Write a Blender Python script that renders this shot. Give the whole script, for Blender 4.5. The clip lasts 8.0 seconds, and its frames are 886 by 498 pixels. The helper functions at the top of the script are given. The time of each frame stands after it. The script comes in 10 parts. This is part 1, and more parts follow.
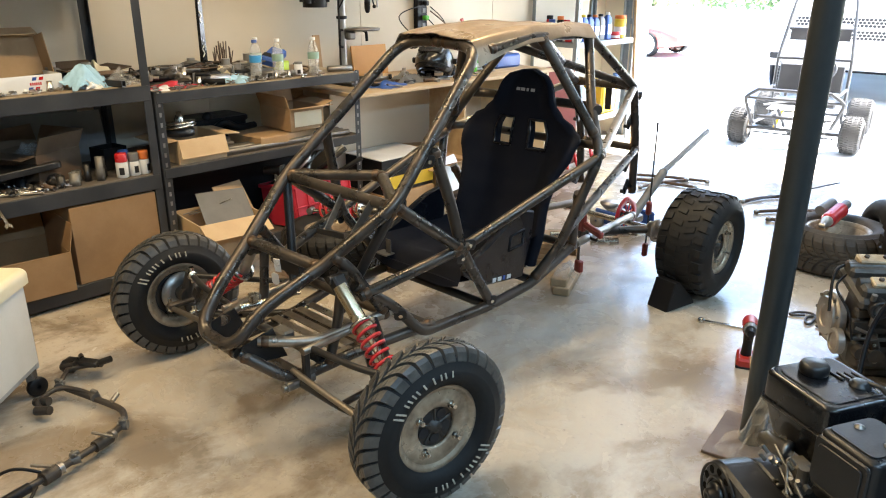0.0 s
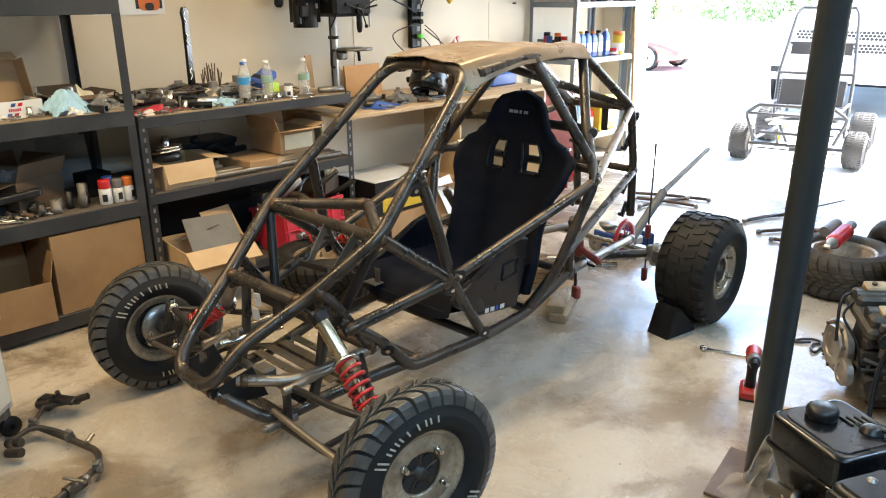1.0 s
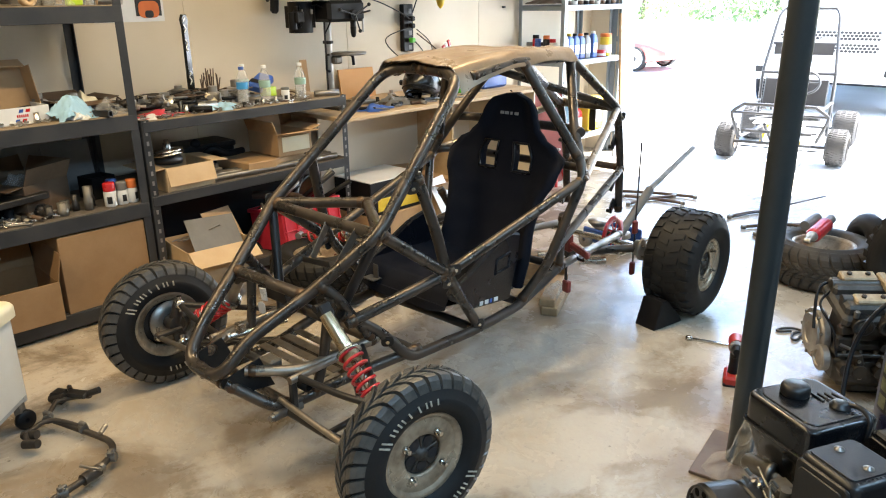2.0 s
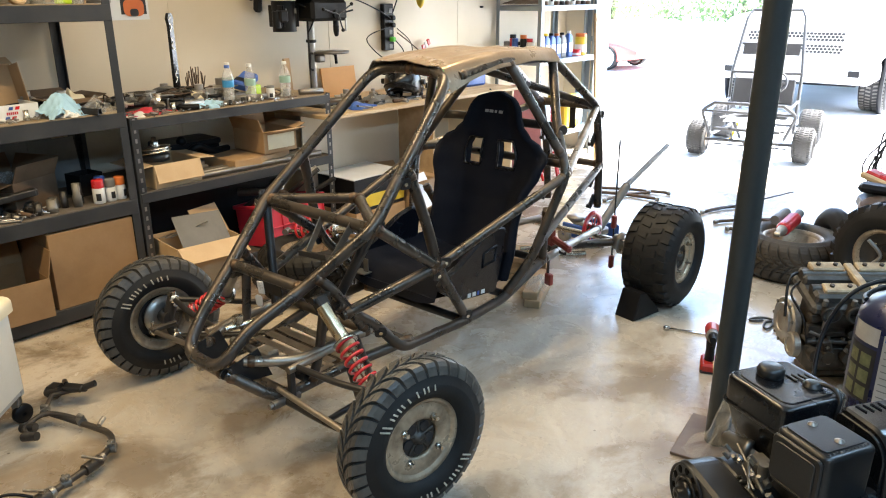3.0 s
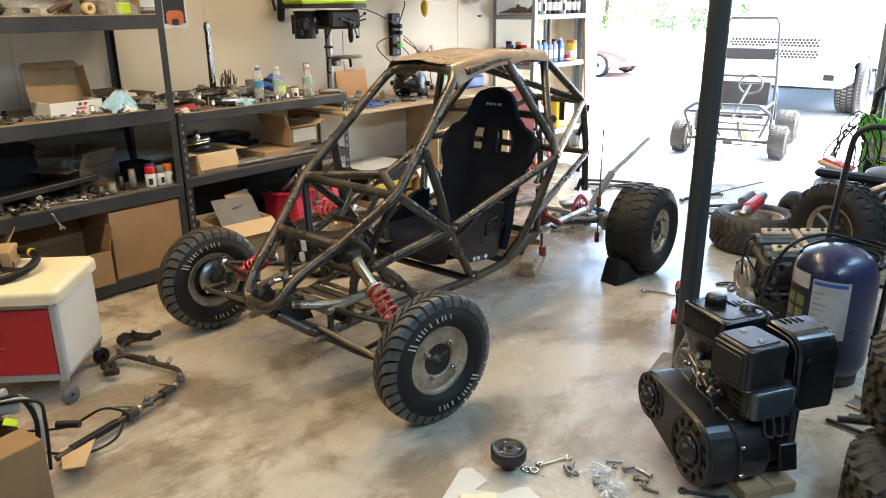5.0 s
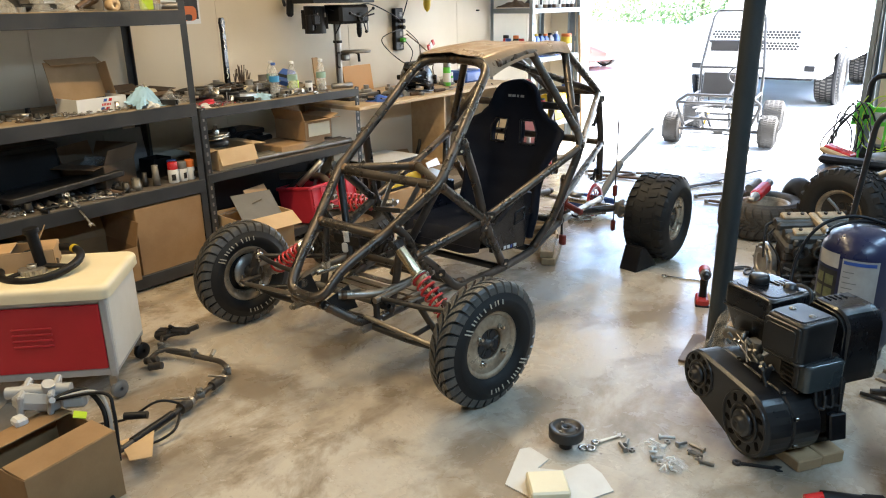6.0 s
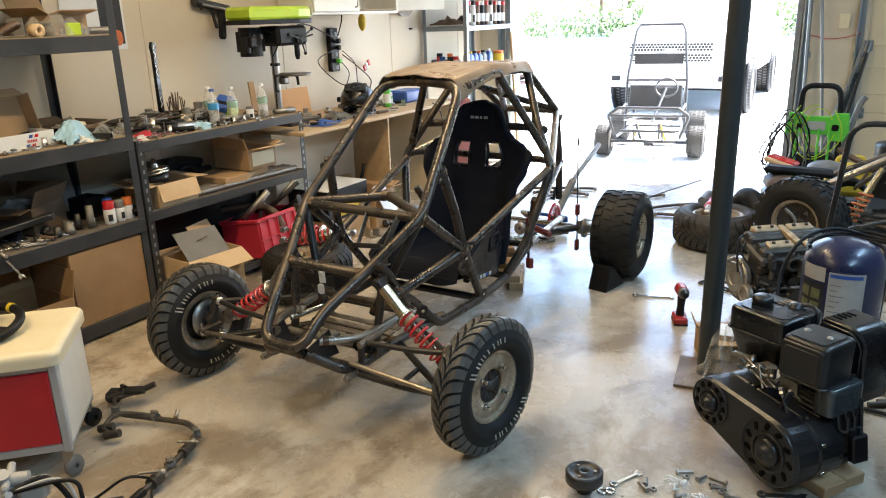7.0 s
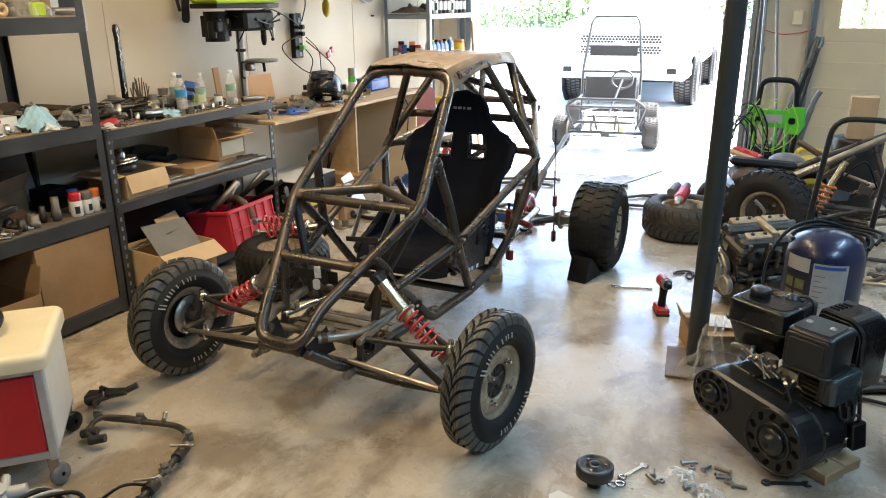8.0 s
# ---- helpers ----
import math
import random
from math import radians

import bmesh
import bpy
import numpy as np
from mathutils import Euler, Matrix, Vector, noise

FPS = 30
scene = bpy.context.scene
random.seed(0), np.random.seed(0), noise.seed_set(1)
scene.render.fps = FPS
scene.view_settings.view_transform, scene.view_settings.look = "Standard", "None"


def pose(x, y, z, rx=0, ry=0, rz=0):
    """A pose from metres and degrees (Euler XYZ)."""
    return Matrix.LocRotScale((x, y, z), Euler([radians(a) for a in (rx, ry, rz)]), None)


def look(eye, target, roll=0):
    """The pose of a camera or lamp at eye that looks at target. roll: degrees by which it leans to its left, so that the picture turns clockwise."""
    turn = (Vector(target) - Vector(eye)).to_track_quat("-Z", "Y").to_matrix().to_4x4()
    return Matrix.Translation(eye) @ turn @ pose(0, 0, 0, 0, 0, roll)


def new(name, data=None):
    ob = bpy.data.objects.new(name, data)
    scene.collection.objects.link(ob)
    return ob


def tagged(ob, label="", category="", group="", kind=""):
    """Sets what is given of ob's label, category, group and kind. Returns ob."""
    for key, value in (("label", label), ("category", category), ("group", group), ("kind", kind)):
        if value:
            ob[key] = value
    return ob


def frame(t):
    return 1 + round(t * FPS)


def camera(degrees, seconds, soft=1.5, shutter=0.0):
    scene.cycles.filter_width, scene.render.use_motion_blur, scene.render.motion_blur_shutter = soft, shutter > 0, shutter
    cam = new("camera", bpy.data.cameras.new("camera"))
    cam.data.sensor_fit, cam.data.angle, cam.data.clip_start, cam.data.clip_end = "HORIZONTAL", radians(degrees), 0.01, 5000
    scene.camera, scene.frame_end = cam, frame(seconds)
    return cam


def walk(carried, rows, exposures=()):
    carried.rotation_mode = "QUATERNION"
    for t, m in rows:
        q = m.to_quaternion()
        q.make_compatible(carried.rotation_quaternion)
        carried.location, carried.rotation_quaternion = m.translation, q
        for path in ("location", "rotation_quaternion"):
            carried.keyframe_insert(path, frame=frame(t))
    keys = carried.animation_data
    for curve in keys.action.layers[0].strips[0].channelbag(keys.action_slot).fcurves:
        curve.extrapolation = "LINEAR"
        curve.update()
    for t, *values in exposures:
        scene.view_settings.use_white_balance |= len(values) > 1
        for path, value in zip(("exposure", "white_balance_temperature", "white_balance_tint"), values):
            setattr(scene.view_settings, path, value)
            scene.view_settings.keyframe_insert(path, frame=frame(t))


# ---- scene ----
cam = camera(61.7, 8.0, soft=1.1)
PATH = [
    (0, (0.587, 0.505, 1.465), (-0.708, 1.868, 0.784), 0.2),
    (0.5, (0.553, 0.582, 1.471), (-0.75, 1.947, 0.808), -0.1),
    (1, (0.539, 0.629, 1.488), (-0.771, 1.995, 0.84), -0.3),
    (2.5, (0.642, 0.455, 1.515), (-0.634, 1.854, 0.87), -1.0),
    (3, (0.629, 0.408, 1.523), (-0.608, 1.839, 0.874), -0.3),
    (3.5, (0.687, 0.334, 1.522), (-0.542, 1.783, 0.898), 0.8),
    (4, (0.856, 0.219, 1.517), (-0.375, 1.671, 0.905), 0.7),
    (4.5, (0.968, 0.097, 1.526), (-0.267, 1.543, 0.907), 0.1),
    (5, (0.963, -0.076, 1.519), (-0.272, 1.368, 0.895), -0.6),
    (5.2, (0.94, -0.172, 1.508), (-0.29, 1.275, 0.883), -0.9),
    (6.3, (0.672, -0.32, 1.516), (-0.456, 1.208, 0.888), -1.2),
    (6.5, (0.587, -0.294, 1.525), (-0.5, 1.268, 0.912), -1.5),
    (7, (0.418, -0.305, 1.531), (-0.572, 1.326, 0.93), -1.8),
    (7.5, (0.239, -0.355, 1.538), (-0.646, 1.324, 0.908), -1.7),
    (8, (0.184, -0.371, 1.539), (-0.655, 1.33, 0.906), -0.5),
]
walk(cam, [(t, look(eye, target, roll)) for t, eye, target, roll in PATH], exposures=((0, 3.70), (2.5, 3.70), (4.5, 3.64), (6.5, 3.50), (8, 3.44)))

# ---- light ----
sky_world = bpy.data.worlds.new("sky")
scene.world = sky_world
sky_world.use_nodes = True
sky_nodes = sky_world.node_tree.nodes
sky_tex = sky_nodes.new("ShaderNodeTexSky")
sky_tex.sky_type = "NISHITA"
sky_tex.sun_disc = False
SUN_HEIGHT, SUN_TURN = 58.0, 42.0
sky_tex.sun_elevation = radians(SUN_HEIGHT)
sky_tex.sun_rotation = radians(SUN_TURN)
sky_nodes["Background"].inputs[1].default_value = 0.15
sky_world.node_tree.links.new(sky_tex.outputs[0], sky_nodes["Background"].inputs[0])
sun = new("sun", bpy.data.lights.new("sun", "SUN"))
sun.data.energy, sun.data.angle, sun.data.color = 5.0, radians(0.6), (1.0, 0.98, 0.96)
sun.matrix_world = look((5.0 * math.sin(radians(SUN_TURN)), 5.0 * math.cos(radians(SUN_TURN)), 5.0 * math.tan(radians(SUN_HEIGHT))), (0, 0, 0))
# warm shop lights under the ceiling, out of sight over the work area
WARM, COOL_FILL = (1.0, 0.765, 0.44), (0.44, 0.71, 1.0)
# The cool pair is fill added to brighten and blue the right side.
INDOOR_LAMPS = [(-2.1, 0.3, 5.1, WARM), (-1.5, 3.0, 5.4, WARM), (1.7, 0.6, 8.2, COOL_FILL), (1.5, 3.8, 6.2, COOL_FILL)]
for lx, ly, watts, tint in INDOOR_LAMPS:
    lamp = new("indoor_lamp", bpy.data.lights.new("indoor_lamp", "AREA"))
    lamp.data.shape, lamp.data.size, lamp.data.size_y = "RECTANGLE", 0.09, 2.2
    lamp.data.energy, lamp.data.color = watts, tint
    lamp.matrix_world = pose(lx, ly, 2.79)

# ---- tools ----
class G:
    """Collects faces for one mesh."""

    def __init__(self):
        self.v, self.f, self.s = [], [], []

    def add(self, verts, faces, smooth=False, m=None):
        k = len(self.v)
        for p in verts:
            p = Vector(p)
            self.v.append(m @ p if m is not None else p)
        for f in faces:
            self.f.append([k + i for i in f])
            self.s.append(smooth)
        return self

    def box(self, size, m=None, ch=0.003):
        x, y, z = (a / 2 for a in size)
        c = min(ch, 0.45 * min(size))
        if c <= 0:
            vs = [(sx * x, sy * y, sz * z) for sz in (-1, 1) for sy in (-1, 1) for sx in (-1, 1)]
            return self.add(vs, [(0, 2, 3, 1), (4, 5, 7, 6), (0, 1, 5, 4), (2, 6, 7, 3), (0, 4, 6, 2), (1, 3, 7, 5)], False, m)
        vs, ix = [], {}
        for sx in (-1, 1):
            for sy in (-1, 1):
                for sz in (-1, 1):
                    for a in range(3):
                        ix[sx, sy, sz, a] = len(vs)
                        d = [c, c, c]
                        d[a] = 0
                        vs.append((sx * (x - d[0]), sy * (y - d[1]), sz * (z - d[2])))
        fs = []
        S = (-1, 1)
        for a in range(3):
            b, d = (a + 1) % 3, (a + 2) % 3
            for sa in S:
                ring = []
                for sb, sd in ((-1, -1), (1, -1), (1, 1), (-1, 1)):
                    k = [0, 0, 0]
                    k[a], k[b], k[d] = sa, sb, sd
                    ring.append(ix[(*k, a)])
                fs.append(ring if sa > 0 else ring[::-1])
            for sb in S:
                for sd in S:
                    k0, k1 = [0, 0, 0], [0, 0, 0]
                    k0[b] = k1[b] = sb
                    k0[d] = k1[d] = sd
                    k0[a], k1[a] = -1, 1
                    q = [ix[(*k0, b)], ix[(*k1, b)], ix[(*k1, d)], ix[(*k0, d)]]
                    fs.append(q if sb * sd < 0 else q[::-1])
        for sx in S:
            for sy in S:
                for sz in S:
                    q = [ix[sx, sy, sz, a] for a in range(3)]
                    fs.append(q if sx * sy * sz > 0 else q[::-1])
        return self.add(vs, fs, False, m)

    def tube(self, pts, r, seg=10, closed=False, caps=True, m=None):
        """r: one radius, or one for each point."""
        pts = [Vector(p) for p in pts]
        n = len(pts)
        rs = r if isinstance(r, (list, tuple)) else [r] * n
        tang = []
        for i in range(n):
            a, b = pts[(i - 1) % n if closed else max(i - 1, 0)], pts[(i + 1) % n if closed else min(i + 1, n - 1)]
            tang.append((b - a).normalized())
        u = tang[0].orthogonal().normalized()
        vs, fs = [], []
        for i in range(n):
            u = (u - tang[i] * u.dot(tang[i])).normalized()
            w = tang[i].cross(u)
            for k in range(seg):
                a = 2 * math.pi * k / seg
                vs.append(pts[i] + (u * math.cos(a) + w * math.sin(a)) * rs[i])
        for i in range(n if closed else n - 1):
            j = (i + 1) % n
            for k in range(seg):
                k2 = (k + 1) % seg
                fs.append((i * seg + k, i * seg + k2, j * seg + k2, j * seg + k))
        self.add(vs, fs, True, m)
        if caps and not closed:
            self.add(vs[:seg], [list(range(seg))[::-1]], False, m)
            self.add(vs[-seg:], [list(range(seg))], False, m)
        return self

    def rod(self, a, b, r, r2=None, seg=12, m=None):
        return self.tube([a, b], [r, r if r2 is None else r2], seg, m=m)

    def lathe(self, prof, seg=32, m=None, smooth=True, ends=False):
        """prof: (radius, height) from below to above, turned round z."""
        vs = [(r * math.cos(2 * math.pi * k / seg), r * math.sin(2 * math.pi * k / seg), z) for r, z in prof for k in range(seg)]
        fs = [(i * seg + k, i * seg + (k + 1) % seg, (i + 1) * seg + (k + 1) % seg, (i + 1) * seg + k) for i in range(len(prof) - 1) for k in range(seg)]
        self.add(vs, fs, smooth, m)
        if ends:
            n = len(vs)
            self.add(vs[:seg], [list(range(seg))[::-1]], False, m)
            self.add(vs[n - seg:], [list(range(seg))], False, m)
        return self

    def prism(self, poly, h, m=None, ch=0.0):
        """A flat outline in x, y raised by h along z, its rims drawn in by ch."""
        n = len(poly)
        c = Vector((sum(p[0] for p in poly) / n, sum(p[1] for p in poly) / n))
        area = sum(poly[i][0] * poly[(i + 1) % n][1] - poly[(i + 1) % n][0] * poly[i][1] for i in range(n))
        if area < 0:
            poly = poly[::-1]

        def drawn(p):
            d = Vector((p[0], p[1])) - c
            return c + d * max(0.0, 1 - ch / max(d.length, 1e-6))
        rings = [(poly, 0.0), (poly, h)] if ch <= 0 else [([drawn(p) for p in poly], 0.0), (poly, ch), (poly, h - ch), ([drawn(p) for p in poly], h)]
        vs = [(p[0], p[1], z) for ring, z in rings for p in ring]
        fs = [(k * n + i, k * n + (i + 1) % n, (k + 1) * n + (i + 1) % n, (k + 1) * n + i) for k in range(len(rings) - 1) for i in range(n)]
        fs += [list(range(n))[::-1], [(len(rings) - 1) * n + i for i in range(n)]]
        return self.add(vs, fs, False, m)

    def sheet(self, fn, nu, nv, smooth=True, m=None, skip=None, wrap=False):
        vs = [fn(i / nu, j / nv) for j in range(nv + 1) for i in range(nu + 1)]
        fs = [(j * (nu + 1) + i, j * (nu + 1) + i + 1, (j + 1) * (nu + 1) + i + 1, (j + 1) * (nu + 1) + i) for j in range(nv) for i in range(nu) if not (skip and skip(i, j))]
        return self.add(vs, fs, smooth, m)

    def ball(self, r, m=None, seg=12, rings=8, sz=1.0):
        return self.lathe([(max(1e-4, r * math.sin(math.pi * k / rings)), -r * sz * math.cos(math.pi * k / rings)) for k in range(rings + 1)], seg, m)

    def weld(self):
        """Joins points that lie in one place."""
        seen, new_v, ix = {}, [], []
        for p in self.v:
            k = (round(p.x, 5), round(p.y, 5), round(p.z, 5))
            if k not in seen:
                seen[k] = len(new_v)
                new_v.append(p)
            ix.append(seen[k])
        fs = [([ix[i] for i in f], s) for f, s in zip(self.f, self.s)]
        fs = [(f, s) for f, s in fs if len(set(f)) == len(f)]
        self.v, self.f, self.s = new_v, [f for f, s in fs], [s for f, s in fs]
        return self

    def mesh(self, name):
        me = bpy.data.meshes.new(name)
        me.from_pydata([tuple(p) for p in self.v], [], self.f)
        me.polygons.foreach_set("use_smooth", self.s)
        me.update()
        return me


def part(name, g, material, parent, label="", m=None):
    """One mesh under a thing or under a part."""
    me = g.mesh(name) if isinstance(g, G) else g
    if not me.materials:
        me.materials.append(material)
    ob = new(name, me)
    ob.parent = parent
    if m is not None:
        ob.matrix_basis = m
    if label:
        tagged(ob, label)
    return ob


def thing(name, m, label, category, group="", kind=""):
    ob = new(name)
    ob.empty_display_size = 0.1
    ob.matrix_basis = m
    return tagged(ob, label, category, group, kind)


def solo(name, g, material, m, label, category="", group="", kind=""):
    me = g.mesh(name) if isinstance(g, G) else g
    if not me.materials:
        me.materials.append(material)
    ob = new(name, me)
    ob.matrix_basis = m
    return tagged(ob, label, category, group, kind)


def bent(pts, r=0.06, n=5):
    """A line with its inner corners rounded."""
    pts = [Vector(p) for p in pts]
    out = [pts[0]]
    for i, (a, b, c) in enumerate(zip(pts, pts[1:], pts[2:])):
        u, w = a - b, c - b
        d = min(r[i] if isinstance(r, list) else r, 0.45 * u.length, 0.45 * w.length)
        p, q = b + u.normalized() * d, b + w.normalized() * d
        for k in range(n + 1):
            t = k / n
            out.append(p * (1 - t) ** 2 + b * 2 * t * (1 - t) + q * t * t)
    out.append(pts[-1])
    return out


def smooth_line(pts, n=6):
    """A smooth line through the points."""
    P = [Vector(p) for p in pts]
    out = []
    for i in range(len(P) - 1):
        a, b, c, d = P[max(i - 1, 0)], P[i], P[i + 1], P[min(i + 2, len(P) - 1)]
        for k in range(n):
            t = k / n
            out.append(0.5 * (2 * b + (c - a) * t + (2 * a - 5 * b + 4 * c - d) * t * t + (3 * b - a - 3 * c + d) * t ** 3))
    out.append(P[-1])
    return out


def arc(cx, cy, r, a0, a1, n=8):
    return [(cx + r * math.cos(radians(a0 + (a1 - a0) * k / n)), cy + r * math.sin(radians(a0 + (a1 - a0) * k / n))) for k in range(n + 1)]


def rounded(w, h, r, n=4):
    x, y = w / 2 - r, h / 2 - r
    return arc(x, y, r, 0, 90, n) + arc(-x, y, r, 90, 180, n) + arc(-x, -y, r, 180, 270, n) + arc(x, -y, r, 270, 360, n)


def soft_box(w, d, h, r, top, m, taper=1.0):
    """A moulded box: rounded plan, rolled top edge, sides drawn in towards the foot."""
    g, vs, fs = G(), [], []
    lev = [(1.0 - (1 - taper) * (1 - t), (h - top) * t, 0.0) for t in (0.0, 0.35, 0.7, 1.0)]
    lev += [(1.0, h - top + top * math.sin(radians(a)), top * (1 - math.cos(radians(a)))) for a in (20, 40, 60, 78, 90)]
    n = 0
    for k, z, inset in lev:
        ring = rounded(max(0.01, w * k - 2 * inset), max(0.01, d * k - 2 * inset), max(0.004, r - 0.5 * inset), 5)
        n = len(ring)
        vs += [(x, y, z) for x, y in ring]
    for i in range(len(lev) - 1):
        fs += [(i * n + k, i * n + (k + 1) % n, (i + 1) * n + (k + 1) % n, (i + 1) * n + k) for k in range(n)]
    g.add(vs, fs, True, m)
    g.add(vs[:n], [list(range(n))[::-1]], False, m)
    g.add(vs[-n:], [list(range(n))], False, m)
    return g


ALONG_X = pose(0, 0, 0, 0, 90, 0)


def aim(a, b):
    """The pose at a whose z axis points to b."""
    d = Vector(b) - Vector(a)
    return Matrix.Translation(a) @ d.to_track_quat("Z", "Y").to_matrix().to_4x4()

# ---- materials ----
def mat(name, col, rough=0.5, metal=0.0, col2=None, scale=6.0, fine=70.0, bump=0.1, rvar=0.12, mix=0.5, coat=0.0, jitter=0.0, stretch=None, spec=0.5):
    """Two scales of colour and gloss change over the base colour, with fine relief. jitter: change from piece to piece."""
    ma = bpy.data.materials.new(name)
    ma.use_nodes = True
    nt = ma.node_tree
    nd, ln = nt.nodes, nt.links
    bs = nd["Principled BSDF"]
    tc = nd.new("ShaderNodeTexCoord")
    src = tc.outputs["Object"]
    if stretch:
        mp = nd.new("ShaderNodeMapping")
        mp.inputs["Scale"].default_value = stretch
        ln.new(src, mp.inputs[0])
        src = mp.outputs[0]
    big, small = nd.new("ShaderNodeTexNoise"), nd.new("ShaderNodeTexNoise")
    big.inputs["Scale"].default_value, big.inputs["Detail"].default_value, big.inputs["Roughness"].default_value = scale, 5, 0.6
    small.inputs["Scale"].default_value, small.inputs["Detail"].default_value = fine, 3
    ln.new(src, big.inputs["Vector"])
    ln.new(src, small.inputs["Vector"])
    c2 = col2 or tuple(c * 0.62 for c in col)
    ramp = nd.new("ShaderNodeValToRGB")
    ramp.color_ramp.elements[0].position, ramp.color_ramp.elements[1].position = 0.38, 0.66
    ramp.color_ramp.elements[0].color, ramp.color_ramp.elements[1].color = (0, 0, 0, 1), (1, 1, 1, 1)
    ln.new(big.outputs[0], ramp.inputs[0])
    add = nd.new("ShaderNodeMath")
    add.operation = "MULTIPLY_ADD"
    ln.new(small.outputs[0], add.inputs[0])
    add.inputs[1].default_value = 0.5
    ln.new(ramp.outputs[0], add.inputs[2])
    sc = nd.new("ShaderNodeMath")
    sc.operation = "MULTIPLY"
    sc.use_clamp = True
    ln.new(add.outputs[0], sc.inputs[0])
    sc.inputs[1].default_value = mix
    mx = nd.new("ShaderNodeMix")
    mx.data_type = "RGBA"
    mx.inputs[6].default_value, mx.inputs[7].default_value = (*col, 1), (*c2, 1)
    ln.new(sc.outputs[0], mx.inputs[0])
    out = mx.outputs[2]
    if jitter:
        oi, hs = nd.new("ShaderNodeObjectInfo"), nd.new("ShaderNodeHueSaturation")
        mr = nd.new("ShaderNodeMapRange")
        mr.inputs[3].default_value, mr.inputs[4].default_value = 1 - jitter, 1 + jitter
        ln.new(oi.outputs["Random"], mr.inputs[0])
        ln.new(mr.outputs[0], hs.inputs["Value"])
        ln.new(out, hs.inputs["Color"])
        out = hs.outputs[0]
    ln.new(out, bs.inputs["Base Color"])
    rr = nd.new("ShaderNodeMapRange")
    rr.inputs[1].default_value, rr.inputs[2].default_value = 0.3, 0.7
    rr.inputs[3].default_value, rr.inputs[4].default_value = max(0.02, rough - rvar), min(1.0, rough + rvar)
    ln.new(big.outputs[0], rr.inputs[0])
    ln.new(rr.outputs[0], bs.inputs["Roughness"])
    bs.inputs["Metallic"].default_value = metal
    bs.inputs["Specular IOR Level"].default_value = spec
    bs.inputs["Coat Weight"].default_value = coat
    if bump:
        bp = nd.new("ShaderNodeBump")
        bp.inputs["Strength"].default_value, bp.inputs["Distance"].default_value = bump, 0.002
        ln.new(small.outputs[0], bp.inputs["Height"])
        ln.new(bp.outputs[0], bs.inputs["Normal"])
    return ma


def clear(name, tint=(1, 1, 1), rough=0.02, ior=1.45, mixing=1.0):
    ma = bpy.data.materials.new(name)
    ma.use_nodes = True
    bs = ma.node_tree.nodes["Principled BSDF"]
    bs.inputs["Base Color"].default_value = (*tint, 1)
    bs.inputs["Transmission Weight"].default_value = mixing
    bs.inputs["Roughness"].default_value, bs.inputs["IOR"].default_value = rough, ior
    return ma


def film(name, see_through):
    """Thin clear plastic: mostly see-through, with a shiny white skin."""
    ma = bpy.data.materials.new(name)
    ma.use_nodes = True
    nd, ln = ma.node_tree.nodes, ma.node_tree.links
    bs = nd["Principled BSDF"]
    bs.inputs["Base Color"].default_value = (0.80, 0.80, 0.78, 1)
    bs.inputs["Roughness"].default_value = 0.14
    tr, mx = nd.new("ShaderNodeBsdfTransparent"), nd.new("ShaderNodeMixShader")
    mx.inputs[0].default_value = see_through
    ln.new(bs.outputs[0], mx.inputs[1])
    ln.new(tr.outputs[0], mx.inputs[2])
    ln.new(mx.outputs[0], nd["Material Output"].inputs[0])
    return ma


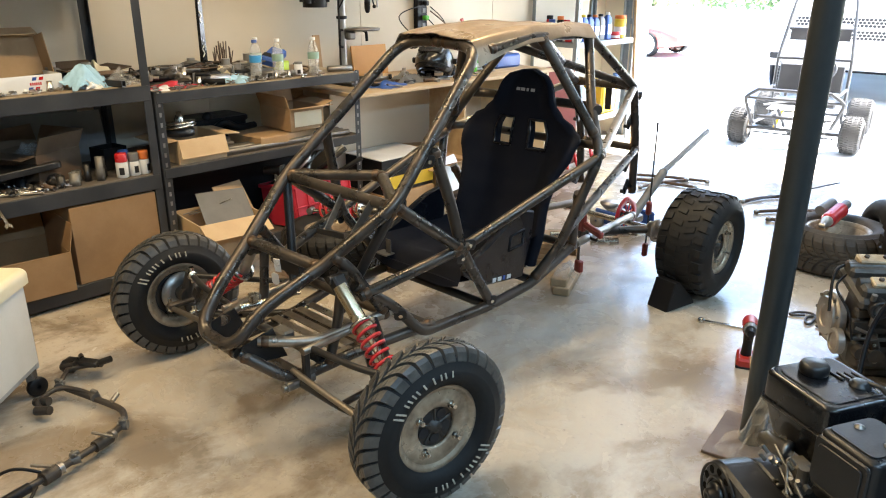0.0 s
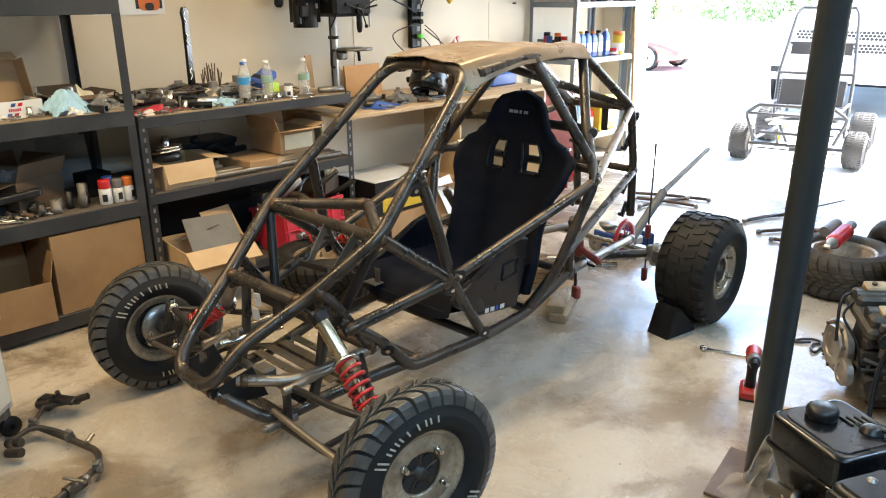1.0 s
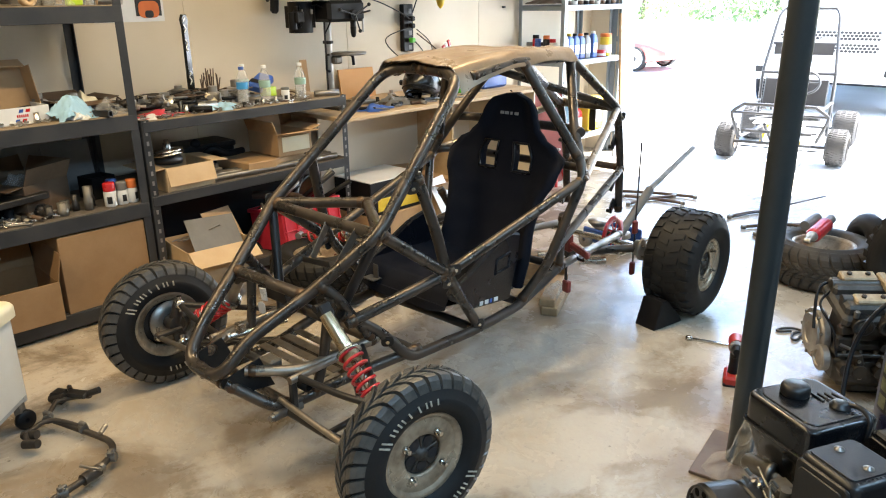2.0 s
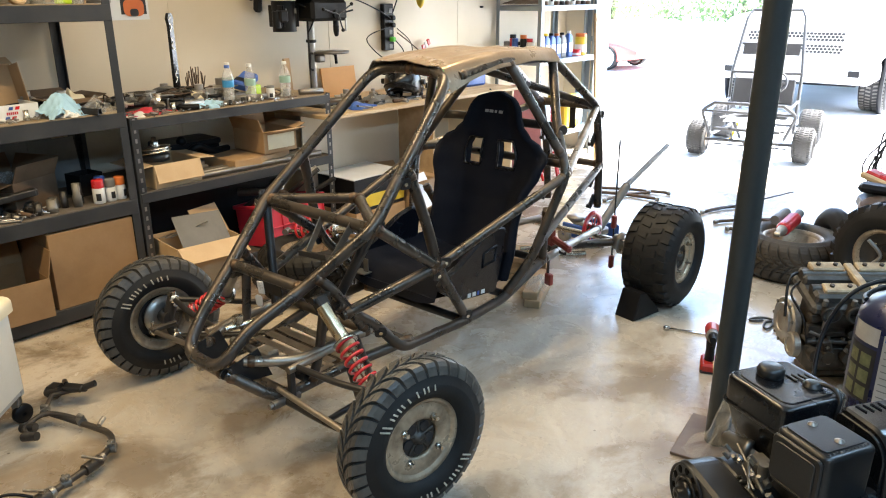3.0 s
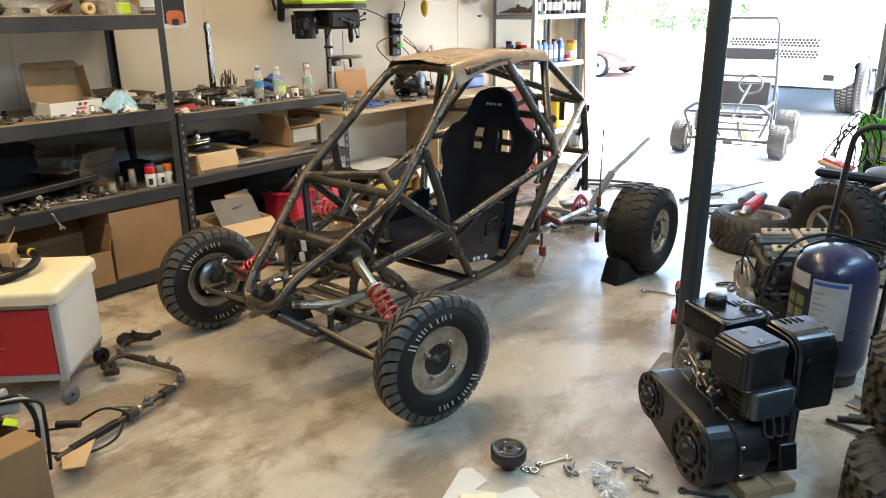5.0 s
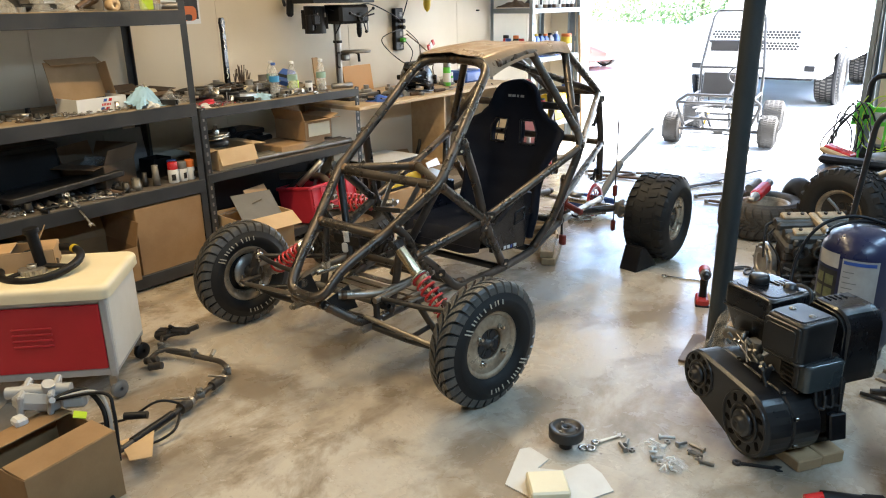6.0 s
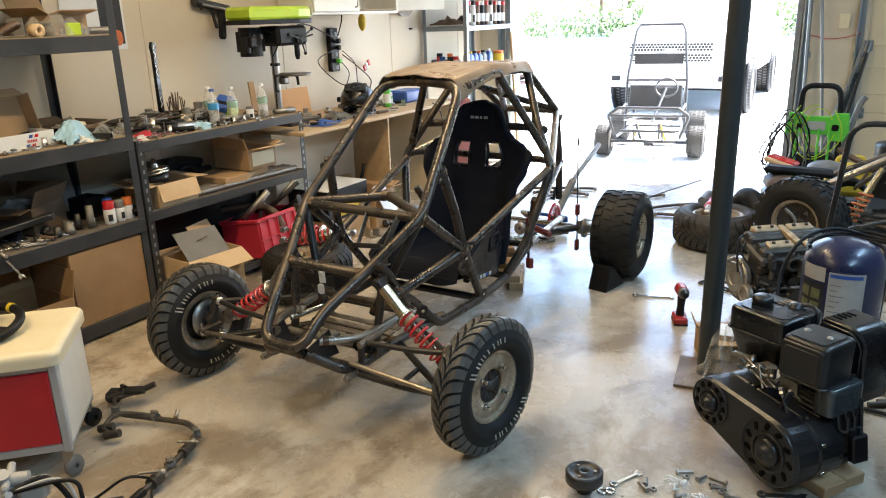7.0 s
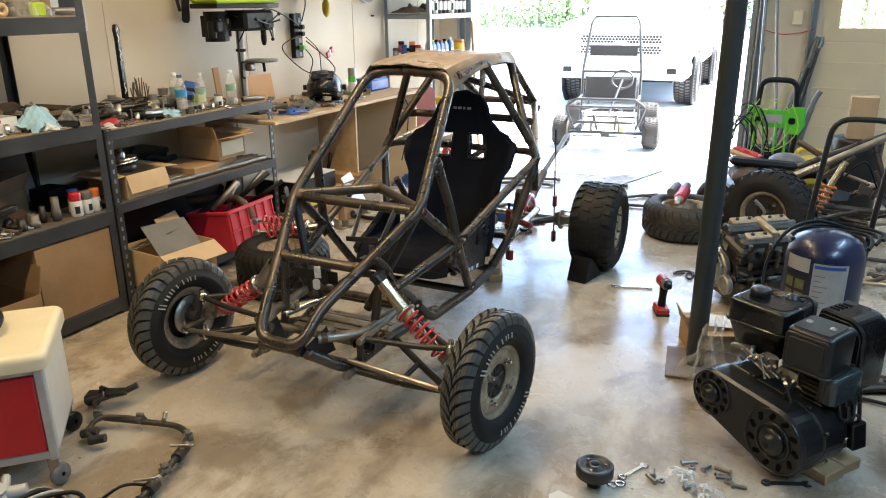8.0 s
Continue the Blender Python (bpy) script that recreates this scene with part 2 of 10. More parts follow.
def floor_mat():
    """Worn, sealed concrete: mottled grey and tan, oil stains, tyre scuffs, fine pores."""
    ma = bpy.data.materials.new("sealed_concrete")
    ma.use_nodes = True
    nd, ln = ma.node_tree.nodes, ma.node_tree.links
    bs = nd["Principled BSDF"]
    tc = nd.new("ShaderNodeTexCoord")

    def noise_at(scale, detail, rough=0.55, warp=0.0, stretch=(1, 1, 1)):
        mp = nd.new("ShaderNodeMapping")
        mp.inputs["Scale"].default_value = stretch
        ln.new(tc.outputs["Object"], mp.inputs[0])
        nz = nd.new("ShaderNodeTexNoise")
        nz.inputs["Scale"].default_value, nz.inputs["Detail"].default_value = scale, detail
        nz.inputs["Roughness"].default_value, nz.inputs["Distortion"].default_value = rough, warp
        ln.new(mp.outputs[0], nz.inputs["Vector"])
        return nz

    def step(node, lo, hi):
        mr = nd.new("ShaderNodeMapRange")
        mr.inputs[1].default_value, mr.inputs[2].default_value = lo, hi
        ln.new(node.outputs[0], mr.inputs[0])
        return mr.outputs[0]

    def blend(fac, a, b):
        mx = nd.new("ShaderNodeMix")
        mx.data_type = "RGBA"
        for k, v in ((6, a), (7, b)):
            if isinstance(v, tuple):
                mx.inputs[k].default_value = (*v, 1)
            else:
                ln.new(v, mx.inputs[k])
        ln.new(fac, mx.inputs[0])
        return mx.outputs[2]

    def times(a, k):
        mu = nd.new("ShaderNodeMath")
        mu.operation = "MULTIPLY"
        ln.new(a, mu.inputs[0])
        mu.inputs[1].default_value = k
        return mu.outputs[0]
    cloud, mott, stain, pore, scuff = noise_at(0.9, 6, 0.6, 0.6), noise_at(5.0, 8, 0.65, 0.4), noise_at(1.9, 7, 0.68, 0.35, (1, 0.75, 1)), noise_at(55, 6, 0.6), noise_at(2.6, 6, 0.62, 0.5, (2.2, 0.5, 1))
    c = blend(step(cloud, 0.35, 0.68), (0.50, 0.435, 0.345), (0.43, 0.392, 0.335))
    c = blend(times(step(mott, 0.44, 0.66), 0.6), c, (0.32, 0.25, 0.165))
    c = blend(times(step(stain, 0.50, 0.60), 0.75), c, (0.175, 0.125, 0.075))
    c = blend(times(step(scuff, 0.60, 0.72), 0.45), c, (0.15, 0.135, 0.12))
    c = blend(times(step(pore, 0.60, 0.74), 0.5), c, (0.16, 0.14, 0.12))
    vo = nd.new("ShaderNodeTexVoronoi")
    vo.inputs["Scale"].default_value = 9.0
    ln.new(tc.outputs["Object"], vo.inputs["Vector"])
    c = blend(times(step(vo, 0.055, 0.03), 0.8), c, (0.07, 0.055, 0.045))
    smear = noise_at(0.75, 9, 0.7, 1.2, (1.6, 0.55, 1))
    c = blend(times(step(smear, 0.53, 0.66), 0.5), c, (0.13, 0.105, 0.08))
    ln.new(c, bs.inputs["Base Color"])
    bs.inputs["Specular IOR Level"].default_value = 0.75
    mr = nd.new("ShaderNodeMapRange")
    mr.inputs[1].default_value, mr.inputs[2].default_value, mr.inputs[3].default_value, mr.inputs[4].default_value = 0.3, 0.7, 0.16, 0.36
    ln.new(mott.outputs[0], mr.inputs[0])
    ln.new(mr.outputs[0], bs.inputs["Roughness"])
    bp = nd.new("ShaderNodeBump")
    bp.inputs["Strength"].default_value, bp.inputs["Distance"].default_value = 0.25, 0.003
    ln.new(pore.outputs[0], bp.inputs["Height"])
    ln.new(bp.outputs[0], bs.inputs["Normal"])
    return ma


M_FLOOR = floor_mat()
M_WALL = mat("cream_wall_paint", (0.60, 0.515, 0.385), 0.55, scale=1.4, col2=(0.52, 0.44, 0.32), fine=140, bump=0.12, mix=0.45)
# Unseen surfaces, set pale for the bounce they throw back.
M_CEIL = mat("white_bounce_ceiling", (0.72, 0.72, 0.70), 0.8, scale=2, col2=(0.62, 0.61, 0.58), mix=0.3)
M_BACK = mat("pale_bounce_wall", (0.60, 0.59, 0.56), 0.8, scale=2, col2=(0.50, 0.48, 0.44), mix=0.4)
M_DOOR = mat("almond_door_skin", (0.735, 0.594, 0.387), 0.5, scale=2, fine=160, col2=(0.60, 0.50, 0.36), bump=0.1, mix=0.35)
M_RACK = mat("charcoal_rack_paint", (0.022, 0.024, 0.027), 0.42, scale=9, col2=(0.045, 0.044, 0.043), fine=120, bump=0.06)
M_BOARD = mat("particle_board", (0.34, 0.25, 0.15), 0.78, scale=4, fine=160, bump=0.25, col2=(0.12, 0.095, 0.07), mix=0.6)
# Chipboard darkened for the shade on the low shelves, besides its grime.
M_BOARDD = mat("grimy_shaded_board", (0.13, 0.105, 0.08), 0.8, scale=4, fine=150, bump=0.25, col2=(0.055, 0.047, 0.04), mix=0.6)
M_CARDD = mat("deep_brown_cardboard", (0.115, 0.072, 0.040), 0.85, scale=5, fine=130, col2=(0.065, 0.041, 0.024), bump=0.12, jitter=0.15)
M_PLATE = mat("scuffed_brown_plate", (0.17, 0.125, 0.095), 0.5, 0.2, scale=9, fine=90, col2=(0.09, 0.065, 0.05), bump=0.15)
M_PLY = mat("plywood", (0.52, 0.38, 0.22), 0.62, scale=2.2, stretch=(7, 0.7, 7), fine=60, col2=(0.36, 0.24, 0.13), bump=0.1)
M_OFFCUT = mat("orange_fibre_board", (0.55, 0.27, 0.075), 0.6, scale=3, fine=90, col2=(0.46, 0.22, 0.06), bump=0.06)
M_CARD = mat("cardboard", (0.42, 0.27, 0.14), 0.82, scale=5, fine=130, col2=(0.30, 0.185, 0.09), bump=0.12, jitter=0.16)
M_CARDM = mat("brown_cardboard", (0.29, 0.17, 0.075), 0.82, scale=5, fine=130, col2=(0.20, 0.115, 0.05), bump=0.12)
M_CARD2 = mat("pale_cardboard", (0.56, 0.40, 0.23), 0.82, scale=5, fine=130, col2=(0.44, 0.30, 0.16), bump=0.12)
M_TUBE = mat("bare_steel_tube", (0.066, 0.061, 0.056), 0.33, 0.72, scale=11, fine=75, col2=(0.128, 0.100, 0.078), bump=0.24, rvar=0.18)
M_CLAMP = mat("dull_red_clamp", (0.26, 0.035, 0.022), 0.5, scale=6, col2=(0.16, 0.022, 0.015), bump=0.05)
M_TUBE_B = mat("brushed_steel_tube", (0.36, 0.32, 0.27), 0.36, 0.85, scale=9, fine=70, col2=(0.14, 0.115, 0.09), bump=0.1)
M_WELD = mat("heat_tinted_weld", (0.075, 0.055, 0.042), 0.38, 0.8, scale=60, fine=240, col2=(0.16, 0.10, 0.06), bump=0.6)
M_BLKSTEEL = mat("black_oxide_steel", (0.014, 0.014, 0.0155), 0.38, 0.2, scale=8, col2=(0.035, 0.031, 0.027), bump=0.08)
M_SLATE = mat("slate_enamel", (0.045, 0.055, 0.058), 0.22, 0.3, scale=6, col2=(0.03, 0.036, 0.038), bump=0.04, coat=0.3)
M_ZINC = mat("bright_zinc", (0.72, 0.71, 0.68), 0.32, 0.25, scale=14, col2=(0.52, 0.50, 0.46), bump=0.05)
M_CASTD = mat("dull_grey_casting", (0.20, 0.19, 0.17), 0.5, 0.5, scale=10, fine=110, col2=(0.075, 0.065, 0.052), bump=0.3)
M_CHROME = mat("plated_steel", (0.62, 0.61, 0.58), 0.22, 1.0, scale=14, col2=(0.40, 0.37, 0.32), bump=0.05)
M_STEEL = mat("dull_steel", (0.36, 0.35, 0.33), 0.40, 0.9, scale=10, col2=(0.18, 0.16, 0.14), bump=0.1, jitter=0.3)
M_ALU = mat("cast_aluminium", (0.42, 0.40, 0.37), 0.45, 0.8, scale=9, fine=110, col2=(0.22, 0.19, 0.16), bump=0.25)
M_RIM = mat("dusty_rim_alloy", (0.47, 0.38, 0.27), 0.38, 0.40, scale=14, fine=60, col2=(0.13, 0.085, 0.05), bump=0.2, mix=0.6, rvar=0.2)
M_GOLD = mat("champagne_anodised", (0.55, 0.46, 0.31), 0.26, 1.0, scale=9, col2=(0.42, 0.33, 0.20), bump=0.04)
M_RED = mat("red_gloss_paint", (0.52, 0.018, 0.022), 0.30, scale=6, col2=(0.36, 0.012, 0.014), bump=0.04, coat=0.3)
M_DRILL = mat("worn_red_plastic", (0.36, 0.022, 0.014), 0.42, scale=8, col2=(0.22, 0.015, 0.01), bump=0.06)
M_CRATE = mat("red_crate_plastic", (0.56, 0.03, 0.055), 0.42, scale=5, col2=(0.40, 0.02, 0.035), bump=0.08)
M_CARTRED = mat("cart_red_enamel", (0.46, 0.012, 0.025), 0.38, scale=4, col2=(0.34, 0.01, 0.016), bump=0.05)
M_RUBBER = mat("tyre_rubber", (0.010, 0.010, 0.0105), 0.62, scale=6, fine=90, col2=(0.022, 0.020, 0.018), bump=0.2, spec=0.25)
M_TREAD = mat("dusty_tread_rubber", (0.038, 0.036, 0.033), 0.42, scale=16, fine=120, col2=(0.115, 0.104, 0.088), bump=0.35, mix=0.5, spec=0.5)
M_MUDTYRE = mat("worn_grey_tyre", (0.020, 0.018, 0.016), 0.7, scale=7, fine=80, col2=(0.105, 0.085, 0.064), bump=0.35, spec=0.3, mix=0.55)
M_WORN = mat("worn_tyre_rubber", (0.0075, 0.0075, 0.0078), 0.62, scale=5, fine=90, col2=(0.024, 0.021, 0.018), bump=0.3, spec=0.3, mix=0.45)
M_SEAT = mat("black_seat_cloth", (0.0042, 0.0052, 0.0105), 0.85, scale=5, fine=340, col2=(0.0075, 0.009, 0.016), bump=0.3, spec=0.25)
M_SEATV = mat("black_seat_vinyl", (0.006, 0.007, 0.011), 0.30, scale=5, fine=160, bump=0.15)
M_TAN = mat("aged_tan_roof_skin", (0.34, 0.255, 0.165), 0.34, 0.35, scale=3.2, fine=38, col2=(0.17, 0.115, 0.068), bump=0.5, rvar=0.18, mix=0.6)
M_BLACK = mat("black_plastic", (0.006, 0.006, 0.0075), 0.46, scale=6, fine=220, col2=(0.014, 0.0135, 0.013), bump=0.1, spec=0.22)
M_BLKGLOSS = mat("black_enamel", (0.0045, 0.0048, 0.006), 0.26, scale=5, fine=120, col2=(0.009, 0.009, 0.010), bump=0.06, coat=0.12)
M_ENGINE = mat("black_engine_plastic", (0.0058, 0.0061, 0.0074), 0.35, scale=6, fine=220, col2=(0.014, 0.014, 0.014), bump=0.12, rvar=0.1)
M_HOLE = mat("dark_opening", (0.0015, 0.0015, 0.0017), 0.8, scale=20, bump=0.0, spec=0.1)
M_GREY = mat("grey_plastic", (0.16, 0.16, 0.155), 0.5, scale=6, bump=0.08)
M_WHITE = mat("white_enamel", (0.72, 0.70, 0.64), 0.40, scale=3, col2=(0.58, 0.55, 0.47), fine=120, bump=0.05)
M_CREAM = mat("cream_top", (0.74, 0.66, 0.46), 0.42, scale=4, col2=(0.60, 0.50, 0.32), fine=110, bump=0.06, mix=0.4)
M_TRIMGREY = mat("grey_cart_trim", (0.42, 0.42, 0.41), 0.40, scale=5, col2=(0.30, 0.29, 0.27), bump=0.05)
M_LETTER = mat("ivory_tyre_paint", (0.58, 0.53, 0.43), 0.6, scale=30, col2=(0.22, 0.19, 0.15), bump=0.1)
M_BLUE = mat("navy_tank_enamel", (0.0065, 0.010, 0.042), 0.33, scale=5, col2=(0.010, 0.014, 0.05), fine=100, bump=0.08, coat=0.15)
M_LABEL = mat("white_label", (0.68, 0.68, 0.66), 0.5, scale=8, col2=(0.55, 0.55, 0.54), bump=0.02, mix=0.3)
M_TANKLABEL = mat("greyed_tank_label", (0.40, 0.39, 0.37), 0.4, scale=9, col2=(0.25, 0.235, 0.21), bump=0.03, mix=0.5)
M_INK = mat("dark_print", (0.014, 0.014, 0.016), 0.6, scale=20, bump=0.0)
M_LBLUE = mat("light_blue_cloth", (0.34, 0.53, 0.66), 0.85, scale=7, fine=220, col2=(0.24, 0.40, 0.52), bump=0.2)
M_BPLAST = mat("blue_plastic", (0.03, 0.09, 0.34), 0.38, scale=6, bump=0.05, jitter=0.25)
M_YELLOW = mat("yellow_plastic", (0.66, 0.47, 0.03), 0.45, scale=6, col2=(0.52, 0.35, 0.02), bump=0.05)
M_OLIVE = mat("olive_print", (0.16, 0.17, 0.07), 0.55, scale=30, col2=(0.05, 0.055, 0.03), bump=0.0)
M_LIME = mat("lime_plastic", (0.44, 0.62, 0.02), 0.38, scale=6, col2=(0.32, 0.48, 0.02), bump=0.04)
M_GREEN = mat("bright_green_plastic", (0.12, 0.56, 0.05), 0.42, scale=6, col2=(0.08, 0.42, 0.04), bump=0.05)
M_ORANGE = mat("orange_plastic", (0.62, 0.16, 0.03), 0.42, scale=6, col2=(0.46, 0.10, 0.02), bump=0.05)
M_POLE = mat("grey_green_post_paint", (0.030, 0.036, 0.038), 0.40, 0.1, scale=5, fine=110, col2=(0.018, 0.022, 0.023), bump=0.12)
M_GALV = mat("galvanised_steel", (0.25, 0.28, 0.30), 0.42, 0.75, scale=12, col2=(0.26, 0.28, 0.30), bump=0.08)
M_RUST = mat("rusty_iron", (0.075, 0.055, 0.042), 0.62, 0.45, scale=13, fine=110, col2=(0.17, 0.10, 0.06), bump=0.35)
M_OILCAST = mat("oily_casting", (0.10, 0.093, 0.083), 0.48, 0.45, scale=14, fine=110, col2=(0.04, 0.034, 0.028), bump=0.35)
M_GREASE = mat("greasy_iron", (0.030, 0.028, 0.026), 0.5, 0.35, scale=12, fine=110, col2=(0.095, 0.072, 0.052), bump=0.3)
M_CAPS = mat("stained_tan_casting", (0.50, 0.40, 0.26), 0.5, 0.3, scale=14, fine=100, col2=(0.17, 0.11, 0.065), bump=0.2)
M_WOOD = mat("rough_pine", (0.42, 0.28, 0.15), 0.75, scale=2.4, stretch=(6, 1, 6), fine=80, col2=(0.24, 0.145, 0.07), bump=0.25)
M_PET = film("clear_bottle_plastic", 0.86)
M_BAG = film("clear_bag_film", 0.80)
M_BAGW = mat("milky_plastic", (0.62, 0.60, 0.55), 0.35, scale=8, col2=(0.50, 0.47, 0.42), bump=0.03)
M_GLASS = clear("window_glass", (0.95, 0.97, 0.97), 0.02, 1.45, 1.0)
M_DRIVE = mat("pale_driveway", (0.54, 0.56, 0.58), 0.9, scale=0.7, fine=30, col2=(0.43, 0.44, 0.45), bump=0.3)
M_LEAF = mat("leaves", (0.075, 0.115, 0.045), 0.6, scale=2, col2=(0.03, 0.055, 0.016), bump=0.0, jitter=0.3)
M_LEAF.node_tree.nodes["Principled BSDF"].inputs["Transmission Weight"].default_value = 0.0
leaf_nodes, leaf_links = M_LEAF.node_tree.nodes, M_LEAF.node_tree.links
leaf_glow, leaf_sum = leaf_nodes.new("ShaderNodeBsdfTranslucent"), leaf_nodes.new("ShaderNodeAddShader")
leaf_glow.inputs["Color"].default_value = (0.085, 0.12, 0.04, 1)
leaf_links.new(leaf_nodes["Principled BSDF"].outputs[0], leaf_sum.inputs[0])
leaf_links.new(leaf_glow.outputs[0], leaf_sum.inputs[1])
leaf_links.new(leaf_sum.outputs[0], leaf_nodes["Material Output"].inputs[0])
M_DUSTTYRE = mat("pale_dusty_tyre", (0.030, 0.029, 0.028), 0.85, scale=6, fine=80, col2=(0.060, 0.056, 0.05), bump=0.3)
M_BARK = mat("bark", (0.16, 0.12, 0.085), 0.9, scale=5, fine=40, bump=0.6)
# Kart black, lifted a little in colour for the glare outdoors.
M_KART = mat("glare_lifted_black_paint", (0.020, 0.021, 0.024), 0.5, scale=8, col2=(0.036, 0.036, 0.036), bump=0.05)
M_CAR_W = mat("white_car_paint", (0.64, 0.64, 0.63), 0.25, scale=3, mix=0.15, bump=0.0, coat=0.6)
# Red mixed paler to carry the wash-out of the bright yard.
M_CAR_R = mat("glare_paled_red_paint", (0.50, 0.075, 0.055), 0.3, scale=3, mix=0.2, bump=0.0, coat=0.6)
M_CARGLASS = mat("dark_car_glass", (0.02, 0.025, 0.03), 0.08, scale=3, mix=0.1, bump=0.0)

# ---- the workshop shell ----
X0, X1, Y0, Y1, ZC, TH = -3.57, 5.2, -3.4, 7.2, 2.86, 0.2
BAY = (-3.20, -0.40)          # the open bay, x from and to
BAY2 = (0.17, 2.95)           # the closed bay
HEAD = 2.30


def slab(name, lo, hi, material, label, category, ch=0.0):
    c = [(a + b) / 2 for a, b in zip(lo, hi)]
    g = G().box([b - a for a, b in zip(lo, hi)], None, ch)
    return solo(name, g, material, pose(*c), label, category, kind="structure")


slab("floor", (X0 - TH, Y0 - TH, -0.14), (X1 + TH, Y1 + 0.02, 0.0), M_FLOOR, "worn sealed concrete floor with oil stains and scuffs", "floor")
slab("wall_west", (X0 - TH, Y0, 0), (X0, Y1 + TH, ZC), M_WALL, "cream painted smooth workshop wall behind the shelves", "wall")
# South and east walls and ceiling are unseen, kept pale to bounce light.
slab("wall_south", (X0 - TH, Y0 - TH, 0), (X1 + TH, Y0, ZC), M_BACK, "plain unseen workshop wall, pale to bounce light", "wall")
slab("wall_east", (X1, Y0, 0), (X1 + TH, Y1 + TH, ZC), M_BACK, "plain unseen workshop wall, pale to bounce light", "wall")
slab("ceiling", (X0 - TH, Y0 - TH, ZC), (X1 + TH, Y1 + TH, ZC + 0.15), M_CEIL, "plain unseen workshop ceiling, white to bounce light", "ceiling")
gn = G()
for a, b, z0, z1 in ((X0, BAY[0], 0, ZC), (BAY[1], BAY2[0], 0, ZC), (BAY2[1], X1, 0, ZC), (BAY[0], BAY[1], HEAD, ZC), (BAY2[0], BAY2[1], HEAD, ZC)):
    gn.box((b - a, TH, z1 - z0), pose((a + b) / 2, Y1 + TH / 2, (z0 + z1) / 2), 0)
solo("wall_north", gn, M_WALL, pose(0, 0, 0), "cream painted front wall with two wide door bays", "wall", kind="structure")
# shallow panel joints on the west wall
gj = G()
for y in (1.6, 2.82, 4.04, 5.47, 6.7):
    gj.box((0.004, 0.012, ZC), pose(X0 + 0.001, y, ZC / 2), 0)
solo("trim_west", gj, M_WALL, pose(0, 0, 0), "thin joints between the wall boards", "trim", kind="structure")
# grey jamb trims of the open bay
for x, w in ((BAY[0] - 0.02, 0.05), (BAY[1] + 0.02, 0.05)):
    solo("trim_bay", G().box((w, TH + 0.05, HEAD), pose(0, 0, HEAD / 2), 0.004), M_GALV, pose(x, Y1 + TH / 2, 0), "grey metal jamb of the open door bay", "trim", kind="structure")
# the closed sectional door of the second bay
d2 = thing("door_2", pose((BAY2[0] + BAY2[1]) / 2, Y1 + 0.09, 0), "closed almond sectional overhead door with a window row", "door", kind="structure")
dw = BAY2[1] - BAY2[0] + 0.1
for k in range(4):
    z0, z1 = 0.02 + k * 0.575, 0.02 + k * 0.575 + 0.577
    g = G()
    if k == 2:
        n = 4
        for i in range(n + 1):
            x = -dw / 2 + 0.10 + i * (dw - 0.2) / n
            g.box((0.20, 0.05, z1 - z0), pose(x, 0, (z0 + z1) / 2), 0.004)
        for z in (z0 + 0.06, z1 - 0.06):
            g.box((dw, 0.048, 0.12), pose(0, 0, z), 0.004)
        for i in range(n):
            x = -dw / 2 + 0.10 + (i + 0.5) * (dw - 0.2) / n
            part("pane", G().box(((dw - 0.2) / n - 0.19, 0.006, 0.33), pose(x, 0, (z0 + z1) / 2), 0), M_GLASS, d2)
    else:
        g.box((dw, 0.05, z1 - z0), pose(0, 0, (z0 + z1) / 2), 0.008)
        for zz in (0.3, 0.7):
            g.box((dw - 0.06, 0.006, 0.012), pose(0, -0.027, z0 + zz * 0.568), 0.002)
    part("panel", g, M_DOOR, d2)
for x in (-dw / 2 + 0.06,):
    g = G()
    for k in range(4):
        g.box((0.07, 0.012, 0.09), pose(x, -0.034, 0.02 + 0.575 * (k + 1)), 0.002).rod((x - 0.06, -0.05, 0.02 + 0.575 * (k + 1)), (x + 0.03, -0.05, 0.02 + 0.575 * (k + 1)), 0.012)
    part("hinge", g, M_GALV, d2)
# vertical door tracks beside both bays
for x in (BAY2[0] - 0.06, BAY[1] + 0.09, BAY[0] - 0.09):
    g = G()
    g.box((0.055, 0.006, HEAD + 0.2), pose(0, 0.05, HEAD / 2), 0.001).box((0.005, 0.06, HEAD + 0.2), pose(-0.026, 0.02, HEAD / 2), 0.001).box((0.012, 0.006, HEAD + 0.2), pose(-0.02, -0.008, HEAD / 2), 0.001)
    for z in (0.4, 1.1, 1.8):
        g.box((0.09, 0.01, 0.05), pose(0.01, 0.058, z), 0.001)
    solo("door_track", g, M_GALV, pose(x, Y1 - 0.066, 0), "galvanised vertical track of the overhead door", "door track", "door tracks", kind="structure")
# unseen ceiling housings over the lamps, added for the cool fill pair too
for lx, ly, watts, tint in INDOOR_LAMPS:
    li = thing("lamp_housing", pose(lx, ly, 2.86), "white unseen housing of an indoor lamp", "lamp", "ceiling shop lights")
    part("housing", G().box((0.14, 2.26, 0.06), pose(0, 0, -0.03), 0.01), M_WHITE, li)
# steel post in mid floor with its base plate
po = thing("support_post", pose(-0.128, 2.77, 0), "grey-green painted round steel support post on a base plate", "post")
part("pipe", G().tube([(0, 0, 0.008), (0.02, 0, ZC)], 0.041, 24), M_POLE, po)
part("base_plate", G().box((0.30, 0.30, 0.012), pose(0.03, 0.0, 0.006, 0, 0, 8), 0.002), M_PLATE, po, "scuffed brown steel base plate")
# ground outside, one sheet to the far distance
solo("ground", G().box((400, 300, 0.3), pose(0, 150 + Y1 + 0.02, -0.22), 0), M_DRIVE, pose(0, 0, 0), "pale sunlit driveway", "ground", kind="structure")

